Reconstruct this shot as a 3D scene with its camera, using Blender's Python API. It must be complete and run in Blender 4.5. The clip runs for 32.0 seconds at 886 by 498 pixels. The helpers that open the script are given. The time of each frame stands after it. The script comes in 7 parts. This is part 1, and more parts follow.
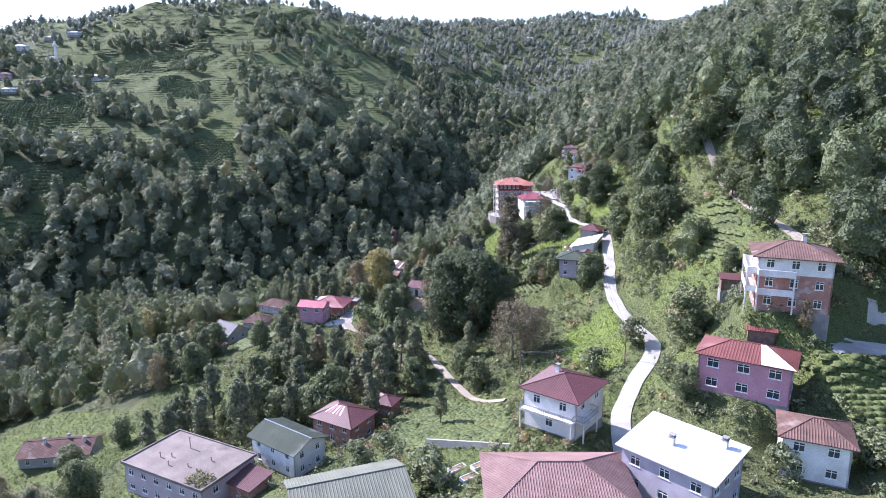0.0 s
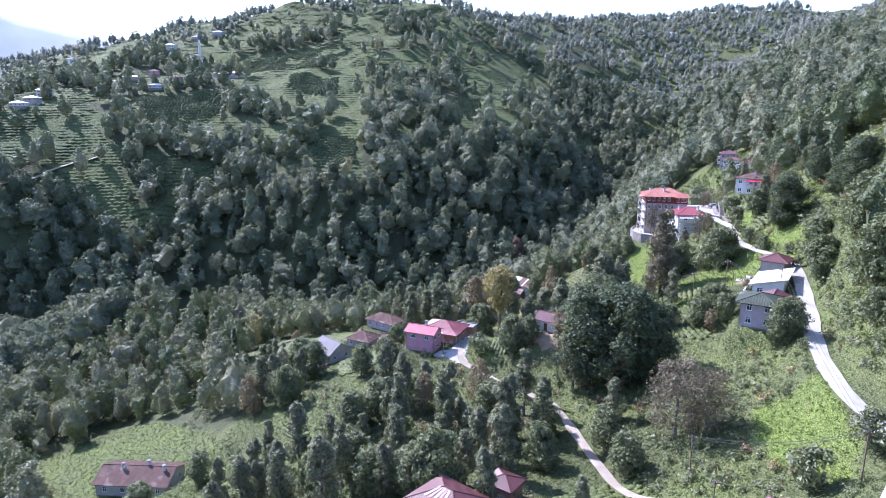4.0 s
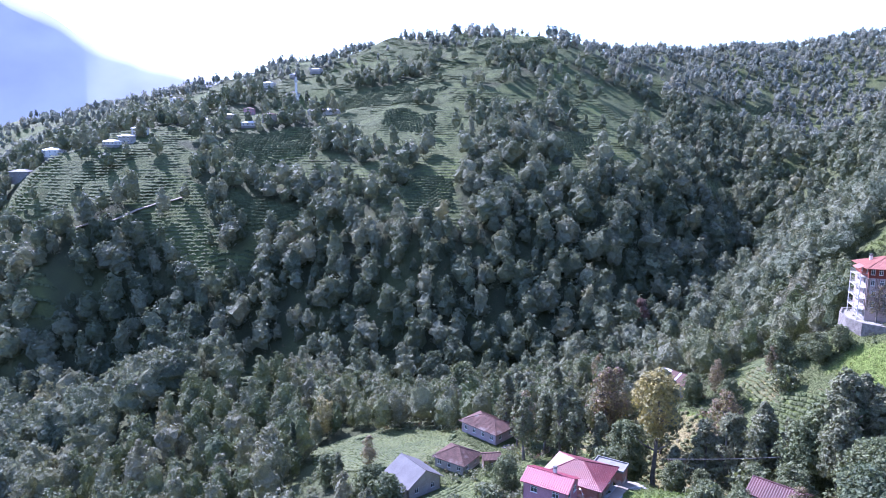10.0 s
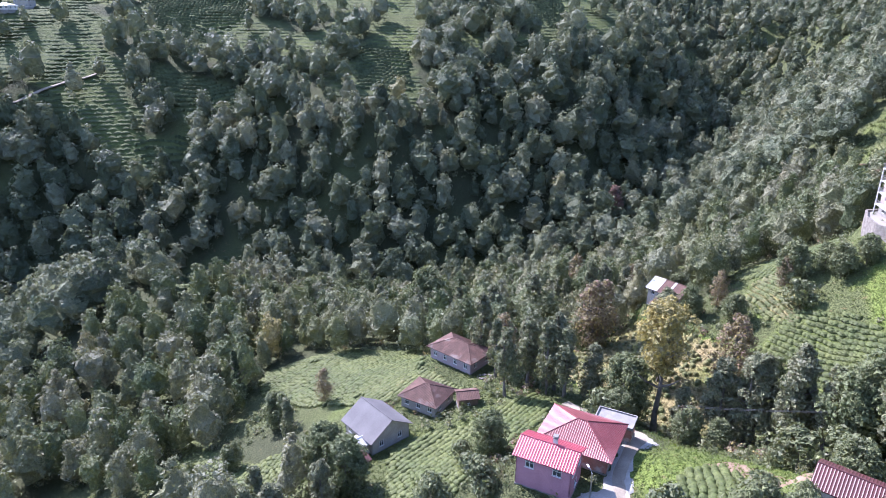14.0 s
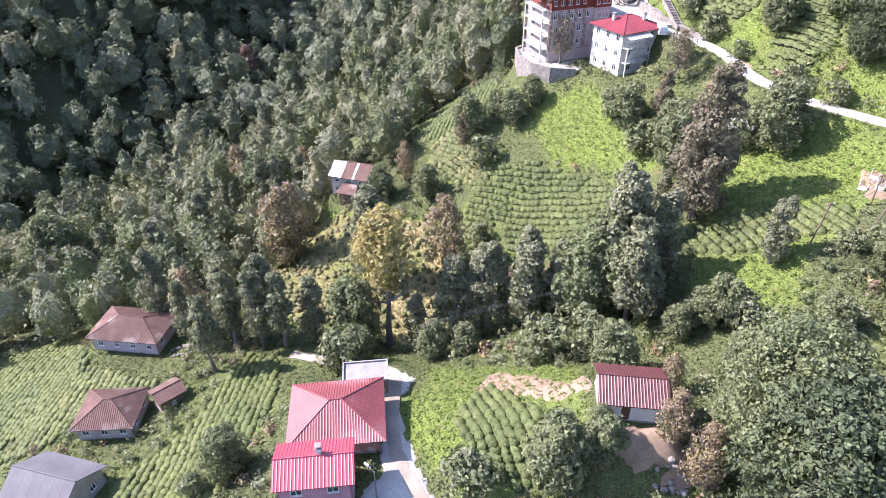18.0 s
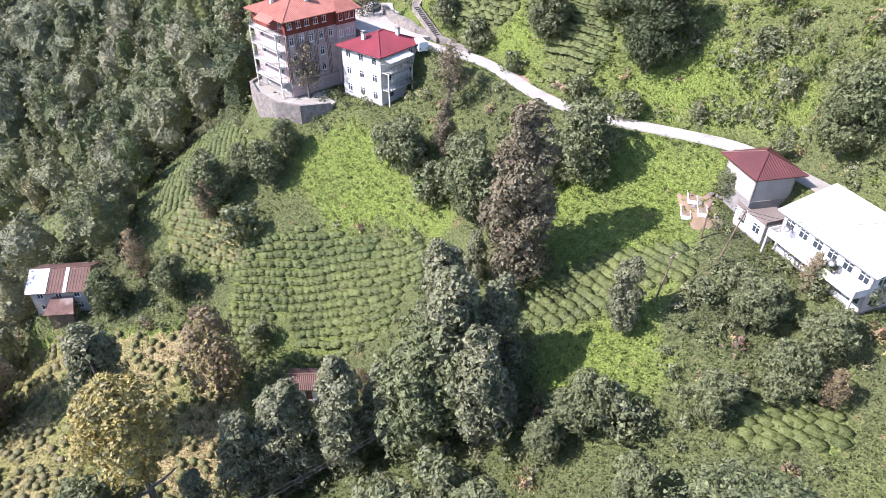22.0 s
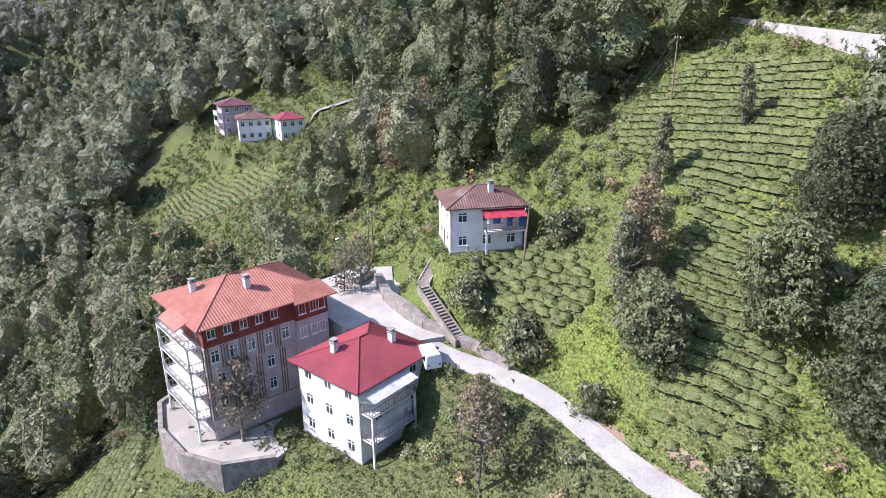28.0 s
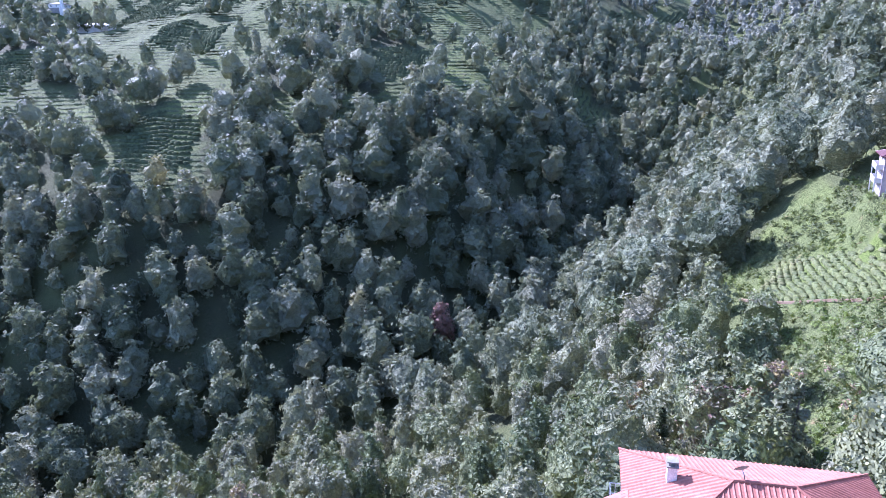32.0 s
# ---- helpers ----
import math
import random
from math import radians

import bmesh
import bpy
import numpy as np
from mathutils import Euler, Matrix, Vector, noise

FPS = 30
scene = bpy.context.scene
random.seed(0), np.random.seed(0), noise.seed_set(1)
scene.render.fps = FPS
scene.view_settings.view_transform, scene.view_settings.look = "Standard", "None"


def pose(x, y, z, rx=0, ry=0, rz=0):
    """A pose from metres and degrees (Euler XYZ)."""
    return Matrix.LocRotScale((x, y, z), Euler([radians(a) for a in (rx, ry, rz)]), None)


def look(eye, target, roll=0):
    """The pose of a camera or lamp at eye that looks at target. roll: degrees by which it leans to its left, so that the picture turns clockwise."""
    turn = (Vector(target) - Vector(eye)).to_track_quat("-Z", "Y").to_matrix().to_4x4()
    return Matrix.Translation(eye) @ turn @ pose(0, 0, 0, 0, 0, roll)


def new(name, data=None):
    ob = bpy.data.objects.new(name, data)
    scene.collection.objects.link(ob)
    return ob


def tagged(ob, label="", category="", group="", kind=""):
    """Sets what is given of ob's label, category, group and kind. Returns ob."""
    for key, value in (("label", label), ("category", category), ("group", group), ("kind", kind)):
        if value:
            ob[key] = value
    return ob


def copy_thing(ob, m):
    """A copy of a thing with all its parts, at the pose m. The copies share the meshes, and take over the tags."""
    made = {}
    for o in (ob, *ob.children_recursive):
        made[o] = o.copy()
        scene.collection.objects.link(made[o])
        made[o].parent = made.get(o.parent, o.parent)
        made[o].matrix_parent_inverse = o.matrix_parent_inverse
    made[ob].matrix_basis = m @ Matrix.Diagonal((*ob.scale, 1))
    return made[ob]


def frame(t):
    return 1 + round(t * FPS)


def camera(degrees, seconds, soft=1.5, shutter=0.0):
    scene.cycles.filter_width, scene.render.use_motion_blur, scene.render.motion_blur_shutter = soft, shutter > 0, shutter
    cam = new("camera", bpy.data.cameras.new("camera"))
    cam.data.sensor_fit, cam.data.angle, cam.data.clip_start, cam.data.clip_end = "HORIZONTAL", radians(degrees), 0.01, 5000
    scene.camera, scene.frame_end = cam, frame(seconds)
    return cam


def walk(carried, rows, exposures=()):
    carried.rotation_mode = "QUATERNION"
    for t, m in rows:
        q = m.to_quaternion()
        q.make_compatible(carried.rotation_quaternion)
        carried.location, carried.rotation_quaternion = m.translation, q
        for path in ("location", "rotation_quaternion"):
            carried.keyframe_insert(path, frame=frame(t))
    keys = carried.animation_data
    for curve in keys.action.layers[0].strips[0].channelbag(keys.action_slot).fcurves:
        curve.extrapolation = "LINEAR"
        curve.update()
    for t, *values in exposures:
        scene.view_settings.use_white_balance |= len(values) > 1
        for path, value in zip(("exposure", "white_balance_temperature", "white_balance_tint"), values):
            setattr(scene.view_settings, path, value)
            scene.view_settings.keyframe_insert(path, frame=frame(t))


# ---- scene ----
cam = camera(69.9, 32.0, soft=0.65)
PATH = [
    (0, (-0.004, 0.009, 100.008), (-0.014, 1.96, 99.569), -0.3),
    (0.5, (0.2, 4.903, 99.665), (0.079, 6.852, 99.232), -0.3),
    (1, (0.096, 9.96, 99.401), (-0.125, 11.901, 98.972), -0.2),
    (1.5, (-0.293, 14.905, 99.132), (-0.579, 16.839, 98.706), -0.1),
    (2, (-1.06, 19.36, 98.9), (-1.383, 21.288, 98.475), 0.2),
    (2.5, (-1.923, 23.282, 98.681), (-2.263, 25.206, 98.253), 0.4),
    (3, (-2.851, 26.877, 98.517), (-3.206, 28.797, 98.082), 0.3),
    (3.5, (-3.838, 30.15, 98.367), (-4.208, 32.066, 97.929), 0.2),
    (5.5, (-9.064, 41.043, 98.455), (-9.485, 42.95, 98.025), 0.4),
    (6, (-10.903, 45.833, 98.512), (-11.348, 47.736, 98.086), 0.3),
    (6.5, (-12.658, 50.987, 98.502), (-13.126, 52.885, 98.076), 0.2),
    (7, (-14.32, 56.689, 98.462), (-14.815, 58.58, 98.038), 0.1),
    (7.5, (-15.796, 62.622, 98.379), (-16.319, 64.506, 97.959), 0.1),
    (8, (-17.351, 68.657, 98.27), (-17.906, 70.533, 97.855), 0.0),
    (8.5, (-19.07, 74.43, 98.106), (-19.654, 76.298, 97.693), 0.0),
    (9, (-21.057, 79.912, 97.868), (-21.672, 81.772, 97.463), 0.1),
    (9.5, (-23.062, 84.847, 97.662), (-23.702, 86.704, 97.287), -0.0),
    (10, (-24.958, 89.09, 97.517), (-25.628, 90.946, 97.193), 0.0),
    (10.5, (-26.595, 92.476, 97.416), (-27.284, 94.33, 97.116), -0.0),
    (11, (-27.926, 95.208, 97.386), (-28.625, 97.058, 97.083), -0.1),
    (11.5, (-29.159, 97.842, 97.422), (-29.858, 99.686, 97.089), -0.1),
    (12, (-30.643, 101.205, 97.562), (-31.341, 103.039, 97.174), -0.1),
    (12.5, (-32.097, 105.334, 97.702), (-32.78, 107.157, 97.244), -0.1),
    (13, (-33.552, 110.004, 97.783), (-34.198, 111.819, 97.249), 0.1),
    (13.5, (-35.109, 114.539, 97.755), (-35.7, 116.348, 97.14), 0.0),
    (15.5, (-42.286, 130.378, 97.236), (-42.422, 132.119, 96.26), 0.9),
    (16, (-42.316, 134.915, 97.343), (-42.322, 136.614, 96.289), 0.5),
    (16.5, (-42.238, 138.896, 97.613), (-42.123, 140.557, 96.504), 0.4),
    (17, (-42.581, 141.967, 98.045), (-42.324, 143.597, 96.916), 0.2),
    (17.5, (-43.036, 144.694, 98.626), (-42.649, 146.298, 97.495), -0.0),
    (18, (-43.132, 147.643, 99.17), (-42.616, 149.208, 98.037), -0.2),
    (18.5, (-42.718, 151.032, 99.46), (-42.084, 152.545, 98.317), -0.3),
    (19, (-41.67, 154.668, 99.407), (-40.918, 156.12, 98.255), -0.2),
    (19.5, (-40.024, 158.11, 99.122), (-39.181, 159.506, 97.964), -0.2),
    (20, (-38.082, 161.469, 98.746), (-37.159, 162.811, 97.587), -0.0),
    (20.5, (-36.108, 164.653, 98.481), (-35.123, 165.951, 97.321), 0.2),
    (21, (-33.998, 168.064, 98.369), (-32.96, 169.321, 97.21), 0.5),
    (21.5, (-31.733, 171.506, 98.364), (-30.663, 172.732, 97.201), 0.7),
    (22, (-29.351, 174.962, 98.428), (-28.266, 176.164, 97.255), 0.7),
    (22.5, (-27.049, 178.327, 98.566), (-25.966, 179.515, 97.376), 0.5),
    (23, (-24.737, 181.962, 98.695), (-23.668, 183.142, 97.485), -0.0),
    (23.5, (-22.623, 185.523, 98.794), (-21.567, 186.694, 97.564), -0.4),
    (24, (-20.292, 189.051, 98.686), (-19.232, 190.222, 97.459), -0.5),
    (24.5, (-17.612, 192.287, 98.412), (-16.524, 193.472, 97.224), -0.4),
    (25, (-14.71, 195.304, 97.946), (-13.581, 196.528, 96.839), -0.3),
    (25.5, (-11.884, 198.219, 97.219), (-10.716, 199.481, 96.197), -0.3),
    (26, (-8.961, 201.293, 96.417), (-7.754, 202.598, 95.501), -0.2),
    (26.5, (-5.977, 204.416, 95.8), (-4.74, 205.761, 94.987), -0.1),
    (28.5, (7.985, 216.789, 95.075), (9.159, 218.281, 94.447), 0.43),
    (29, (10.735, 219.77, 94.889), (11.772, 221.362, 94.264), 0.4),
    (29.5, (13.159, 223.055, 94.519), (14.003, 224.761, 93.903), 0.03),
    (30, (15.818, 226.848, 94.071), (16.418, 228.657, 93.466), -0.6),
    (30.5, (17.863, 230.948, 93.833), (18.215, 232.824, 93.236), -1.05),
    (31, (19.449, 235.342, 93.791), (19.506, 237.253, 93.204), -1.31),
    (31.5, (20.239, 239.294, 93.559), (20.018, 241.198, 92.989), -1.39),
    (32, (20.653, 243.267, 93.354), (20.137, 245.122, 92.814), -1.49),
]
EXPOSURE = [(0, 1.58, 5450, 25), (3, 1.63, 5250, 26), (6, 1.73, 5050, 32), (9, 1.78, 4900, 35), (10.5, 1.66, 4900, 35), (12, 1.62, 4900, 35), (13, 1.78, 4900, 36), (14, 1.73, 5400, 28), (16.5, 1.91, 5850, 28), (20, 1.72, 5825, 24), (24, 1.34, 5875, 23), (26, 1.28, 5875, 23), (29, 1.32, 5725, 24), (30.5, 1.48, 5550, 22), (32, 1.94, 4900, 34)]
walk(cam, [(t, look(eye, target, roll)) for t, eye, target, roll in PATH], EXPOSURE)

# ---- daylight ----
SUN_AZ, SUN_EL = 60.0, 43.0  # degrees to the left of +y, and above the horizon
to_sun = Vector((-math.sin(radians(SUN_AZ)) * math.cos(radians(SUN_EL)), math.cos(radians(SUN_AZ)) * math.cos(radians(SUN_EL)), math.sin(radians(SUN_EL))))
sun = new("sun", bpy.data.lights.new("sun", "SUN"))
sun.data.energy, sun.data.angle, sun.data.color = 4.1, radians(0.53), (1.0, 0.945, 0.86)
sun.matrix_basis = look(Vector((0, 200, 400)) + to_sun * 100, Vector((0, 200, 400)))
world = bpy.data.worlds.new("sky")
scene.world = world
world.use_nodes = True
_sky = world.node_tree.nodes.new("ShaderNodeTexSky")
_sky.sky_type, _sky.sun_disc, _sky.sun_elevation, _sky.sun_rotation = "NISHITA", False, radians(SUN_EL), radians(-SUN_AZ)
_sky.air_density, _sky.dust_density, _sky.altitude = 1.2, 1.0, 400
world.node_tree.links.new(_sky.outputs[0], world.node_tree.nodes["Background"].inputs[0])
world.node_tree.nodes["Background"].inputs[1].default_value = 0.12


# ---- materials ----
def material(name):
    m = bpy.data.materials.new(name)
    m.use_nodes = True
    t = m.node_tree
    return m, t.nodes, t.links, t.nodes["Principled BSDF"]


def ramp(nodes, stops):
    r = nodes.new("ShaderNodeValToRGB")
    while len(r.color_ramp.elements) < len(stops):
        r.color_ramp.elements.new(0.5)
    for e, (p, c) in zip(r.color_ramp.elements, stops):
        e.position, e.color = p, (*c, 1)
    return r


def noise_node(nodes, links, scale, detail=4, coord="Object", stretch=None):
    c = nodes.new("ShaderNodeTexCoord")
    n = nodes.new("ShaderNodeTexNoise")
    n.inputs["Scale"].default_value, n.inputs["Detail"].default_value = scale, detail
    if stretch:
        mp = nodes.new("ShaderNodeMapping")
        mp.inputs["Scale"].default_value = stretch
        links.new(c.outputs[coord], mp.inputs[0])
        links.new(mp.outputs[0], n.inputs[0])
    else:
        links.new(c.outputs[coord], n.inputs[0])
    return n


def mixed(nodes, links, a, b, f, mode="MIX"):
    """A colour mix; a, b and f are sockets or values."""
    m = nodes.new("ShaderNodeMix")
    m.data_type, m.blend_type = "RGBA", mode
    for sock, v in ((m.inputs[0], f), (m.inputs[6], a), (m.inputs[7], b)):
        if isinstance(v, bpy.types.NodeSocket):
            links.new(v, sock)
        else:
            sock.default_value = v if isinstance(v, (int, float)) else (*v, 1)
    return m.outputs[2]


def bumped(nodes, links, bsdf, height, strength, distance):
    b = nodes.new("ShaderNodeBump")
    b.inputs["Strength"].default_value, b.inputs["Distance"].default_value = strength, distance
    links.new(height, b.inputs["Height"])
    links.new(b.outputs[0], bsdf.inputs["Normal"])


def surface(name, light, dark, rough=0.8, scale=1.2, fine=14.0, spec=0.3, bump=0.3, metal=0.0, vary=0.0, worn=None):
    """A worn surface: two tones in large and fine grain, with relief; worn adds patches of a third colour."""
    m, n, l, b = material(name)
    big, small = noise_node(n, l, scale), noise_node(n, l, fine, 6)
    r = ramp(n, [(0.32, dark), (0.68, light)])
    l.new(big.outputs[0], r.inputs[0])
    rs = ramp(n, [(0.25, (0.72, 0.72, 0.72)), (0.7, (1.08, 1.08, 1.08))])
    l.new(small.outputs[0], rs.inputs[0])
    col = mixed(n, l, r.outputs[0], rs.outputs[0], 1.0, "MULTIPLY")
    if worn:
        w = noise_node(n, l, scale * 0.45, 8)
        f = ramp(n, [(0.56, (0, 0, 0)), (0.66, (1, 1, 1))])
        l.new(w.outputs[0], f.inputs[0])
        col = mixed(n, l, col, worn, f.outputs[0])
    if vary:
        o = n.new("ShaderNodeObjectInfo")
        h = n.new("ShaderNodeHueSaturation")
        mr = n.new("ShaderNodeMapRange")
        mr.inputs[3].default_value, mr.inputs[4].default_value = 1 - vary, 1 + vary
        l.new(o.outputs["Random"], mr.inputs[0])
        l.new(mr.outputs[0], h.inputs["Value"])
        l.new(col, h.inputs["Color"])
        col = h.outputs[0]
    l.new(col, b.inputs["Base Color"])
    b.inputs["Roughness"].default_value, b.inputs["Specular IOR Level"].default_value, b.inputs["Metallic"].default_value = rough, spec, metal
    bumped(n, l, b, small.outputs[0], bump, 0.02)
    return m


def leaf_grain(n, l, leaf, swing):
    """Leaf-sized cells: how far from a leaf's middle, a random colour each, and a normal that swings leaf by leaf."""
    c = n.new("ShaderNodeTexCoord")
    v = n.new("ShaderNodeTexVoronoi")
    v.inputs["Scale"].default_value = 1 / leaf
    l.new(c.outputs["Object"], v.inputs["Vector"])
    geo = n.new("ShaderNodeNewGeometry")
    k = n.new("ShaderNodeVectorMath")
    k.operation = "MULTIPLY_ADD"
    k.inputs[1].default_value, k.inputs[2].default_value = (swing,) * 3, (-swing / 2,) * 3
    l.new(v.outputs["Color"], k.inputs[0])
    a = n.new("ShaderNodeVectorMath")
    a.operation = "ADD"
    l.new(geo.outputs["Normal"], a.inputs[0])
    l.new(k.outputs[0], a.inputs[1])
    u = n.new("ShaderNodeVectorMath")
    u.operation = "NORMALIZE"
    l.new(a.outputs[0], u.inputs[0])
    return v.outputs["Distance"], v.outputs["Color"], u.outputs[0], geo


def foliage(name, tones, gloss=0.35, through_light=0.3, wide=0.05, leaf=0.2, cut=0.0, stops=None, swing=0.85, spot=0.5, rough=0.55, pass_tone=(1.2, 1.2, 0.75)):
    """Leaves: the tone follows each plant's own tint, varied leaf by leaf; light passes through them and, with cut, between them."""
    m, n, l, b = material(name)
    at = n.new("ShaderNodeAttribute")
    at.attribute_name = "tint"
    near, dye, normal, geo = leaf_grain(n, l, leaf, swing)
    r = ramp(n, [(stops[i] if stops else i / (len(tones) - 1), c) for i, c in enumerate(tones)])
    l.new(at.outputs["Fac"], r.inputs[0])
    v = n.new("ShaderNodeMapRange")
    v.inputs[3].default_value, v.inputs[4].default_value = 0.8, 1.2
    l.new(geo.outputs["Random Per Island"], v.inputs[0])
    h = n.new("ShaderNodeHueSaturation")
    l.new(r.outputs[0], h.inputs["Color"])
    l.new(v.outputs[0], h.inputs["Value"])
    big = noise_node(n, l, wide, 3)
    br = ramp(n, [(0.3, (0.8, 0.85, 0.8)), (0.7, (1.15, 1.1, 1.0))])
    l.new(big.outputs[0], br.inputs[0])
    col = mixed(n, l, h.outputs[0], br.outputs[0], 1.0, "MULTIPLY")
    one = ramp(n, [(0.15, (1 - 0.58 * spot, 1 - 0.54 * spot, 1 - 0.54 * spot)), (0.5, (0.98, 0.98, 0.98)), (0.85, (1 + 0.65 * spot, 1 + 0.6 * spot, 1 + 0.45 * spot))])
    l.new(dye, one.inputs[0])
    col = mixed(n, l, col, one.outputs[0], 1.0, "MULTIPLY")
    l.new(col, b.inputs["Base Color"])
    l.new(normal, b.inputs["Normal"])
    b.inputs["Roughness"].default_value, b.inputs["Specular IOR Level"].default_value = rough, gloss
    tr = n.new("ShaderNodeBsdfTranslucent")
    warm = mixed(n, l, col, pass_tone, 1.0, "MULTIPLY")
    l.new(warm, tr.inputs[0])
    l.new(normal, tr.inputs["Normal"])
    mx = n.new("ShaderNodeMixShader")
    mx.inputs[0].default_value = through_light
    l.new(b.outputs[0], mx.inputs[1])
    l.new(tr.outputs[0], mx.inputs[2])
    out = mx.outputs[0]
    if cut:
        gap = n.new("ShaderNodeMath")
        gap.operation = "GREATER_THAN"
        gap.inputs[1].default_value = cut
        l.new(near, gap.inputs[0])
        air = n.new("ShaderNodeBsdfTransparent")
        leafy = n.new("ShaderNodeMixShader")
        l.new(gap.outputs[0], leafy.inputs[0])
        l.new(out, leafy.inputs[1])
        l.new(air.outputs[0], leafy.inputs[2])
        out = leafy.outputs[0]
    l.new(out, n["Material Output"].inputs[0])
    return m


def ground_material():
    """What covers the hillside: litter under trees, weeds, fresh grass and dry grass, by the cover attribute."""
    m, n, l, b = material("hillside")
    at = n.new("ShaderNodeAttribute")
    at.attribute_name = "cover"
    a, c, f = noise_node(n, l, 0.12, 5), noise_node(n, l, 0.5, 6), noise_node(n, l, 5.0, 6)
    near, dye, normal, geo = leaf_grain(n, l, 0.16, 1.2)
    sh = n.new("ShaderNodeMath")
    sh.operation = "MULTIPLY_ADD"
    sh.inputs[1].default_value = 0.22
    l.new(a.outputs[0], sh.inputs[0])
    off = n.new("ShaderNodeMath")
    off.operation = "SUBTRACT"
    l.new(at.outputs["Fac"], off.inputs[0])
    off.inputs[1].default_value = 0.11
    l.new(off.outputs[0], sh.inputs[2])
    r = ramp(n, [(0.0, (0.055, 0.06, 0.034)), (0.35, (0.092, 0.105, 0.045)), (0.55, (0.106, 0.128, 0.042)), (0.75, (0.122, 0.16, 0.038)), (0.9, (0.24, 0.20, 0.105)), (1.0, (0.25, 0.195, 0.115))])
    l.new(sh.outputs[0], r.inputs[0])
    earth = ramp(n, [(0.64, (0, 0, 0)), (0.76, (1, 1, 1))])
    l.new(c.outputs[0], earth.inputs[0])
    col = mixed(n, l, r.outputs[0], (0.15, 0.115, 0.065), earth.outputs[0])
    g = ramp(n, [(0.25, (0.55, 0.55, 0.5)), (0.75, (1.35, 1.35, 1.2))])
    l.new(f.outputs[0], g.inputs[0])
    col = mixed(n, l, col, g.outputs[0], 1.0, "MULTIPLY")
    one = ramp(n, [(0.0, (0.6, 0.65, 0.6)), (1.0, (1.4, 1.35, 1.3))])
    l.new(dye, one.inputs[0])
    col = mixed(n, l, col, one.outputs[0], 1.0, "MULTIPLY")
    l.new(col, b.inputs["Base Color"])
    l.new(normal, b.inputs["Normal"])
    b.inputs["Roughness"].default_value, b.inputs["Specular IOR Level"].default_value = 0.9, 0.15
    return m


GROUND = ground_material()
CONCRETE = surface("concrete_road", (0.435, 0.405, 0.36), (0.33, 0.305, 0.27), 0.9, 0.35, 6.0, 0.2, 0.4, worn=(0.28, 0.255, 0.22))
LANE_PAVING = surface("dusty_concrete", (0.36, 0.305, 0.24), (0.24, 0.20, 0.155), 0.95, 0.3, 5.0, 0.15, 0.5, worn=(0.24, 0.20, 0.15))
WORN = surface("worn_concrete", (0.29, 0.25, 0.21), (0.19, 0.165, 0.14), 0.95, 0.8, 6.0, 0.15, 0.6)
EARTH = surface("bare_earth", (0.30, 0.215, 0.15), (0.20, 0.14, 0.09), 0.95, 0.4, 5.0, 0.1, 0.8)
BARK = surface("bark", (0.22, 0.195, 0.165), (0.11, 0.095, 0.08), 0.9, 1.5, 12.0, 0.15, 0.7)
LEAF_TONES = [(0.062, 0.078, 0.046), (0.106, 0.128, 0.063), (0.156, 0.172, 0.09), (0.21, 0.206, 0.145), (0.378, 0.3, 0.094), (0.2, 0.166, 0.122), (0.284, 0.145, 0.14), (0.172, 0.15, 0.105)]
# woods across the valley: leaf tones paled and blued for haze, the ridge's most
HAZED_WOOD_TONES = [(0.076, 0.094, 0.06), (0.12, 0.14, 0.086), (0.168, 0.186, 0.118), (0.212, 0.222, 0.155), (0.25, 0.23, 0.12), (0.24, 0.19, 0.15), (0.28, 0.15, 0.14), (0.19, 0.165, 0.125)]
HAZED_RIDGE_TONES = [(0.152, 0.166, 0.14), (0.205, 0.22, 0.184), (0.25, 0.262, 0.22), (0.29, 0.292, 0.252), (0.34, 0.31, 0.21), (0.29, 0.245, 0.22), (0.31, 0.215, 0.21), (0.25, 0.23, 0.2)]
LEAF_STOPS = [0.0, 0.17, 0.33, 0.5, 0.66, 0.78, 0.88, 0.94]
LEAF = foliage("tree_leaves", LEAF_TONES, 0.22, 0.24, 0.05, 0.2, 0.60, LEAF_STOPS)
LEAF_MID = foliage("grove_leaves", LEAF_TONES, 0.22, 0.22, 0.05, 0.26, 0.62, LEAF_STOPS, 0.75, 0.35)
# haze sits in these leaf colours; the light passed through is cooler too
LEAF_FAR = foliage("hazed_wood_leaves", HAZED_WOOD_TONES, 0.2, 0.3, 0.05, 0.34, 0.64, LEAF_STOPS, 0.7, 0.3, rough=0.6, pass_tone=(1.15, 1.12, 0.95))
LEAF_RIDGE = foliage("hazed_ridge_leaves", HAZED_RIDGE_TONES, 0.25, 0.48, 0.03, 0.7, 0.0, LEAF_STOPS, rough=0.6, pass_tone=(1.1, 1.1, 1.05))
GRASS = foliage("undergrowth_leaves", [(0.078, 0.095, 0.04), (0.108, 0.135, 0.04), (0.132, 0.178, 0.036), (0.22, 0.175, 0.10)], 0.3, 0.3, 0.12, 0.12, 0.62, None, 0.9, 0.45)
TEA = foliage("tea_leaves", [(0.068, 0.084, 0.032), (0.095, 0.114, 0.04), (0.124, 0.14, 0.052), (0.19, 0.155, 0.088)], 0.2, 0.15, 0.15, 0.11, 0.0, None, 0.7, 0.4)
TEA_FAR = foliage("terrace_leaves", [(0.068, 0.08, 0.045), (0.09, 0.105, 0.056), (0.115, 0.128, 0.068), (0.15, 0.14, 0.085)], 0.05, 0.12, 0.05, 0.3, 0.0, None, 0.7, 0.4, rough=0.8)

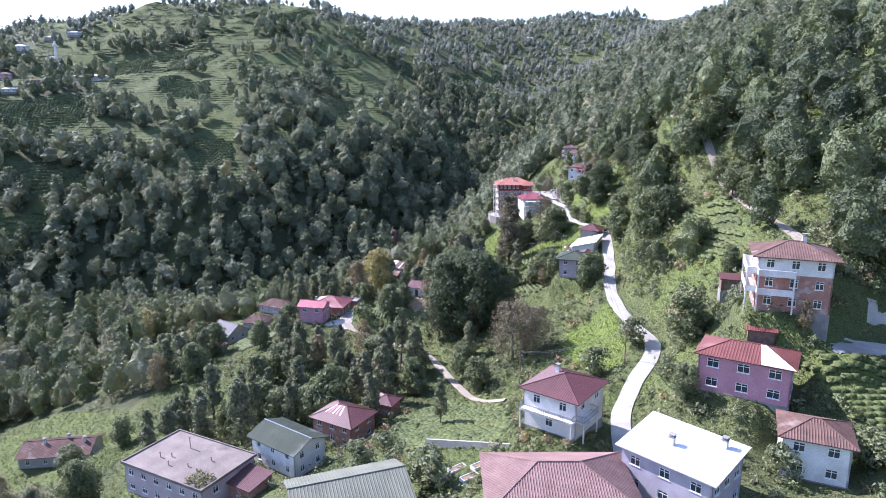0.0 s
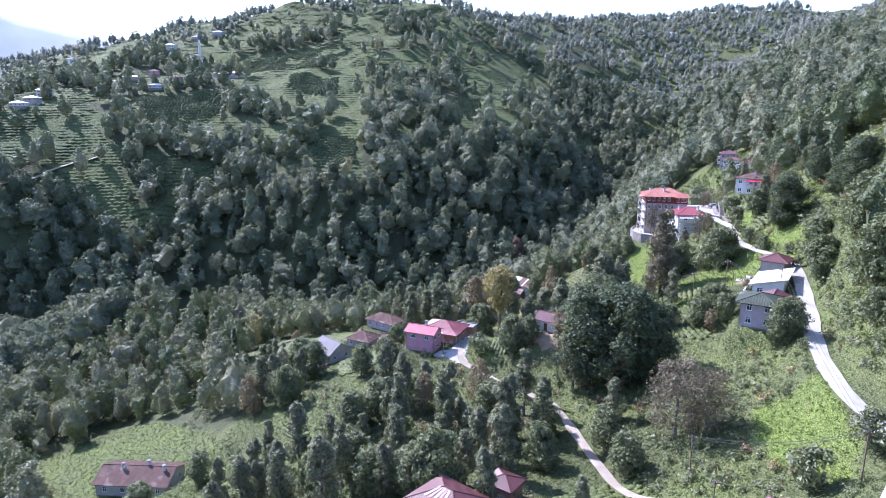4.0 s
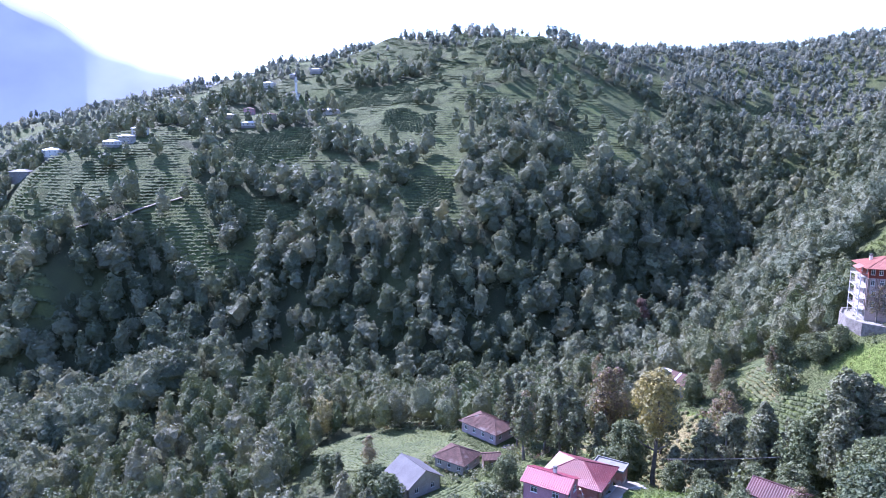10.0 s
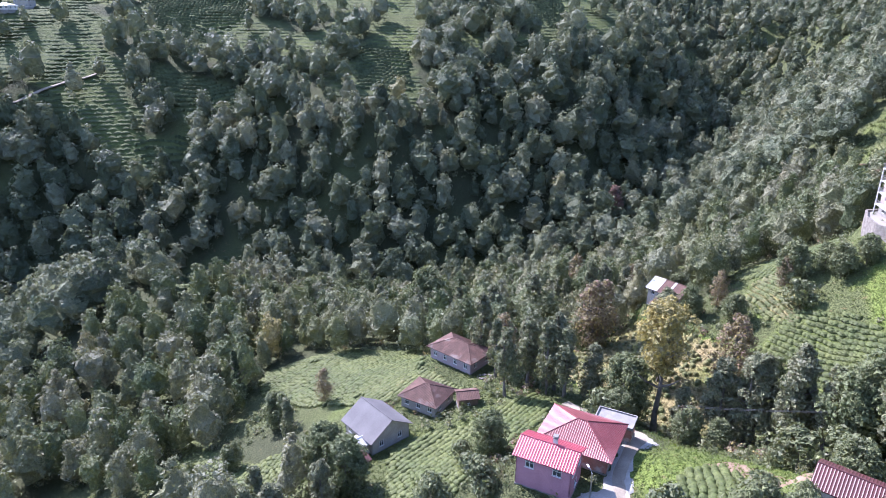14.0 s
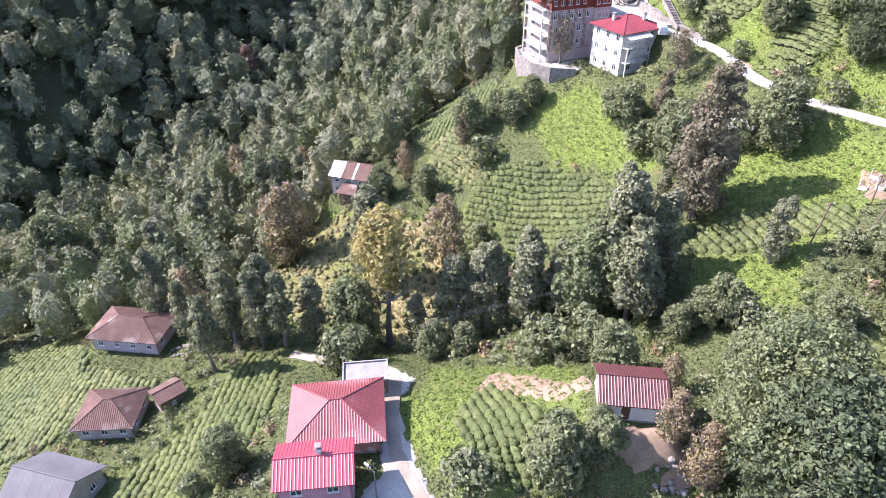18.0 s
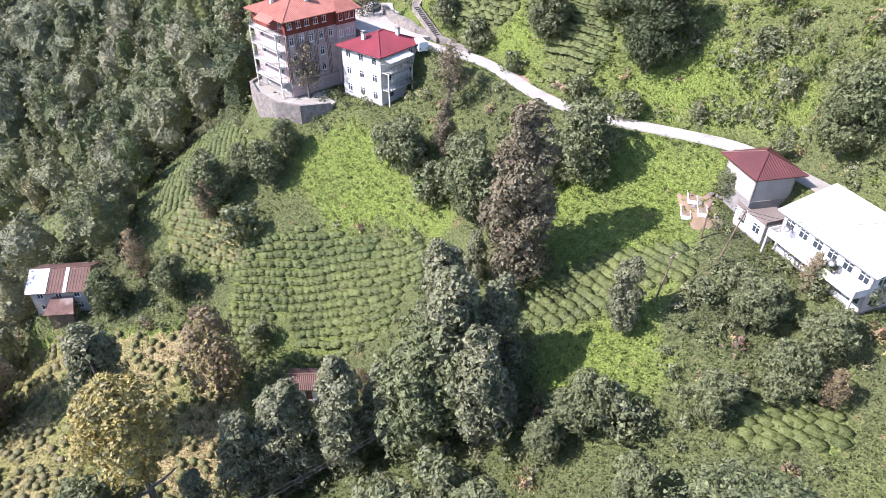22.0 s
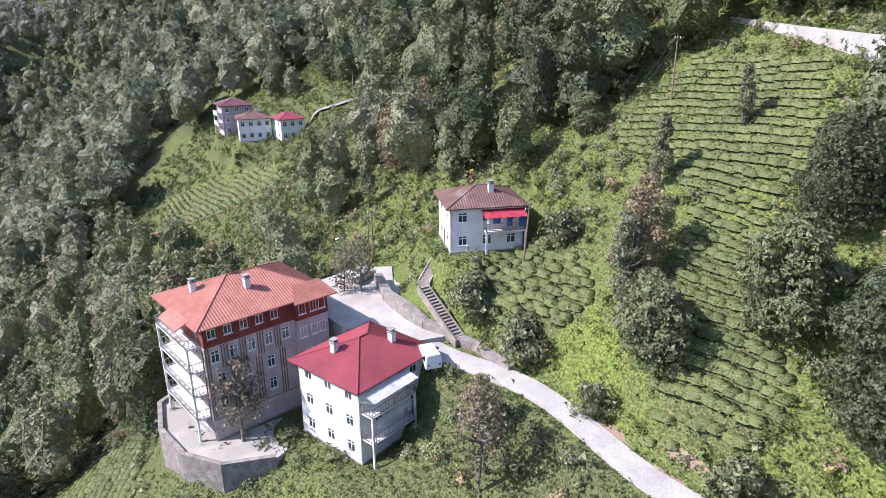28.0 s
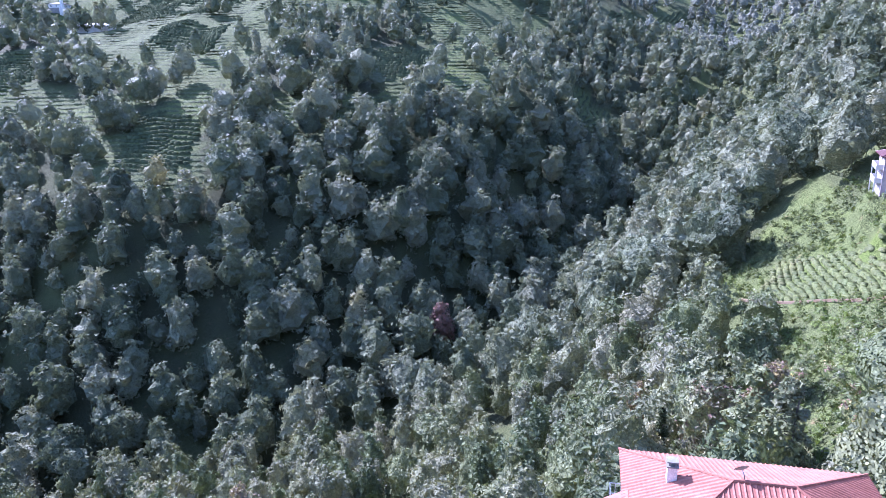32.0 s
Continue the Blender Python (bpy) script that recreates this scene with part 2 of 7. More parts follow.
# ---- the lie of the land ----
STREAM = [(-1000, 380, -80), (-600, 325, -50), (-330, 318, -32), (-250, 338, -29), (-185, 356, -29), (-127, 361, -25), (-88, 393, -20), (-33, 430, -10), (12, 531, 6), (60, 680, 46), (130, 900, 115)]
FAR_BANK = [(-205, 420, 24), (-150, 422, 28), (-105, 458, 30), (-55, 500, 40), (-20, 570, 52)]
CREST = [(-1100, 905, 138), (-872, 853, 148), (-668, 775, 158), (-521, 704, 160), (-444, 735, 177), (-410, 779, 197), (-371, 865, 234), (-342, 899, 231), (-292, 938, 242), (-194, 963, 238), (-153, 1020, 235), (-79, 1078, 220), (-17, 1180, 239), (81, 1275, 248), (178, 1314, 262), (267, 1347, 272), (420, 1330, 268)]
EAST_RIDGE = [(330, -100, 175), (240, 100, 165), (185, 220, 146), (195, 330, 150), (245, 551, 164), (300, 850, 190), (345, 1150, 222)]
FAR_RIDGE = [(-3500, 1040, 1330), (-3000, 1290, 1050), (-2549, 1517, 800), (-2194, 1697, 600), (-2098, 1739, 555), (-2010, 1768, 500), (-1920, 1795, 449), (-1828, 1821, 400), (-1720, 1858, 362), (-1608, 1892, 335), (-1494, 1923, 316), (-1377, 1950, 290), (-1150, 2000, 240)]
MAIN_ROAD = [(20, 40, 49.5), (23, 65, 49.6), (26, 85, 49.7), (28.8, 97, 49.8), (35.4, 110.7, 50), (40.8, 118.8, 50.8), (43.4, 125, 51.7), (41.0, 132, 53.1), (39.8, 139, 54.1), (40, 147, 55.1), (42.4, 161, 56.4), (44.8, 168, 57.1), (47.2, 180.5, 58.5), (50.4, 195, 59.6), (52, 206, 60), (50.2, 213.6, 59.6), (47.5, 220.6, 59.5), (46.1, 226.5, 59.4), (45.0, 234, 59.6), (45.5, 239, 60), (46.4, 244, 60.5), (46.9, 250, 61), (45.9, 255.5, 61.1), (44, 261, 61.4), (43.2, 271, 62), (53, 285, 62.3)]
UPPER_ROAD = [(59, 98, 75.5), (63.5, 113, 77), (65.5, 139, 79), (66.5, 152, 81.5), (68.5, 165, 87.5), (70, 177, 95), (66, 189, 97)]
APT_ROAD = [(85, 84, 62.5), (66, 90, 64), (58, 88, 65)]
LANE = [(12.5, 125.5, 38.6), (8.5, 127.5, 37), (5.2, 132.5, 35.7), (1.4, 144.8, 34.2), (-3.4, 160, 33.2), (-6.2, 167.5, 33), (-17, 175.6, 32.2), (-31, 188, 32.6), (-33, 199, 32.8), (-30.5, 209, 32), (-28, 215, 29.5), (-33, 222, 25.5), (-43, 231, 23)]
FAR_SLOPE = [(-193, 450, 52), (-394, 390, 50), (-560, 505, 90), (-370, 345, 20), (-449, 430, 84), (-375, 389, 58), (-17, 613, 82), (-35, 640, 86), (-167, 730, 155), (-350, 650, 126), (-300, 500, 78), (-169, 872, 212), (-520, 560, 112), (80, 760, 92), (200, 1000, 150), (-100, 540, 78)]
NEAR_SLOPE = [(34, 197, 53), (22, 218, 45), (-9, 189, 43), (-2, 235, 22.3), (-21, 283, 24), (-71, 247, 17), (-80, 213, 18), (-44, 198, 32), (-60, 215, 22), (57, 269, 69), (70, 240, 82), (100, 200, 104), (120, 280, 112), (77, 374, 67.0), (41, 327, 47), (19, 355, 22), (15, 313, 31), (-48, 304, 9), (18, 274, 48.5), (31, 257, 53), (10, 250, 34)]
NORTH_FLANK = [(60, 430, 58), (100, 520, 92), (150, 420, 108), (150, 680, 118), (-26, 231, 19.5), (-12, 246, 21.5), (-40, 286, 7)]
SOUTH_SLOPE = [(18, 88, 52), (12, 64, 52), (28, 70, 53.5), (-9, 72, 45), (-44, 100, 33), (-29, 107, 35), (-21, 119, 34.5), (42, 81, 59.5), (46, 73, 56), (52, 95, 66), (50, 105, 64), (-110, 158, 6), (-163, 220, -16), (-186, 312, -2), (-236, 318, -4), (-110, 270, 4), (-70, 150, 20), (-30, 150, 28), (20, 140, 42), (20, 165, 44), (0, 195, 38)]
FRAME = [(0, 0, 42), (-100, 60, 12), (100, 0, 90), (0, -150, 34), (-260, 60, -30), (-700, 100, 60), (-400, -200, 20), (-1500, 700, 40), (-1500, -600, 200), (700, 300, 260), (900, 900, 280), (0, 1600, 140), (500, 1800, 200), (-500, 1300, 110)]
EDGE = [(-4000, -2000, 200), (-4000, 1000, 150), (-4000, 4000, 150), (0, 4000, 240), (2500, 4000, 320), (4000, 1000, 420), (4000, -2000, 420), (0, -2000, 260)]


def along(line, step):
    """Points at even steps along a line of corners."""
    a = np.array(line, float)
    s = np.r_[0, np.cumsum(np.hypot(*np.diff(a[:, :2], axis=0).T))]
    u = np.linspace(0, s[-1], max(2, int(s[-1] / step) + 1))
    return np.stack([np.interp(u, s, a[:, k]) for k in range(3)], 1)


def smooth_line(line, step):
    """The same with rounded bends."""
    a = along(line, step)
    for _ in range(3):
        a[1:-1] = (a[:-2] + 2 * a[1:-1] + a[2:]) / 4
    return a


SPOTS = np.concatenate([along(STREAM, 40), along(FAR_BANK, 40), along(CREST, 45), along(EAST_RIDGE, 70), along(MAIN_ROAD, 14), along(UPPER_ROAD, 14), along(LANE, 14), along(APT_ROAD, 10)]
                       + [np.array(p, float) for p in (FAR_SLOPE, NEAR_SLOPE, NORTH_FLANK, SOUTH_SLOPE, FRAME, EDGE)])
_far = np.hypot(SPOTS[:, None, 0] - SPOTS[None, :, 0], SPOTS[:, None, 1] - SPOTS[None, :, 1])
_low = np.c_[np.ones(len(SPOTS)), SPOTS[:, :2] / 1000]
_m = np.block([[-_far - 1.5 * np.eye(len(SPOTS)), _low], [_low.T, np.zeros((3, 3))]])
SPREAD = np.linalg.solve(_m, np.r_[SPOTS[:, 2], 0, 0, 0])


def hash01(i, j, k=0):
    v = np.sin(i * 127.1 + j * 311.7 + k * 74.7) * 43758.5453
    return v - np.floor(v)


def ripple(x, y, size, k=0):
    """Smooth random relief from -1 to 1 with bumps about size wide."""
    u, v = np.asarray(x, float) / size, np.asarray(y, float) / size
    i, j = np.floor(u), np.floor(v)
    a, b = u - i, v - j
    a, b = a * a * (3 - 2 * a), b * b * (3 - 2 * b)
    top = hash01(i, j, k) * (1 - a) + hash01(i + 1, j, k) * a
    low = hash01(i, j + 1, k) * (1 - a) + hash01(i + 1, j + 1, k) * a
    return 2 * (top * (1 - b) + low * b) - 1


ROADS = {"main": (smooth_line(MAIN_ROAD, 1.5), 1.5), "upper": (smooth_line(UPPER_ROAD, 1.5), 1.0), "yard": (smooth_line(APT_ROAD, 1.5), 2.0), "lane": (smooth_line(LANE, 1.5), 0.95)}
PADS = []  # level ground under houses: x, y, half length, half width, turn, height


def line_gap(x, y, line):
    """Distance to a line and the line's height there."""
    best, high = np.full(x.shape, 1e9), np.zeros(x.shape)
    for a, b in zip(line[:-1], line[1:]):
        d = b[:2] - a[:2]
        s = np.clip(((x - a[0]) * d[0] + (y - a[1]) * d[1]) / (d @ d + 1e-9), 0, 1)
        gap = np.hypot(x - a[0] - s * d[0], y - a[1] - s * d[1])
        near = gap < best
        best, high = np.where(near, gap, best), np.where(near, a[2] + s * (b[2] - a[2]), high)
    return best, high


def ease(lo, hi, v):
    s = np.clip((v - lo) / (hi - lo), 0, 1)
    return s * s * (3 - 2 * s)


def ground_z(x, y):
    """The ground's height."""
    x, y = np.atleast_1d(np.asarray(x, float)), np.atleast_1d(np.asarray(y, float))
    shape = x.shape
    x, y = x.ravel(), y.ravel()
    z = np.empty(len(x))
    for n in range(0, len(x), 20000):
        s = slice(n, n + 20000)
        r = np.hypot(x[s, None] - SPOTS[None, :, 0], y[s, None] - SPOTS[None, :, 1])
        z[s] = -r @ SPREAD[:-3] + SPREAD[-3] + SPREAD[-2] * x[s] / 1000 + SPREAD[-1] * y[s] / 1000
    away = ease(250, 600, np.hypot(x + 10, y - 180))
    z += (0.5 + 5 * away) * ripple(x, y, 60, 1) + (0.35 + 3 * away) * ripple(x, y, 24, 2) + (0.25 + 0.6 * away) * ripple(x, y, 7, 3)
    close = (np.abs(x) < 140) & (y > 0) & (y < 405)
    if close.any():
        xc, yc, zc = x[close], y[close], z[close]
        for px, py, hl, hw, turn, high in PADS:
            c, s = np.cos(np.radians(turn)), np.sin(np.radians(turn))
            u, v = np.abs((xc - px) * c + (yc - py) * s) - hl, np.abs((yc - py) * c - (xc - px) * s) - hw
            gap = np.hypot(np.maximum(u, 0), np.maximum(v, 0))
            zc = high + (zc - high) * ease(0.8, 4.5, gap)
        for line, half in ROADS.values():
            gap, high = line_gap(xc, yc, line)
            zc = high - 0.12 + (zc - high + 0.12) * ease(half + 0.6, half + 4.5, gap)
        z[close] = zc
    return z.reshape(shape)


# ---- building blocks ----
def part(name, bm, mat, parent, label=""):
    """Links a bmesh (or a ready mesh) as one object under a thing or a part."""
    if isinstance(bm, bmesh.types.BMesh):
        me = bpy.data.meshes.new(name)
        bmesh.ops.recalc_face_normals(bm, faces=bm.faces)
        bm.to_mesh(me)
        bm.free()
    else:
        me = bm
    if mat and not me.materials:
        me.materials.append(mat)
    ob = new(name, me)
    ob.parent = parent
    if label:
        tagged(ob, label)
    return ob


def thing(name, label, category, m, group="", kind=""):
    ob = new(name)
    ob.empty_display_size = 0.2
    ob.matrix_basis = m
    return tagged(ob, label, category, group, kind)


def quad(bm, *pts):
    return bm.faces.new([bm.verts.new(p) for p in pts])


def box(bm, x0, y0, z0, x1, y1, z1):
    v = [bm.verts.new((x, y, z)) for z in (z0, z1) for x, y in ((x0, y0), (x1, y0), (x1, y1), (x0, y1))]
    for f in ((0, 3, 2, 1), (4, 5, 6, 7), (0, 1, 5, 4), (1, 2, 6, 5), (2, 3, 7, 6), (3, 0, 4, 7)):
        bm.faces.new([v[i] for i in f])


def tube(bm, pts, radii, sides=6):
    rings = []
    for i, p in enumerate(pts):
        d = Vector(pts[min(i + 1, len(pts) - 1)]) - Vector(pts[max(i - 1, 0)])
        q = d.to_track_quat("Z", "Y")
        rings.append([bm.verts.new(Vector(p) + q @ Vector((radii[i] * math.cos(a), radii[i] * math.sin(a), 0))) for a in (2 * math.pi * k / sides for k in range(sides))])
    for a, b in zip(rings[:-1], rings[1:]):
        for k in range(sides):
            bm.faces.new((a[k], a[(k + 1) % sides], b[(k + 1) % sides], b[k]))
    for r in (rings[0][::-1], rings[-1]):
        if len(r) > 2:
            bm.faces.new(r)


PLASTER = surface("white_plaster", (0.76, 0.73, 0.69), (0.64, 0.61, 0.57), 0.85, 0.5, 9.0, 0.25, 0.15, worn=(0.52, 0.48, 0.43))
PINK = surface("pink_plaster", (0.52, 0.27, 0.31), (0.43, 0.215, 0.25), 0.85, 0.5, 9.0, 0.25, 0.15)
ROSE = surface("rose_plaster", (0.50, 0.40, 0.40), (0.40, 0.31, 0.32), 0.85, 0.5, 9.0, 0.25, 0.15)
LILAC = surface("lilac_plaster", (0.46, 0.41, 0.45), (0.37, 0.325, 0.365), 0.85, 0.6, 9.0, 0.25, 0.15)
CREAM = surface("cream_plaster", (0.48, 0.44, 0.39), (0.38, 0.34, 0.30), 0.85, 0.5, 9.0, 0.25, 0.15)
GREY_WALL = surface("grey_render", (0.30, 0.28, 0.26), (0.21, 0.195, 0.18), 0.9, 0.6, 9.0, 0.2, 0.3)
BRICKY = surface("brick_wall", (0.42, 0.22, 0.17), (0.33, 0.17, 0.13), 0.9, 1.2, 8.0, 0.2, 0.4, worn=(0.45, 0.38, 0.33))
TIMBER = surface("old_timber", (0.24, 0.17, 0.12), (0.13, 0.09, 0.065), 0.85, 1.5, 16.0, 0.2, 0.5)
RED_BOARD = surface("red_boarding", (0.22, 0.055, 0.035), (0.14, 0.035, 0.025), 0.7, 1.0, 14.0, 0.3, 0.4)
RED_SHEET = surface("red_metal_sheet", (0.25, 0.042, 0.052), (0.19, 0.033, 0.04), 0.55, 0.35, 7.0, 0.35, 0.1)
MAROON_SHEET = surface("maroon_metal_sheet", (0.125, 0.041, 0.037), (0.09, 0.031, 0.028), 0.45, 0.35, 7.0, 0.5, 0.1)
FADED_MAROON = surface("faded_maroon_sheet", (0.25, 0.068, 0.066), (0.19, 0.05, 0.05), 0.5, 0.3, 6.0, 0.45, 0.1, worn=(0.28, 0.12, 0.12))
PALE_RED = surface("faded_red_sheet", (0.36, 0.062, 0.085), (0.29, 0.05, 0.066), 0.42, 0.3, 6.0, 0.6, 0.1, worn=(0.40, 0.13, 0.15))
WHITE_SHEET = surface("white_metal_sheet", (0.66, 0.64, 0.63), (0.54, 0.52, 0.51), 0.4, 0.3, 7.0, 0.5, 0.1)
GREY_SHEET = surface("grey_metal_sheet", (0.17, 0.158, 0.158), (0.125, 0.116, 0.116), 0.7, 0.3, 7.0, 0.2, 0.1)
PALE_GREEN_SHEET = surface("faded_green_sheet", (0.185, 0.185, 0.135), (0.14, 0.142, 0.105), 0.7, 0.3, 7.0, 0.2, 0.1)
RUST_SHEET = surface("rusty_red_sheet", (0.185, 0.062, 0.05), (0.13, 0.045, 0.037), 0.6, 0.4, 6.0, 0.3, 0.1, worn=(0.22, 0.11, 0.095))
GREEN_SHEET = surface("green_metal_sheet", (0.075, 0.085, 0.06), (0.05, 0.058, 0.042), 0.75, 0.3, 7.0, 0.15, 0.1, worn=(0.15, 0.15, 0.13))
ORANGE_TILE = surface("orange_roof_tiles", (0.39, 0.155, 0.11), (0.30, 0.115, 0.08), 0.7, 0.8, 5.0, 0.3, 0.5)
BROWN_TILE = surface("weathered_roof_tiles", (0.175, 0.1, 0.078), (0.11, 0.066, 0.053), 0.8, 0.6, 5.0, 0.2, 0.6, worn=(0.23, 0.18, 0.155))
PINK_TILE = surface("pinkish_roof_tiles", (0.255, 0.155, 0.135), (0.185, 0.108, 0.093), 0.75, 0.5, 5.0, 0.25, 0.5)
FRAME_WHITE = surface("white_frame_paint", (0.8, 0.8, 0.78), (0.7, 0.7, 0.68), 0.5, 2.0, 20.0, 0.4, 0.05)
FRAME_BROWN = surface("brown_frame_paint", (0.16, 0.08, 0.055), (0.11, 0.055, 0.04), 0.5, 2.0, 20.0, 0.4, 0.05)
STRIPED = surface("cream_cladding", (0.50, 0.41, 0.38), (0.40, 0.31, 0.29), 0.85, 0.8, 9.0, 0.2, 0.4)
STONE = surface("rubble_stone", (0.30, 0.265, 0.23), (0.17, 0.15, 0.13), 0.95, 1.1, 4.0, 0.2, 0.9)
ROOF_SCREED = surface("roof_screed", (0.25, 0.205, 0.178), (0.165, 0.135, 0.116), 0.9, 0.25, 5.0, 0.2, 0.4, worn=(0.11, 0.096, 0.088))
METAL = surface("galvanised_metal", (0.42, 0.42, 0.42), (0.30, 0.30, 0.30), 0.4, 2.0, 20.0, 0.5, 0.05, metal=0.8)


def glass_material():
    m, n, l, b = material("window_glass")
    b.inputs["Base Color"].default_value = (0.04, 0.05, 0.06, 1)
    b.inputs["Roughness"].default_value, b.inputs["Specular IOR Level"].default_value = 0.08, 0.8
    return m


GLASS = glass_material()
MESHES = {}


def shared(key, build, mat):
    """One mesh for all alike pieces."""
    if key not in MESHES:
        me = bpy.data.meshes.new(key[0])
        bm = bmesh.new()
        build(bm)
        bmesh.ops.recalc_face_normals(bm, faces=bm.faces)
        bm.to_mesh(me)
        bm.free()
        me.materials.append(mat)
        MESHES[key] = me
    return MESHES[key]


def window(parent, x, y, z, turn, w, h, frame_mat, split=True):
    """A window on a wall: x, y, z is the middle of the sill line, turn the outward side's yaw (0: -y)."""
    def bars(bm):
        t = 0.07
        for x0, z0, x1, z1 in ((-w / 2, 0, -w / 2 + t, h), (w / 2 - t, 0, w / 2, h), (-w / 2, 0, w / 2, t), (-w / 2, h - t, w / 2, h)):
            box(bm, x0, -0.03, z0, x1, 0.06, z1)
        if split:
            box(bm, -t / 2, -0.02, t, t / 2, 0.05, h - t)
            box(bm, -w / 2 + t, -0.015, h * 0.68, w / 2 - t, 0.045, h * 0.68 + t)
    fr = part("window_frame", shared(("window_frame", w, h, frame_mat.name, split), bars, frame_mat), None, parent)
    fr.matrix_basis = pose(x, y, z, 0, 0, turn) @ pose(0, 0.06, 0)
    part("pane", shared(("pane", w, h), lambda bm: box(bm, -w / 2 + 0.05, 0.02, 0.05, w / 2 - 0.05, 0.035, h - 0.05), GLASS), None, fr)
    part("sill", shared(("sill", w), lambda bm: box(bm, -w / 2 - 0.08, -0.14, -0.07, w / 2 + 0.08, 0.05, -0.005), FRAME_WHITE), None, fr)
    return fr


def wall_mesh(bm, sides, height, z0, thick=0.22):
    """Walls of one storey with openings through them. sides: start, way, length and the openings (u0, u1, v0, v1)."""
    for (sx, sy), (wx, wy), length, holes in sides:
        nx, ny = wy, -wx  # outwards
        us = sorted({0, length, *(u for h in holes for u in h[:2])})
        vs = sorted({0, height, *(v for h in holes for v in h[2:])})
        solid = [[not any(h[0] - 1e-6 <= a and b <= h[1] + 1e-6 and h[2] - 1e-6 <= c and d <= h[3] + 1e-6 for h in holes) for c, d in zip(vs[:-1], vs[1:])] for a, b in zip(us[:-1], us[1:])]
        P = lambda u, v, k: (sx + wx * u - nx * k, sy + wy * u - ny * k, z0 + v)
        for i in range(len(us) - 1):
            for j in range(len(vs) - 1):
                if not solid[i][j]:
                    continue
                a, b, c, d = us[i], us[i + 1], vs[j], vs[j + 1]
                for k in (0, thick):
                    quad(bm, P(a, c, k), P(b, c, k), P(b, d, k), P(a, d, k))
                for (p, q), blocked in ((((a, c), (a, d)), i > 0 and solid[i - 1][j]), (((b, c), (b, d)), i + 1 < len(us) - 1 and solid[i + 1][j]),
                                        (((a, c), (b, c)), j > 0 and solid[i][j - 1]), (((a, d), (b, d)), j + 1 < len(vs) - 1 and solid[i][j + 1])):
                    if not blocked:
                        quad(bm, P(*p, 0), P(*q, 0), P(*q, thick), P(*p, thick))


def sheet_ribs(bm, origin, across, up, width, reach, step, high, half):
    """Raised ribs (or tile courses) up a roof slope; reach(u) gives how far a rib at u runs up."""
    o, a, v = Vector(origin), Vector(across).normalized(), Vector(up).normalized()
    n = a.cross(v).normalized()
    if n.z < 0:
        n = -n
    u = step / 2
    while u < width:
        r0, r1 = reach(u)
        if r1 - r0 > 0.15:
            p, q = o + a * u + v * r0, o + a * u + v * r1
            pts = [p - a * half, p + n * high, p + a * half, q - a * half, q + n * high, q + a * half]
            w = [bm.verts.new(s) for s in pts]
            bm.faces.new((w[0], w[1], w[4], w[3]))
            bm.faces.new((w[1], w[2], w[5], w[4]))
        u += step


def roof_mesh(bm, ribs, L, W, z, kind, pitch, over, thick=0.12, rib=0.5, rib_high=0.045):
    """A roof over walls L by W whose eaves lie at z: a closed shell with ribs on its slopes."""
    l, w = L / 2 + over, W / 2 + over
    if kind == "flat":
        box(bm, -l, -w, z, l, w, z + 0.25)
        return z + 0.25
    if kind == "shed":
        rise = 2 * w * pitch
        lo, hi = [(-l, -w, z), (l, -w, z)], [(l, w, z + rise), (-l, w, z + rise)]
        slopes = [lo + hi]
        ridge = [Vector((-l, w, z + rise)), Vector((l, w, z + rise))]
    else:
        rise = w * pitch
        k = l if kind == "gable" else l - w
        r0, r1 = (-max(k, 0), 0, z + rise), (max(k, 0), 0, z + rise)
        a, b, c, d = (-l, -w, z), (l, -w, z), (l, w, z), (-l, w, z)
        slopes = [[a, b, r1, r0], [c, d, r0, r1]]
        if kind == "hip":
            slopes += [[b, c, r1], [d, a, r0]]
        ridge = [Vector(r0), Vector(r1)]
    for s in slopes:
        quad(bm, *s)
        quad(bm, *[(x, y, v - thick) for x, y, v in s][::-1])
        o, e = Vector(s[0]), Vector(s[1]) - Vector(s[0])
        mid = (Vector(s[2]) + Vector(s[-1])) / 2 if len(s) == 4 else Vector(s[2])
        up = mid - (o + e / 2)
        up -= up.dot(e.normalized()) * e.normalized()
        full, wide = up.length, e.length
        if kind == "hip":
            sl = full / (w if len(s) == 4 else w)
            reach = lambda u, full=full, wide=wide, sl=sl: (0, min(full, u * sl, (wide - u) * sl))
        else:
            reach = lambda u, full=full: (0, full)
        sheet_ribs(ribs, o, e, up, wide, reach, rib, rib_high, min(0.1, rib * 0.28))
    outline = [(-l, -w), (l, -w), (l, w), (-l, w)]
    if kind == "gable":
        edges = [((-l, -w, z), (l, -w, z)), ((l, w, z), (-l, w, z)), ((l, -w, z), (l, 0, z + rise)), ((l, 0, z + rise), (l, w, z)), ((-l, w, z), (-l, 0, z + rise)), ((-l, 0, z + rise), (-l, -w, z))]
    elif kind == "shed":
        s = slopes[0]
        edges = list(zip(s, s[1:] + s[:1]))
    else:
        edges = [((*p, z), (*q, z)) for p, q in zip(outline, outline[1:] + outline[:1])]
    for p, q in edges:
        quad(bm, p, q, (q[0], q[1], q[2] - thick), (p[0], p[1], p[2] - thick))
    return z + rise


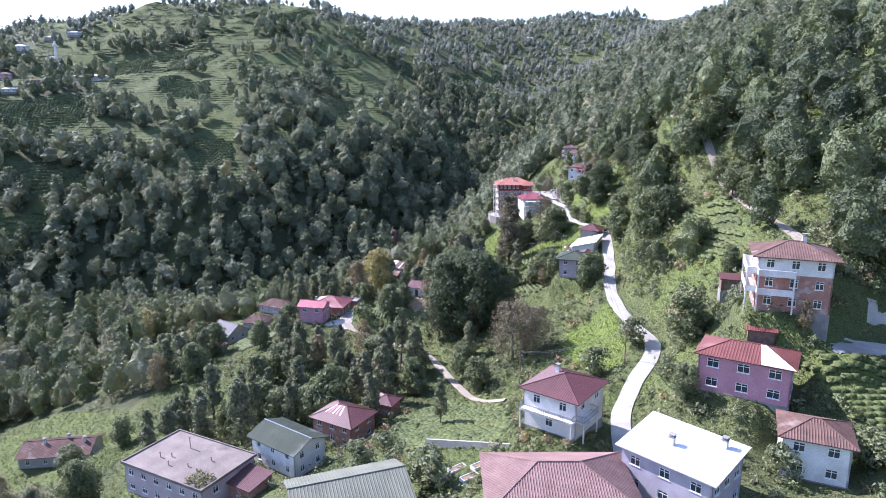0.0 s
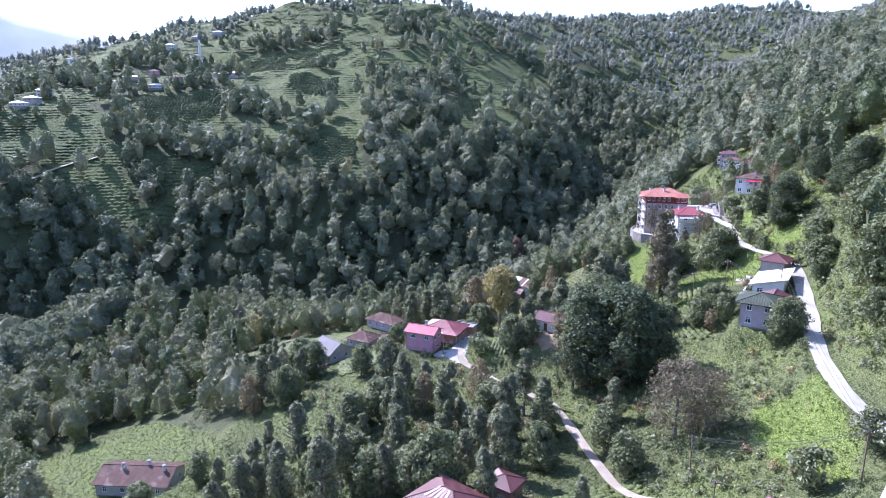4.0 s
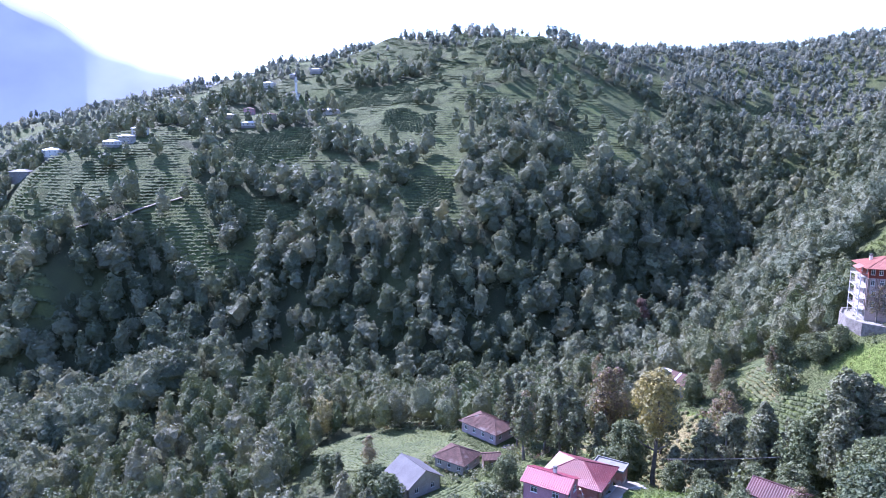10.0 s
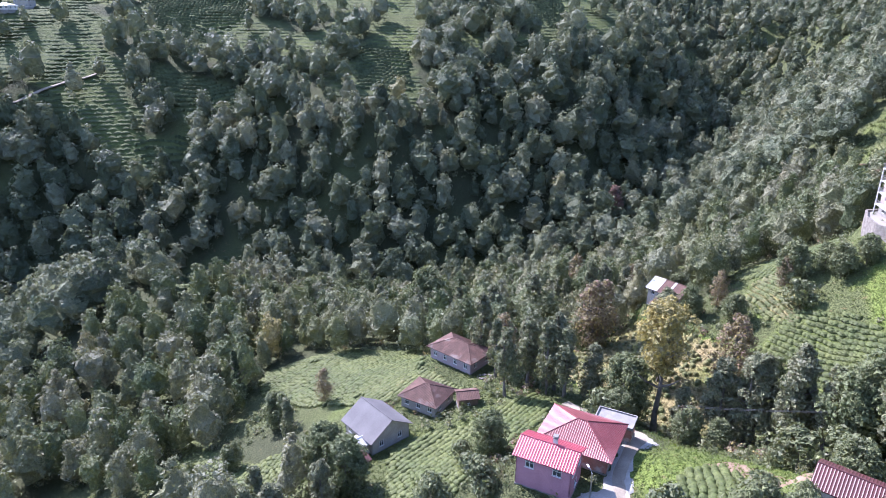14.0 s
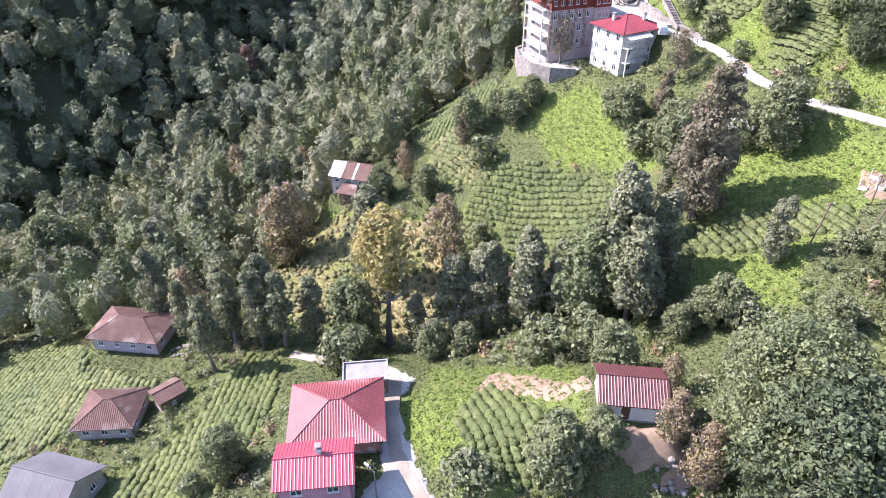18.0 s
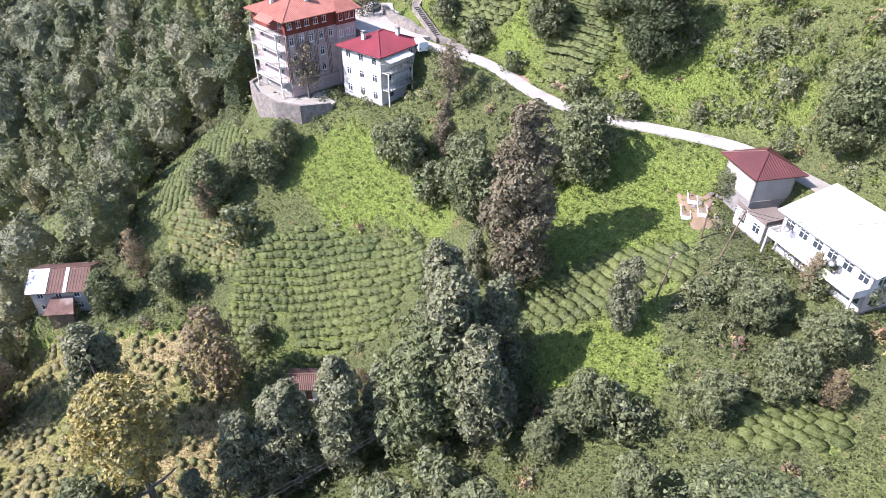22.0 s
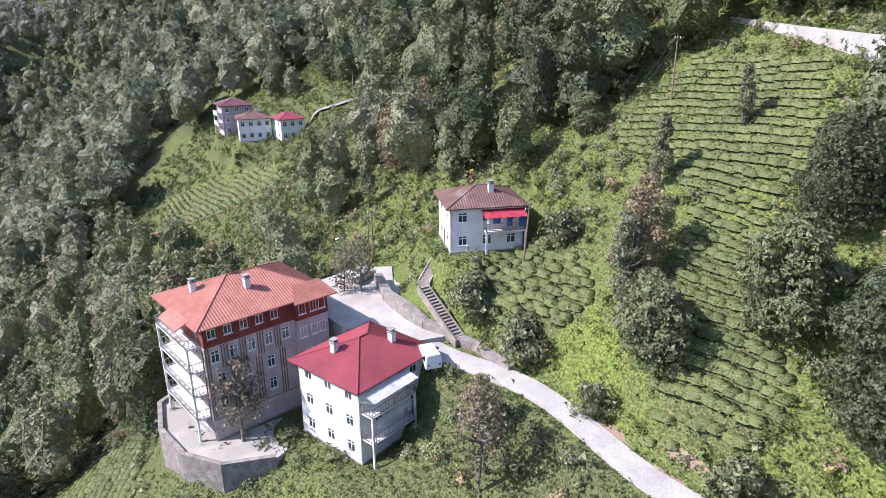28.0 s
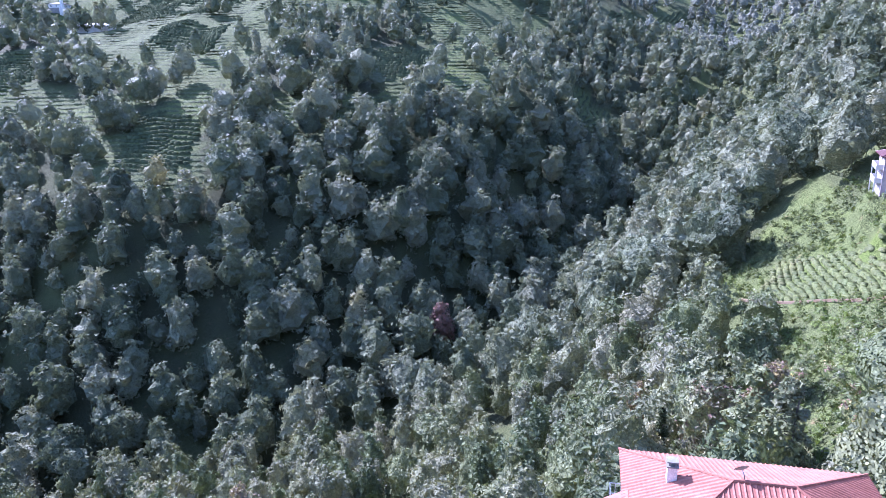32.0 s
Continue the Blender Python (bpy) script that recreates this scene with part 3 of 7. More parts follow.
def gable_walls(bm, L, W, z, rise_at, kind, pitch, over):
    """The wall triangles under a gable or a shed roof."""
    l, w = L / 2, W / 2
    if kind == "gable":
        for x in (-l, l):
            for k in (0, 0.2 if x < 0 else -0.2):
                bm.faces.new([bm.verts.new(p) for p in ((x + k, -w, z), (x + k, w, z), (x + k, 0, z + w * pitch))])
    elif kind == "shed":
        for x in (-l, l):
            bm.faces.new([bm.verts.new(p) for p in ((x, -w, z), (x, w, z), (x, w, z + 2 * w * pitch))])
        quad(bm, (-l, w, z), (l, w, z), (l, w, z + 2 * w * pitch), (-l, w, z + 2 * w * pitch))


def house(name, label, x, y, z, turn, L, W, storeys, sh, walls, roof, wins, win=(1.0, 1.25), frames=FRAME_WHITE, doors=(), chimneys=(), balconies=(), foot=3.0, rail=None, ridge_mat=None, rib=0.5, rib_high=0.045, cat="house", skip=()):
    """A house at the middle of its plan: wins gives windows per storey on the sides f (-y), r (+x), b (+y), l (-x)."""
    h = thing(name, label, cat, pose(x, y, z, 0, 0, turn))
    kind, pitch, over, rmat = roof
    plan = {"f": ((-L / 2, -W / 2), (1, 0), L, 0), "r": ((L / 2, -W / 2), (0, 1), W, 90), "b": ((L / 2, W / 2), (-1, 0), L, 180), "l": ((-L / 2, W / 2), (0, -1), W, 270)}
    bm = bmesh.new()
    box(bm, -L / 2 - 0.08, -W / 2 - 0.08, -foot, L / 2 + 0.08, W / 2 + 0.08, 0.15)
    part("foundation", bm, GREY_WALL, h, "grey rendered base")
    spots = []
    for s in range(storeys):
        mat = walls[min(s, len(walls) - 1)] if isinstance(walls, (list, tuple)) else walls
        sides = []
        for key, (start, way, length, yaw) in plan.items():
            n = wins.get(key, 0)
            n = n[s] if isinstance(n, (list, tuple)) else n
            holes = []
            for i in range(n):
                u = length * (i + 0.5) / n
                if (key, s, i) in skip:
                    continue
                holes.append((u - win[0] / 2, u + win[0] / 2, sh * 0.32, sh * 0.32 + win[1]))
                spots.append((start[0] + way[0] * u, start[1] + way[1] * u, s * sh + sh * 0.32, yaw))
            for dk, ds, du in doors:
                if dk == key and ds == s:
                    holes = [q for q in holes if q[1] < du * length - 0.55 or q[0] > du * length + 0.55]
                    spots = [q for q in spots if not (q[3] == yaw and abs(q[2] - (s * sh + sh * 0.32)) < 0.01 and np.hypot(q[0] - start[0] - way[0] * du * length, q[1] - start[1] - way[1] * du * length) < 0.55 + win[0] / 2)]
                    holes.append((du * length - 0.5, du * length + 0.5, 0.16 if s == 0 else 0.02, 2.12))
                    db = bmesh.new()
                    box(db, -0.48, 0.05, 0.02, 0.48, 0.11, 2.08)
                    for k in (0.3, 1.2):
                        box(db, -0.34, 0.035, k, 0.34, 0.05, k + 0.65)
                    dr = part("door", db, FRAME_BROWN, h, "dark panelled door")
                    dr.matrix_basis = pose(start[0] + way[0] * du * length, start[1] + way[1] * du * length, s * sh + (0.14 if s == 0 else 0), 0, 0, yaw)
                    hb = bmesh.new()
                    tube(hb, [(0.36, 0.03, 1.0), (0.36, -0.02, 1.0), (0.25, -0.02, 1.0)], [0.015] * 3, 5)
                    part("door_handle", hb, METAL, dr)
            sides.append((start, way, length, holes))
        bm = bmesh.new()
        wall_mesh(bm, sides, sh, s * sh)
        if s == storeys - 1:
            gable_walls(bm, L, W, storeys * sh, 0, kind, pitch, over)
        part("wall", bm, mat, h)
        bm = bmesh.new()
        box(bm, -L / 2 + 0.22, -W / 2 + 0.22, s * sh - 0.1, L / 2 - 0.22, W / 2 - 0.22, s * sh + 0.05)
        part("floor_slab", bm, GREY_WALL, h)
    for sx, sy, sz, yaw in spots:
        window(h, sx, sy, sz, yaw, win[0], win[1], frames)
    bm = bmesh.new()
    eave = storeys * sh - (over * pitch if kind in ("gable", "hip") else 0) + 0.1
    ribs = bmesh.new()
    roof_mesh(bm, ribs, L, W, eave, kind, pitch, over, rib=rib, rib_high=rib_high)
    bmesh.ops.remove_doubles(bm, verts=bm.verts, dist=0.002)
    rf = part("roof", bm, rmat, h)
    if kind == "flat":
        ribs.free()
        l, w = L / 2 + over, W / 2 + over
        for x0, y0, x1, y1 in ((-l, -w, l, -w + 0.2), (-l, w - 0.2, l, w), (-l, -w + 0.2, -l + 0.2, w - 0.2), (l - 0.2, -w + 0.2, l, w - 0.2)):
            bm = bmesh.new()
            box(bm, x0, y0, eave + 0.25, x1, y1, eave + 0.5)
            part("parapet", bm, rmat, rf)
    else:
        tagged(part("rib", ribs, rmat, rf), kind="stuff")
    if kind in ("gable", "hip"):
        l, w = L / 2 + over, W / 2 + over
        k = l if kind == "gable" else max(l - w, 0.01)
        top = eave + w * pitch
        bm = bmesh.new()
        tube(bm, [(-k, 0, top + 0.02), (k, 0, top + 0.02)], [0.11, 0.11], 6)
        if kind == "hip":
            for ex, ey in ((-1, -1), (1, -1), (1, 1), (-1, 1)):
                tube(bm, [(ex * l, ey * w, eave + 0.02), (ex * k, 0, top + 0.02)], [0.09, 0.09], 6)
        part("ridge_cap", bm, ridge_mat or rmat, rf)
    for cu, cv in chimneys:
        w = W / 2 + over
        zr = eave + (w - abs(cv)) * pitch if kind in ("gable", "hip") else eave
        if kind == "shed":
            zr = eave + (cv + w) * pitch
        if kind == "hip":
            zr = min(zr, eave + (L / 2 + over - abs(cu)) * pitch)
        bm = bmesh.new()
        box(bm, cu - 0.3, cv - 0.3, zr - 0.5, cu + 0.3, cv + 0.3, zr + 1.0)
        ch = part("chimney", bm, PLASTER, h, "white plastered chimney")
        bm = bmesh.new()
        box(bm, cu - 0.38, cv - 0.38, zr + 1.0, cu + 0.38, cv + 0.38, zr + 1.1)
        for a, b in ((-0.25, -0.25), (0.17, -0.25), (0.17, 0.17), (-0.25, 0.17)):
            box(bm, cu + a, cv + b, zr + 1.1, cu + a + 0.08, cv + b + 0.08, zr + 1.35)
        box(bm, cu - 0.36, cv - 0.36, zr + 1.35, cu + 0.36, cv + 0.36, zr + 1.42)
        part("chimney_cap", bm, GREY_WALL, ch)
    for key, s, u0, u1, deep in balconies:
        start, way, length, yaw = plan[key]
        a, b = u0 * length, u1 * length
        m = pose(start[0], start[1], s * sh, 0, 0, yaw)
        bm = bmesh.new()
        box(bm, a, -deep, -0.16, b, 0.0, 0.0)
        bal = part("balcony", bm, PLASTER, h, "concrete balcony slab")
        bal.matrix_basis = m
        bm = bmesh.new()
        for x0, y0, x1, y1 in ((a, -deep, b, -deep), (a, -deep, a, 0), (b, -deep, b, 0)):
            for zz in (0.12, 0.95):
                box(bm, min(x0, x1) - 0.03, min(y0, y1) - 0.03, zz, max(x0, x1) + 0.03, max(y0, y1) + 0.03, zz + 0.06)
            n = max(2, int(max(abs(x1 - x0), abs(y1 - y0)) / 0.35))
            for i in range(n + 1):
                px, py = x0 + (x1 - x0) * i / n, y0 + (y1 - y0) * i / n
                box(bm, px - 0.02, py - 0.02, 0, px + 0.02, py + 0.02, 1.0)
        if rail:
            bm.free()
            bm = bmesh.new()
            for x0, y0, x1, y1 in ((a, -deep, b, -deep + 0.14), (a, -deep + 0.14, a + 0.14, 0), (b - 0.14, -deep + 0.14, b, 0)):
                box(bm, x0, y0, 0.0, x1, y1, 0.85)
        part("railing", bm, rail or METAL, bal)
        for px in (a + 0.1, b - 0.1):
            bm = bmesh.new()
            box(bm, px - 0.1, -deep + 0.02, -sh + 0.02 if s > 0 else -foot, px + 0.1, -deep + 0.22, -0.17)
            part("post", bm, PLASTER, bal)
    return h


# pads begin
PLACES = {
    "timber_villa": (30.0, 279.3, 53.0, 2, 14.2, 10.8), "white_house": (36.7, 265.0, 53.6, 10, 10.4, 9.2), "hill_house": (57.6, 269.5, 69.2, -30, 9.0, 8.0),
    "far_red": (75.4, 387.0, 67.4, -12, 7.8, 8.0), "far_white": (74.4, 372.5, 67.6, -20, 8.0, 7.0), "far_blue": (80.3, 364.8, 67.9, -8, 6.2, 6.5),
    "terrace_house": (42.5, 187.6, 53.9, 247, 12.4, 6.4), "terrace_wing": (45.4, 197.2, 53.9, 247, 5.0, 6.0), "grey_house": (34.6, 167.4, 55.0, 70, 7.2, 6.6),
    "pink_lower": (-42.8, 196.0, 32.4, -12, 8.2, 5.6), "pink_main": (-38.8, 204.6, 32.8, -12, 10.5, 9.0),
    "grey_farm": (-78.3, 216.5, 18.4, -33, 9.0, 8.8), "brown_farm": (-72.0, 230.0, 18.2, -15, 8.5, 7.5), "islet_house": (-70.0, 251.0, 17.4, -25, 12.5, 8.0),
    "lone_house": (-20.5, 284.5, 23.2, -35, 9.0, 7.5), "red_shed": (-7.4, 188.6, 43.2, -25, 6.8, 5.4), "field_hut": (-0.2, 237.8, 23.0, -40, 4.4, 3.6),
    "maroon_house": (18.3, 91.6, 51.6, 52, 9.4, 8.8), "tan_house": (13.0, 66.6, 51.5, 0, 16.0, 11.0), "lilac_house": (28.2, 69.2, 53.6, -47, 11.4, 7.8),
    "olive_house": (-13.1, 75.0, 45.0, 20, 14.0, 9.0), "flat_block": (-46.0, 102.0, 33.2, -27, 19.0, 12.0), "olive_barn": (-29.6, 107.4, 35.2, -35, 11.5, 7.5),
    "red_farm": (-21.0, 118.6, 34.2, -30, 9.6, 7.8), "rose_house": (43.6, 86.4, 59.4, -32, 12.0, 7.4), "blue_white_house": (46.2, 72.8, 54.8, -25, 7.4, 6.6),
    "apartment": (54.0, 96.4, 69.1, -21, 10.2, 8.6), "tile_farm": (-102.5, 152.5, 9.2, 8, 17.0, 9.5),
}
for _x, _y, _z, _t, _l, _w in PLACES.values():
    PADS.append((_x, _y, _l / 2, _w / 2, _t, _z))
# pads end


def at(key):
    return PLACES[key]


def put(key, name, label, storeys, sh, walls, roof, wins, **more):
    x, y, z, t, L, W = PLACES[key]
    BUILT[key] = house(name, label, x, y, z, t, L, W, storeys, sh, walls, roof, wins, **more)
    return BUILT[key]


BUILT = {}


def build_houses():
    put("timber_villa", "apartment_house", "five-storey house with red boarded top floor and orange hipped tile roof", 5, 2.8, [GREY_WALL, STRIPED, STRIPED, STRIPED, RED_BOARD], ("hip", 0.42, 0.9, ORANGE_TILE),
        {"f": [0, 5, 5, 7, 8], "r": [0, 0, 0, 4, 5], "b": [0, 4, 4, 5, 6], "l": [2, 2, 2, 2, 3]}, win=(0.9, 1.4), frames=FRAME_WHITE, skip={("f", 1, 4), ("f", 1, 3), ("f", 2, 4), ("f", 2, 3), ("f", 3, 6), ("f", 3, 5), ("f", 4, 7), ("f", 4, 6), ("f", 4, 5)}, chimneys=((-0.5, -2.4), (-5.0, 1.5)), balconies=[("l", s, 0.1, 0.9, 1.5) for s in (1, 2, 3, 4)], rib=0.32, rib_high=0.06)
    put("white_house", "white_house", "three-storey white plastered house with crimson sheet roof and balconies", 3, 3.0, PLASTER, ("hip", 0.40, 0.75, RED_SHEET),
        {"f": [2, 2, 2], "l": 3, "r": [0, 0, 2], "b": 2}, win=(1.1, 1.3), chimneys=((2.2, -2.0), (-3.0, 1.2)), balconies=[("f", 1, 0.02, 0.62, 1.6), ("f", 2, 0.02, 0.62, 1.6)], rib=0.3)
    put("hill_house", "hill_house", "two-storey cream house with brown tiled roof above stone steps", 2, 2.9, PLASTER, ("hip", 0.36, 0.6, BROWN_TILE),
        {"f": 3, "l": 2, "r": 2, "b": 2}, win=(1.1, 1.2), chimneys=((1.0, -1.5),), balconies=[("f", 1, 0.45, 1.0, 1.4)], doors=[("l", 0, 0.5)], rib=0.32, rib_high=0.06)
    put("far_red", "village_house", "three-storey pinkish house with red roof and loggias", 3, 2.7, ROSE, ("hip", 0.36, 0.7, MAROON_SHEET), {"f": 3, "l": 3, "r": 2, "b": 2}, balconies=[("l", 1, 0.1, 0.9, 1.2), ("l", 2, 0.1, 0.9, 1.2)], foot=1.6, rail=PLASTER)
    put("far_white", "village_house", "two-storey white house with brown tiled hip roof", 2, 2.9, PLASTER, ("hip", 0.36, 0.5, BROWN_TILE), {"f": 4, "l": 2, "r": 2, "b": 2}, chimneys=((1, 0.5),), foot=1.6)
    put("far_blue", "village_house", "two-storey white house with red roof and blue windows", 2, 2.8, PLASTER, ("hip", 0.4, 0.5, RED_SHEET), {"f": 3, "l": 2, "r": 2, "b": 2}, foot=1.6)
    put("terrace_house", "terrace_house", "white house with wide white sheet roof and open balcony", 2, 2.65, PLASTER, ("shed", 0.27, 0.7, WHITE_SHEET), {"f": 6, "l": 2, "r": 2}, win=(1.3, 1.2), balconies=[("f", 1, 0.0, 1.0, 1.9)], rail=PLASTER, rib=0.9, rib_high=0.02)
    put("terrace_wing", "flat_wing", "low white wing with a flat roof terrace behind a parapet", 1, 2.65, PLASTER, ("flat", 0, 0.1, ROOF_SCREED), {"f": 2, "l": 2}, win=(1.2, 1.3))
    put("grey_house", "grey_house", "two-storey grey rendered house with dull green-grey roof", 2, 2.7, ROSE, ("hip", 0.34, 1.0, GREEN_SHEET), {"f": 2, "l": 2, "r": 2, "b": 2})
    put("pink_lower", "pink_house", "pink plastered house with faded red sheet gable roof", 2, 2.7, PINK, ("gable", 0.42, 0.5, PALE_RED), {"f": [0, 2], "l": [0, 1], "r": [1, 2], "b": 0}, win=(1.3, 1.2), chimneys=((0.6, 0.5),), rib=0.4)
    put("pink_main", "crimson_roofed_house", "house with wide faded crimson hipped roof beside pink house", 1, 3.2, BRICKY, ("hip", 0.42, 0.9, FADED_MAROON), {"r": 2, "b": 2, "l": 2}, win=(1.1, 1.2), rib=0.35, doors=[("r", 0, 0.3)])
    put("grey_farm", "grey_farmhouse", "farmhouse with broad grey sheet gable roof", 1, 3.4, CREAM, ("gable", 0.62, 0.7, GREY_SHEET), {"f": 3, "r": 2, "l": 2}, chimneys=(), rib=1.6, rib_high=0.02)
    put("brown_farm", "old_farmhouse", "small farmhouse with weathered brown hipped tile roof", 1, 2.9, CREAM, ("hip", 0.5, 0.6, BROWN_TILE), {"f": 3, "r": 2, "l": 2}, rib=0.32, rib_high=0.06)
    put("islet_house", "long_farmhouse", "single-storey pale farmhouse with brown tiled hip roof", 1, 3.4, ROSE, ("hip", 0.42, 0.7, BROWN_TILE), {"f": 4, "r": 2, "l": 2}, rib=0.32, rib_high=0.06)
    put("lone_house", "tea_farmhouse", "old house with half white, half rusty patched roof among tea rows", 2, 2.5, CREAM, ("gable", 0.5, 0.6, BROWN_TILE), {"f": 3, "r": 2, "l": 2})
    put("red_shed", "field_barn", "open-fronted white barn under a dark red sheet roof", 1, 2.9, PLASTER, ("gable", 0.45, 0.5, MAROON_SHEET), {"l": 1, "r": 1}, doors=[("f", 0, 0.4)], rib=0.35, cat="barn")
    put("field_hut", "field_hut", "small whitewashed hut with brown tiled gable roof", 1, 2.9, PLASTER, ("gable", 0.5, 0.4, BROWN_TILE), {"l": 1}, win=(0.7, 0.7), doors=[("f", 0, 0.6)], rib=0.3, rib_high=0.06, cat="hut")
    put("maroon_house", "roadside_house", "two-storey white house with maroon hipped roof and ground-floor garage", 2, 3.2, PLASTER, ("hip", 0.36, 0.7, MAROON_SHEET), {"f": [1, 2], "l": [1, 2], "r": 2, "b": 2}, win=(1.2, 1.3), balconies=[("l", 1, 0.0, 1.0, 1.4), ("f", 1, 0.0, 0.5, 1.4)], chimneys=((0.8, 1.6),), rib=0.35)
    put("tan_house", "broad_house", "broad house with pinkish tiled hip roof", 2, 2.9, CREAM, ("hip", 0.40, 0.9, PINK_TILE), {"f": 4, "l": 2, "r": 3, "b": 4}, rib=0.32, rib_high=0.06)
    put("lilac_house", "lilac_house", "lilac plastered house with white sheet roof and metal flues", 2, 2.9, LILAC, ("shed", 0.14, 0.6, WHITE_SHEET), {"f": 3, "l": 2, "r": 3, "b": 2}, win=(1.3, 1.2), chimneys=((4.0, 2.6), (-1.0, -0.5)))
    put("olive_house", "green_roofed_house", "house with olive green sheet gable roof", 2, 2.8, CREAM, ("gable", 0.36, 0.9, PALE_GREEN_SHEET), {"f": 4, "l": 2, "r": 2, "b": 3}, rib=0.45)
    put("flat_block", "flat_roofed_building", "weathered building with cracked flat concrete roof", 2, 2.7, ROSE, ("flat", 0, 0.4, ROOF_SCREED), {"f": 6, "l": 4, "r": 2, "b": 4}, win=(1.2, 1.2))
    put("olive_barn", "green_roofed_farmhouse", "white farmhouse with dark green sheet gable roof", 2, 2.6, PLASTER, ("gable", 0.36, 0.7, GREEN_SHEET), {"f": 3, "l": 2, "r": 2, "b": 2}, rib=0.45, ridge_mat=METAL)
    put("red_farm", "red_roofed_farmhouse", "brown farmhouse with streaked red hipped roof", 2, 2.5, BRICKY, ("hip", 0.42, 0.7, MAROON_SHEET), {"f": 3, "l": 2, "r": 2, "b": 2}, rib=0.35)
    put("rose_house", "pink_house", "two-storey pink house with red and white sheet roof", 2, 2.9, PINK, ("hip", 0.34, 0.6, RUST_SHEET), {"f": 3, "l": 2, "r": 2, "b": 3}, win=(1.6, 1.3), rib=0.4)
    put("blue_white_house", "pale_house", "pale blue-white two-storey house with brown hip roof", 2, 2.8, PLASTER, ("hip", 0.38, 0.6, BROWN_TILE), {"f": 2, "l": 2, "r": 2, "b": 2}, win=(1.3, 1.2), rib=0.32, rib_high=0.06)
    put("apartment", "apartment_house", "three-storey unfinished brick and white apartment house with balconies", 3, 2.9, [BRICKY, BRICKY, PLASTER], ("hip", 0.34, 0.9, BROWN_TILE), {"f": 3, "l": 2, "r": 3, "b": 3}, win=(1.1, 1.3), foot=5.0, balconies=[("l", s, 0.0, 1.0, 1.5) for s in (1, 2)] + [("f", s, 0.0, 0.5, 1.5) for s in (1, 2)], chimneys=((1.5, 0.8),), rib=0.35, rail=PLASTER)
    put("tile_farm", "old_farmhouse", "old farmhouse with patched reddish tiled roof", 1, 3.2, CREAM, ("gable", 0.4, 0.6, BROWN_TILE), {"f": 4, "r": 2, "l": 2}, chimneys=((2.0, 0.5), (-3.5, -0.8), (6.5, -1.0)), rib=0.32, rib_high=0.06)


def slab(name, label, mat, parent, corners, thick=0.06):
    """A sheet laid on a roof slope, by its corners in the house's own measures."""
    bm = bmesh.new()
    hi, lo = [bm.verts.new(p) for p in corners], [bm.verts.new((p[0], p[1], p[2] - thick)) for p in corners]
    bm.faces.new(hi)
    bm.faces.new(lo[::-1])
    for a in range(len(corners)):
        b = (a + 1) % len(corners)
        bm.faces.new((hi[a], lo[a], lo[b], hi[b]))
    return part(name, bm, mat, parent, label)


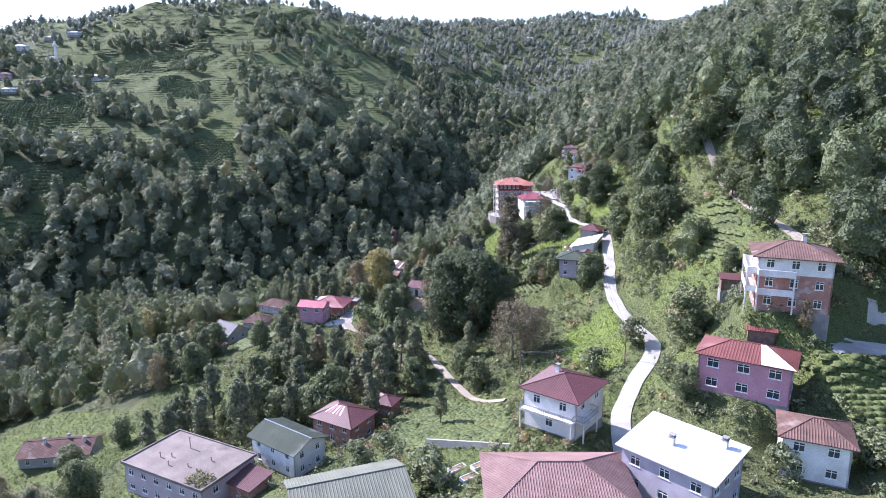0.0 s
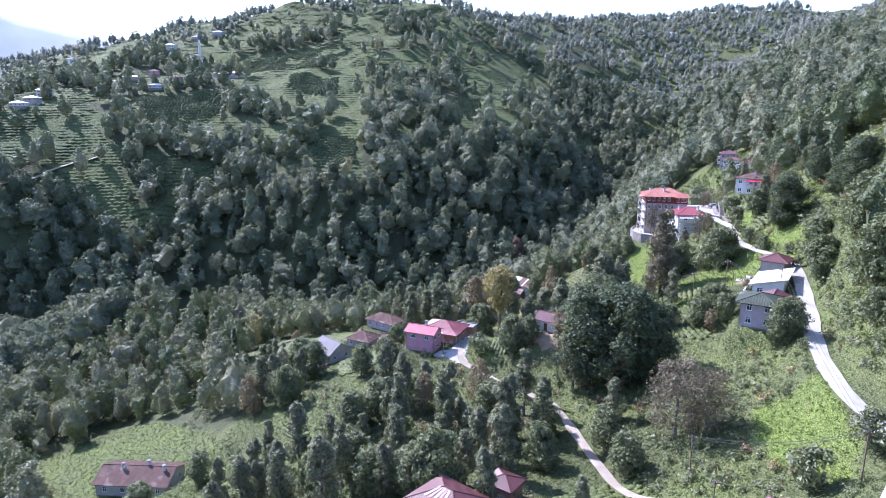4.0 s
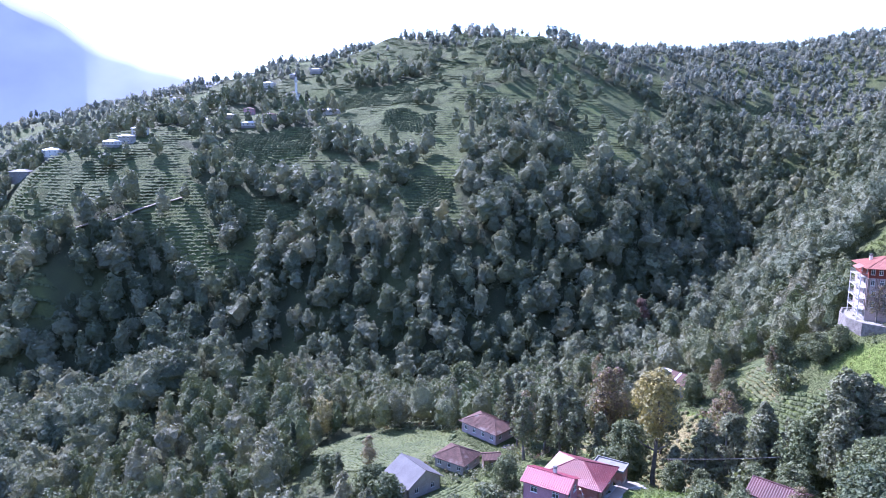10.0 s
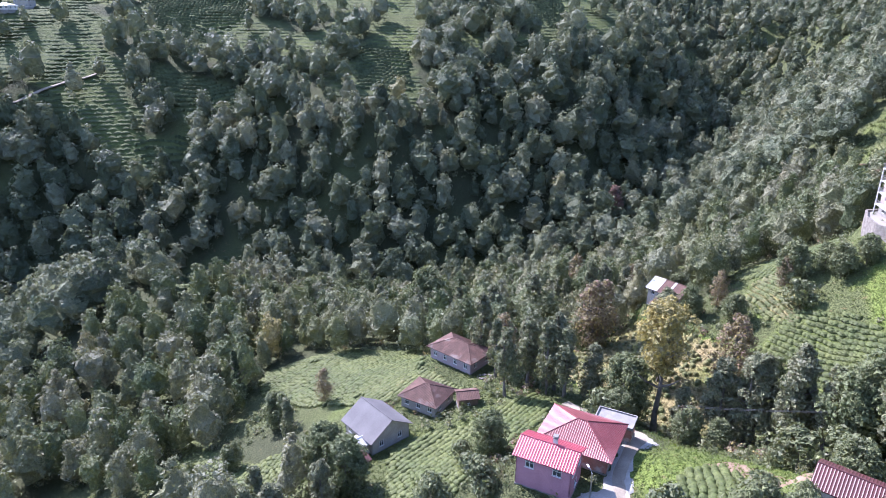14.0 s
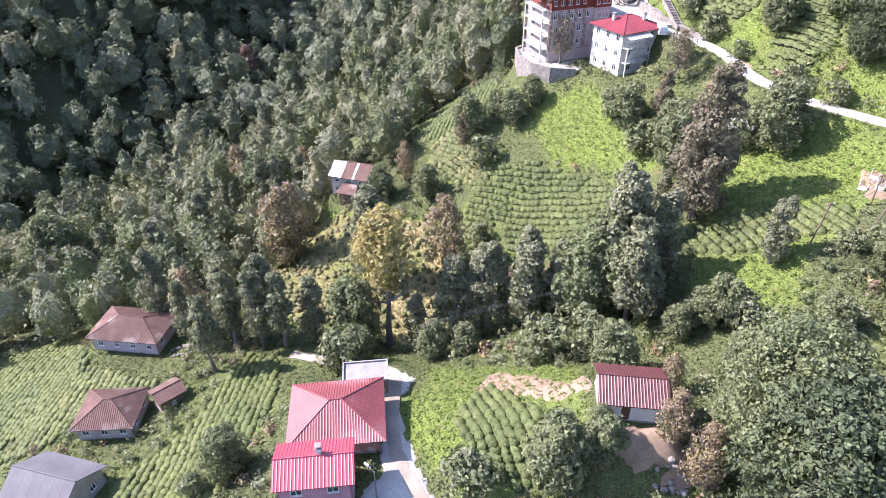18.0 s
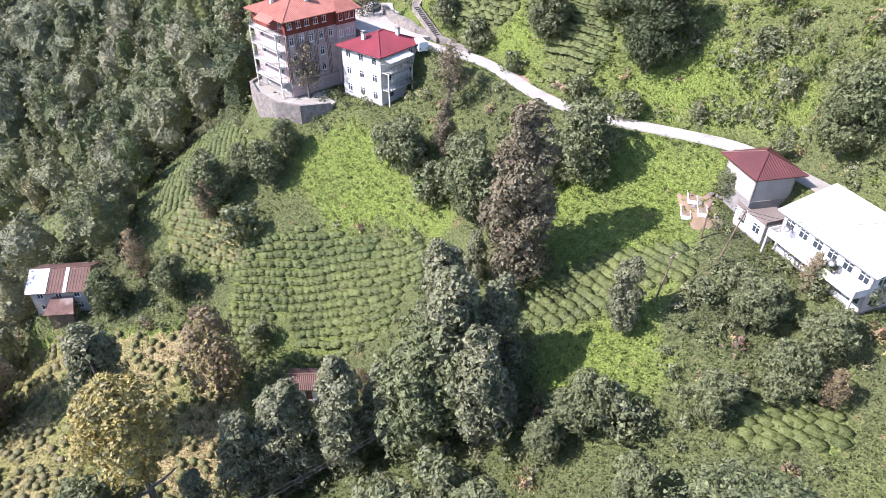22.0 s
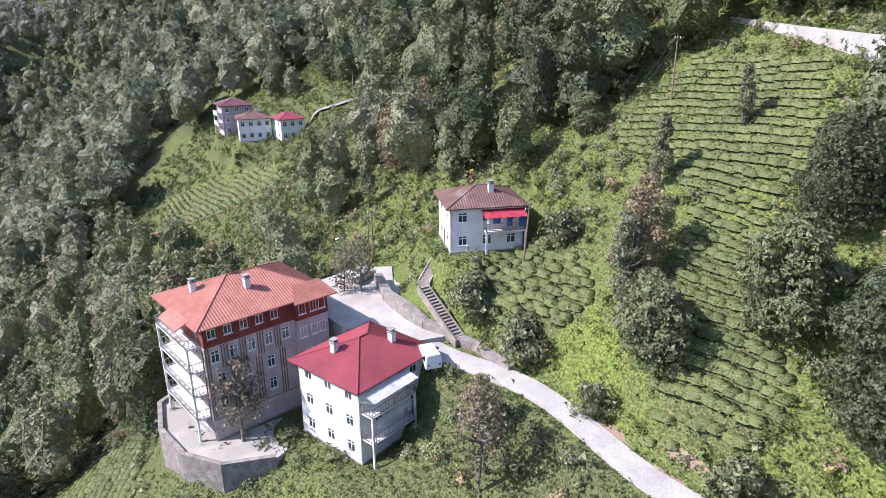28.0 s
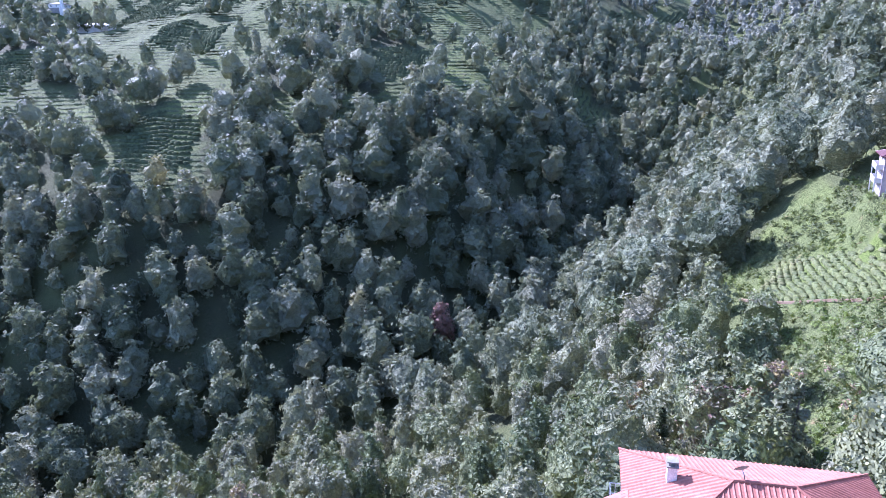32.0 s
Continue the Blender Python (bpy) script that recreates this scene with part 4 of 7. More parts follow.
def dress_houses(h):
    """The bays, sheets and panels that set single houses apart."""
    v = h["timber_villa"]
    L, W, top = 14.2, 10.8, 14.0
    # a bay that stands forward at the right of the front, with its own roof slope
    bm = bmesh.new()
    box(bm, 3.2, -W / 2 - 0.7, -3.0, L / 2 + 0.05, -W / 2 - 0.02, 11.2)
    part("bay", bm, STRIPED, v, "striped cream lower walls of the front bay")
    bm = bmesh.new()
    box(bm, 3.15, -W / 2 - 0.74, 11.2, L / 2 + 0.1, -W / 2 - 0.02, 13.75)
    part("bay_boarding", bm, RED_BOARD, v, "dark red boarding of the front bay")
    for k, z in ((3.9, 11.9), (5.3, 11.9), (6.4, 11.9), (3.9, 9.0), (5.3, 9.0), (6.4, 9.0), (4.4, 6.2), (6.1, 6.2)):
        window(v, k, -W / 2 - 0.78 if z > 11 else -W / 2 - 0.74, z, 0, 0.85, 1.35, FRAME_WHITE)
    slab("bay_roof", "orange tiled slope over the front bay", ORANGE_TILE, v, [(2.6, -W / 2 - 1.5, 13.55), (L / 2 + 1.0, -W / 2 - 1.5, 13.55), (L / 2 + 0.2, -W / 2 + 1.0, 14.82), (3.8, -W / 2 + 1.0, 14.82)], 0.14)
    slab("side_roof", "lower tiled roof over the side bay", ORANGE_TILE, v, [(-L / 2 - 2.0, -3.4, 13.2), (-L / 2 - 0.5, -3.6, 13.95), (-L / 2 - 0.5, 1.4, 13.95), (-L / 2 - 2.0, 1.2, 13.2)], 0.14)
    bm = bmesh.new()
    box(bm, -L / 2 - 0.06, -W / 2 - 0.05, 0.2, 3.15, -W / 2 - 0.012, 2.6)
    part("plinth_panel", bm, STRIPED, v)
    for s in (1, 2, 3):  # upright battens between the windows
        n = 5 if s < 3 else 7
        for i in range(n + 1):
            x = -L / 2 + L * i / n
            if x < 3.0:
                for k in (-0.3, 0.0, 0.3):
                    bm = bmesh.new()
                    box(bm, x + k - 0.06, -W / 2 - 0.05, s * 2.8 + 0.1, x + k + 0.06, -W / 2 - 0.005, s * 2.8 + 2.75)
                    part("batten", bm, TIMBER, v)
    dish = part("satellite_dish", dish_mesh(), None, v, "grey satellite dish on the ridge")
    dish.matrix_basis = pose(-1.2, 0.4, 16.9, -50, 0, 20)
    w = h["white_house"]
    bm = bmesh.new()
    box(bm, 10.4 / 2 + 0.004, -9.2 / 2 + 0.1, 0.2, 10.4 / 2 + 0.03, 9.2 / 2 - 0.1, 5.9)
    part("brick_panel", bm, BRICKY, w, "unplastered brickwork of the lower side wall")
    r = h["rose_house"]
    e, wy, lx = 2 * 2.9 - 0.6 * 0.34 + 0.1, 7.4 / 2 + 0.6, 12.0 / 2 + 0.6
    slab("sheet", "weathered white sheets on the roof's end", WHITE_SHEET, r, [(2.2, -wy, e + 0.09), (lx, -wy, e + 0.09), (lx - wy, 0, e + wy * 0.34 + 0.09), (1.6, 0, e + wy * 0.34 + 0.09)])
    n = h["lone_house"]
    e, wy = 2 * 2.5 - 0.6 * 0.5 + 0.1, 7.5 / 2 + 0.6
    for x0, x1, mat, lab in ((-5.0, -1.6, WHITE_SHEET, "white sheets on half of the old roof"), (1.1, 1.7, WHITE_SHEET, "white strip down the old roof")):
        slab("sheet", lab, mat, n, [(x0, -wy, e + 0.1), (x1, -wy, e + 0.1), (x1, 0, e + wy * 0.5 + 0.1), (x0, 0, e + wy * 0.5 + 0.1)])
    bm = bmesh.new()
    box(bm, -1.4, -wy - 2.2, -3.0, 2.6, -7.5 / 2 - 0.02, 2.3)
    part("porch", bm, TIMBER, n, "dark timber porch")
    slab("porch_roof", "brown tiled porch roof", BROWN_TILE, n, [(-1.9, -wy - 2.7, 2.2), (3.1, -wy - 2.7, 2.2), (2.4, -wy + 0.4, 3.6), (-1.2, -wy + 0.4, 3.6)], 0.12)
    f = h["red_farm"]
    e, wy = 2 * 2.5 - 0.7 * 0.42 + 0.1, 7.8 / 2 + 0.7
    for k in range(5):
        x = -2.6 + 0.9 * k
        slab("sheet", "pale streak of bare metal on the roof", PALE_RED if k % 2 else WHITE_SHEET, f, [(x - 0.18, -wy * 0.55, e + wy * 0.45 * 0.42 + 0.08), (x + 0.18, -wy * 0.55, e + wy * 0.45 * 0.42 + 0.08), (x * 0.5 + 0.15, -0.3, e + (wy - 0.3) * 0.42 + 0.08), (x * 0.5 - 0.15, -0.3, e + (wy - 0.3) * 0.42 + 0.08)], 0.03)


def dish_mesh():
    bm = bmesh.new()
    rings = []
    for k in range(4):
        q = 0.45 * k / 3
        rings.append([bm.verts.new((q * math.cos(a) if k else 0.001 * math.cos(a), q * math.sin(a) if k else 0.001 * math.sin(a), q * q * 0.6)) for a in (2 * math.pi * i / 14 for i in range(14))])
    for a, b in zip(rings[:-1], rings[1:]):
        for i in range(14):
            bm.faces.new((a[i], a[(i + 1) % 14], b[(i + 1) % 14], b[i]))
    bmesh.ops.solidify(bm, geom=bm.faces[:], thickness=0.02)
    tube(bm, [(0, 0, 0), (0.0, 0, -0.35), (0, 0.3, -0.7)], [0.03] * 3, 5)
    me = bpy.data.meshes.new("satellite_dish")
    bm.to_mesh(me)
    bm.free()
    me.materials.append(METAL)
    return me


# ---- ground, roads and paved yards ----
def stretch(lo, hi, near_lo, near_hi, fine, grow):
    """Grid lines, fine between near_lo and near_hi and ever wider outwards."""
    v = list(np.arange(near_lo, near_hi, fine))
    for sign, end, start in ((1, hi, v[-1]), (-1, lo, v[0])):
        step, p, out = fine, start, []
        while (p < end) if sign > 0 else (p > end):
            step *= grow
            p += sign * step
            out.append(p)
        v = v + out if sign > 0 else out[::-1] + v
    return np.array(v)


def raw_mesh(name, verts, faces, mat, smooth=True, tint=None):
    """A mesh from arrays; faces all have the same number of corners."""
    me = bpy.data.meshes.new(name)
    me.vertices.add(len(verts))
    me.vertices.foreach_set("co", np.asarray(verts, np.float32).ravel())
    n, k = faces.shape
    me.loops.add(n * k)
    me.loops.foreach_set("vertex_index", faces.astype(np.int32).ravel())
    me.polygons.add(n)
    me.polygons.foreach_set("loop_start", np.arange(0, n * k, k, dtype=np.int32))
    me.update(calc_edges=True)
    me.polygons.foreach_set("use_smooth", np.full(n, smooth))
    if tint is not None:
        at_ = me.attributes.new("tint", "FLOAT", "POINT")
        at_.data.foreach_set("value", np.asarray(tint, np.float32))
    me.materials.append(mat)
    return me


def ground_cover(x, y):
    """0 litter, 0.35 weeds, 0.75 fresh grass, 1 dry grass."""
    c = 0.30 + 0.16 * ripple(x, y, 18, 61) + 0.1 * ripple(x, y, 6, 62)
    c = np.where((x > 44) & (y > 130) & (y < 300), c + 0.16, c)
    c = np.where(((y > 285) & (x < 45)) | (x < -95), c - 0.22, c)
    for k, poly in GRASS_PLOTS.items():
        ins = inside(x + 1.5 * ripple(x, y, 5, 63), y + 1.5 * ripple(x, y, 5, 64), poly)
        c = np.where(ins, (0.87 if k == "dry_slope" else 0.42 if k in ("terr_far", "field_sw") else 0.68) + 0.1 * ripple(x, y, 7, 65), c)
    for k, poly in TEA_PLOTS.items():
        c = np.where(inside(x, y, poly), 0.88 if k == "tea_brown" else 0.4 + 0.3 * ripple(x, y, 6, 66), c)
    for poly in FAR_PLOTS.values():
        c = np.where(inside(x, y, poly), 0.36 + 0.15 * ripple(x, y, 20, 67), c)
    c = np.where(far_open(x, y), 0.44 + 0.14 * ripple(x, y, 25, 68), c)
    return np.clip(c, 0, 1)


def build_ground():
    xs, ys = stretch(-4200, 4200, -135, 105, 1.8, 1.055), stretch(-2200, 4200, 40, 400, 1.8, 1.055)
    gx, gy = np.meshgrid(xs, ys)
    z = ground_z(gx, gy)
    v = np.stack([gx, gy, z], -1).reshape(-1, 3)
    i = np.arange(len(v)).reshape(len(ys), len(xs))
    f = np.stack([i[:-1, :-1], i[:-1, 1:], i[1:, 1:], i[1:, :-1]], -1).reshape(-1, 4)
    me = raw_mesh("ground", v, f, GROUND)
    at_ = me.attributes.new("cover", "FLOAT", "POINT")
    at_.data.foreach_set("value", ground_cover(v[:, 0], v[:, 1]).astype(np.float32))
    tagged(new("ground", me), "steep green hillsides and valley with grass, scrub and bare earth", "ground", kind="structure")


def build_backdrop():
    """The mountain beyond the valley mouth, some two kilometres off, its haze painted in."""
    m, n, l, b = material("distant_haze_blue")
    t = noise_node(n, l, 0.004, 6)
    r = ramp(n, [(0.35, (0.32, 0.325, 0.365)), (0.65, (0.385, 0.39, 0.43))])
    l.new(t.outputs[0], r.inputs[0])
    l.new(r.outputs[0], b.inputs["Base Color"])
    # faint glow in the same tint, standing in for sunlit haze
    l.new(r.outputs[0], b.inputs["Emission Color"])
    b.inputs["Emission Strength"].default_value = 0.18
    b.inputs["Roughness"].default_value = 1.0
    top = along(FAR_RIDGE, 30)
    top[:, 2] += 8 * ripple(top[:, 0], top[:, 1], 120, 40) + 4 * ripple(top[:, 0], top[:, 1], 45, 41)
    rows = [np.c_[top[:, 0] + 420 * k, top[:, 1] - 500 * k, top[:, 2] * (1 - k) - 120 * k + 18 * k * ripple(top[:, 0] * 1.0 + 900 * k, top[:, 1], 160, 42)] for k in np.linspace(0, 1, 14)]
    rows.insert(0, np.c_[top[:, 0] - 300, top[:, 1] + 400, top[:, 2] - 200])
    v = np.stack(rows, 1)
    i = np.arange(v.shape[0] * v.shape[1]).reshape(v.shape[:2])
    f = np.stack([i[:-1, :-1], i[1:, :-1], i[1:, 1:], i[:-1, 1:]], -1).reshape(-1, 4)
    tagged(new("backdrop", raw_mesh("backdrop", v.reshape(-1, 3), f, m)), "distant mountain with haze painted pale blue", "mountain", kind="structure")


def ribbon(name, label, line, half, mat):
    """A road slab with thickness that follows a line."""
    d = np.gradient(line[:, :2], axis=0)
    d /= np.linalg.norm(d, axis=1, keepdims=True)
    side = np.stack([-d[:, 1], d[:, 0]], 1)
    wob = 0.18 * ripple(line[:, 0], line[:, 1], 6, 9)
    rows = []
    for k, dz in ((-1, -0.5), (-1, 0.0), (-0.5, 0.05), (0.5, 0.05), (1, 0.0), (1, -0.5)):
        p = line[:, :2] + side * (k * (half + wob * abs(k)))[:, None]
        rows.append(np.c_[p, line[:, 2] + 0.06 + dz])
    v = np.stack(rows, 1)
    n, m = v.shape[:2]
    i = np.arange(n * m).reshape(n, m)
    f = np.stack([i[:-1, :-1], i[1:, :-1], i[1:, 1:], i[:-1, 1:]], -1).reshape(-1, 4)
    return tagged(new(name, raw_mesh(name, v.reshape(-1, 3), f, mat, False)), label, "road", kind="structure")


def build_roads():
    for key, label in (("main", "pale concrete village road winding up the slope"), ("upper", "pale concrete road across the upper slope"), ("yard", "concrete yard road beside the apartment house"), ("lane", "narrow concrete lane to the pink house")):
        ribbon("road" if key != "lane" else "lane", label, *ROADS[key], LANE_PAVING if key in ("lane", "upper") else CONCRETE)
    bm = bmesh.new()
    top = YARDS["villa_yard"]
    lo, hi = [bm.verts.new((x, y, 55)) for x, y in top], [bm.verts.new((x, y, 62.12)) for x, y in top]
    bm.faces.new(hi)
    for a in range(len(top)):
        b = (a + 1) % len(top)
        bm.faces.new((lo[a], lo[b], hi[b], hi[a]))
    me = bpy.data.meshes.new("paved_yard")
    bm.to_mesh(me)
    me.materials.append(CONCRETE)
    tagged(new("paved_yard", me), "pale concrete yard beside the five-storey house", "yard", kind="structure")


# ---- trees and plants ----


def leaf_sprays(centre, out, size, r, loose=0.35):
    """Small pointed leaf sprays: three corners each, facing roughly outwards."""
    n = len(centre)
    d = out / (np.linalg.norm(out, axis=1, keepdims=True) + 1e-9) + r.normal(0, loose, (n, 3))
    d /= np.linalg.norm(d, axis=1, keepdims=True) + 1e-9
    a = np.cross(d, r.normal(size=(n, 3)))
    a /= np.linalg.norm(a, axis=1, keepdims=True) + 1e-9
    b = np.cross(d, a)
    s = (size * r.uniform(0.6, 1.4, n))[:, None]
    v = np.stack([centre + a * s * 0.62, centre - a * s * 0.38 + b * s * 0.5, centre - a * s * 0.42 - b * s * 0.48 - d * s * 0.15], 1)
    return v.reshape(-1, 3)


def crown_points(n, h, radius, shape, r, lobes=16):
    """Places on the lobes of a crown from z = 0 to h, and their outward ways."""
    s = r.uniform(0.06, 0.97, lobes)
    if shape == "cone":
        prof = lambda q: (1 - q) ** 0.8 * (0.35 + 0.65 * np.clip(q * 9, 0, 1))
    elif shape == "spire":
        prof = lambda q: np.clip(1 - q, 0, 1) ** 0.5 * np.clip(0.5 + 3.2 * q, 0, 1)
    elif shape == "column":
        prof = lambda q: np.sin(np.pi * np.clip(q, 0, 1)) ** 0.4 * 0.9
    elif shape == "high":
        prof = lambda q: np.sin(np.pi * np.clip(q, 0, 1) ** 1.4) ** 0.8
    elif shape == "oval":
        prof = lambda q: np.sin(np.pi * np.clip(q, 0, 1) ** 0.75) ** 0.75
    else:
        prof = lambda q: np.sqrt(np.clip(1 - (2 * q - 0.9) ** 2 / 1.25, 0, 1))
    ang = r.uniform(0, 2 * np.pi, lobes)
    rad = radius * prof(s) * r.uniform(0.35, 0.8, lobes)
    c = np.stack([rad * np.cos(ang), rad * np.sin(ang), s * h], 1)
    size = (radius * (0.36 if lobes < 14 else 0.34 if lobes < 30 else 0.25 if lobes < 100 else 0.19) * (0.5 + prof(s)) * r.uniform(0.75, 1.25, lobes))[:, None]
    pick = r.integers(0, lobes, n)
    d = r.normal(size=(n, 3))
    d[:, 2] += 0.35
    d /= np.linalg.norm(d, axis=1, keepdims=True)
    p = c[pick] + d * size[pick] * r.uniform(0.75, 1.08, (n, 1)) * [1, 1, 0.85]
    out = d * 0.8 + np.stack([p[:, 0], p[:, 1], p[:, 2] - 0.35 * h], 1) / max(radius, h * 0.4) * 0.5
    return p, out, c, size


def sprays_index(n):
    return np.arange(3 * n).reshape(n, 3)


def trunk_mesh(name, h, top, radius, limbs, r):
    bm = bmesh.new()
    bend = r.normal(0, 0.025 * h, (4, 2))
    pts = [(bend[min(i, 3)][0] * i / 4 if i else 0, bend[min(i, 3)][1] * i / 4 if i else 0, -0.6 + (top + 0.6) * i / 5) for i in range(6)]
    tube(bm, pts, [radius * (1.25 if i == 0 else 1 - 0.16 * i) for i in range(6)], 7)
    for k in range(limbs):
        s = r.uniform(0.35, 0.92)
        i = min(4, int(s * 5))
        p = Vector(pts[i]).lerp(Vector(pts[i + 1]), s * 5 - i)
        a, reach = r.uniform(0, 2 * math.pi), r.uniform(0.16, 0.3) * h * (1.2 - s)
        q = p + Vector((math.cos(a) * reach, math.sin(a) * reach, reach * r.uniform(0.5, 1.0)))
        tube(bm, [p, p.lerp(q, 0.5) + Vector((0, 0, -0.08 * reach)), q], [radius * 0.4, radius * 0.28, radius * 0.1], 5)
    me = bpy.data.meshes.new(name)
    bm.to_mesh(me)
    bm.free()
    me.materials.append(BARK)
    return me


KINDS = {  # height, radius, shape, bare trunk share, tint, leaf sprays, spray size
    "alder": (13, 3.1, "spire", 0.1, 0.43, 4200, 0.47), "slim_alder": (14, 2.4, "spire", 0.16, 0.40, 3000, 0.46), "broadleaf": (11, 4.2, "round", 0.06, 0.27, 5200, 0.56),
    "dark_broadleaf": (15, 6.0, "round", 0.03, 0.08, 14000, 0.42), "walnut": (15, 6.0, "round", 0.03, 0.28, 24000, 0.28), "thin_tree": (11, 4.8, "round", 0.1, 0.97, 5600, 0.27), "chestnut": (9, 3.6, "round", 0.06, 0.33, 3600, 0.54), "brown_tree": (11, 3.0, "oval", 0.06, 0.77, 3600, 0.33),
    "tall_brown": (19, 4.4, "spire", 0.02, 0.99, 9000, 0.48), "yellow_tree": (25, 4.8, "high", 0.42, 0.61, 5000, 0.56), "cypress": (11, 1.5, "cone", 0.03, 0.06, 1700, 0.5), "shrub": (3.2, 2.0, "round", 0.0, 0.36, 900, 0.42),
    "red_tree": (15, 4.2, "round", 0.1, 0.88, 4200, 0.6), "bare_tree": (11, 3.2, "round", 0.2, 0.97, 900, 0.42),
}
TREE_LABEL = {"alder": "grey-green alder with a leafy oval crown", "slim_alder": "slim alder with a bare lower trunk", "broadleaf": "broad green deciduous tree on the slope", "dark_broadleaf": "large dense dark green tree", "walnut": "broad walnut tree with fresh green leaves", "thin_tree": "wide tree with thin grey-brown foliage",
              "chestnut": "low spreading green fruit tree", "brown_tree": "tree with thin brownish autumn foliage", "tall_brown": "very tall columnar tree with browning leaves", "yellow_tree": "tall tree with yellowing crown on a bare trunk",
              "cypress": "narrow dark evergreen tree", "shrub": "rounded leafy shrub on the bank", "red_tree": "tree with reddish autumn leaves among green woods", "bare_tree": "thin grey-brown tree, almost bare, beside the house"}
STOCK = {}


def tree_stock(kind, variant):
    key = (kind, variant)
    if key not in STOCK:
        h, rad, shape, bare, tint, n, size = KINDS[kind]
        r = np.random.default_rng(sum(map(ord, kind)) * 7 + variant)
        p, out, _, _ = crown_points(n, h * (1 - bare), rad, shape, r, (120 if rad > 4.5 and shape == "round" else 60) if h > 6 else 14)
        p[:, 2] += h * bare
        v = leaf_sprays(p, out, size, r, 0.42)
        t = np.repeat(np.clip(tint + r.normal(0, 0.035, n), 0, 1), 3)
        crown = raw_mesh("crown", v, sprays_index(n), LEAF, False, t)
        trunk = trunk_mesh("trunk", h, h * 0.86, 0.02 * h + 0.04, (22 if kind == "bare_tree" else 8) if h > 6 else 3, r)
        STOCK[key] = (trunk, crown)
    return STOCK[key]


TREES = {}


def tree(kind, x, y, scale=1.0, high=1.0, turn=None, z=None):
    r = hash01(x * 1.3, y * 2.1)
    v = int(r * 3)
    key = (kind, v)
    m = pose(x, y, float(ground_z(x, y)[0]) if z is None else z, 0, 0, r * 977 % 360 if turn is None else turn) @ Matrix.Diagonal((scale, scale, scale * high, 1))
    if key not in TREES:
        trunk, crown = tree_stock(kind, v)
        t = thing("tree" if kind != "shrub" else "shrub", TREE_LABEL[kind], "tree" if kind != "shrub" else "shrub", m, "trees on the slope")
        part("trunk", trunk, None, t)
        part("crown", crown, None, t)
        TREES[key] = t
        return t
    src = TREES[key]
    made = copy_thing(src, Matrix())
    made.matrix_basis = m
    return made


def ball(level):
    """Even directions on a sphere and the triangles between them."""
    bm = bmesh.new()
    bmesh.ops.create_icosphere(bm, subdivisions=level, radius=1.0)
    v, f = np.array([tuple(p.co) for p in bm.verts]), np.array([[p.index for p in q.verts] for q in bm.faces])
    bm.free()
    return v, f


def crown_skin(ways, lobes, sizes, radius):
    """How far a crown's knobbly outside lies from its middle, each way."""
    mid = np.array([0, 0, 0.5])
    reach = 0.62 / np.sqrt((ways[:, 0] ** 2 + ways[:, 1] ** 2) / radius ** 2 + ways[:, 2] ** 2 / 0.45 ** 2)
    for c, q in zip(lobes - mid, sizes[:, 0] * 1.04):
        b = ways @ c
        d = b * b - (c @ c - q * q)
        reach = np.maximum(reach, np.where(d > 0, b + np.sqrt(np.maximum(d, 0)), 0))
    return mid + ways * reach[:, None]


def woods(name, label, spots, per, spray, tints, r, tall=(8, 14), slim=(0.26, 0.4), mat=None, level=2):
    """Many trees too far to count, in one mesh: sprays of leaves round the knobbly heart of each crown."""
    shapes = ["oval", "round", "round", "oval", "spire", "round", "oval"]
    ways, cf = ball(level)
    stock = []
    for k in range(21):
        p, out, c, s = crown_points(per, 1.0, 0.34, shapes[k % 7], r, 36)
        stock.append((p, out, np.array([0, 0, 0.48]) + (crown_skin(ways, c, s, 0.30) - np.array([0, 0, 0.5])) * 0.8))
    V, T, CV, CT = [], [], [], []
    pick = r.integers(0, len(stock), len(spots))
    for i, (x, y, z) in enumerate(spots):
        p, out, skin = stock[pick[i]]
        h = r.uniform(*tall)
        wide = h * r.uniform(*slim) / 0.34
        a = r.uniform(0, 6.283)
        c, s = math.cos(a), math.sin(a)
        place = lambda q: np.stack([(q[:, 0] * c - q[:, 1] * s) * wide + x, (q[:, 0] * s + q[:, 1] * c) * wide + y, z + h * (0.04 + 0.97 * q[:, 2])], 1)
        o = np.stack([out[:, 0] * c - out[:, 1] * s, out[:, 0] * s + out[:, 1] * c, out[:, 2]], 1)
        V.append(leaf_sprays(place(p), o, spray * h / 11, r, 0.5))
        t = np.clip(r.choice(tints) + r.normal(0, 0.04), 0, 1)
        T.append(np.full(3 * per, t))
        CV.append(place(skin + r.normal(0, 0.012, skin.shape)))
        CT.append(np.full(len(skin), t))
    F = np.concatenate([sprays_index(len(spots) * per), (cf[None] + (np.arange(len(spots)) * len(ways))[:, None, None]).reshape(-1, 3) + 3 * per * len(spots)])
    me = raw_mesh(name, np.concatenate(V + CV), F, mat or LEAF_FAR, False, np.concatenate(T + CT))
    return tagged(new(name, me), label, "woods", kind="stuff")


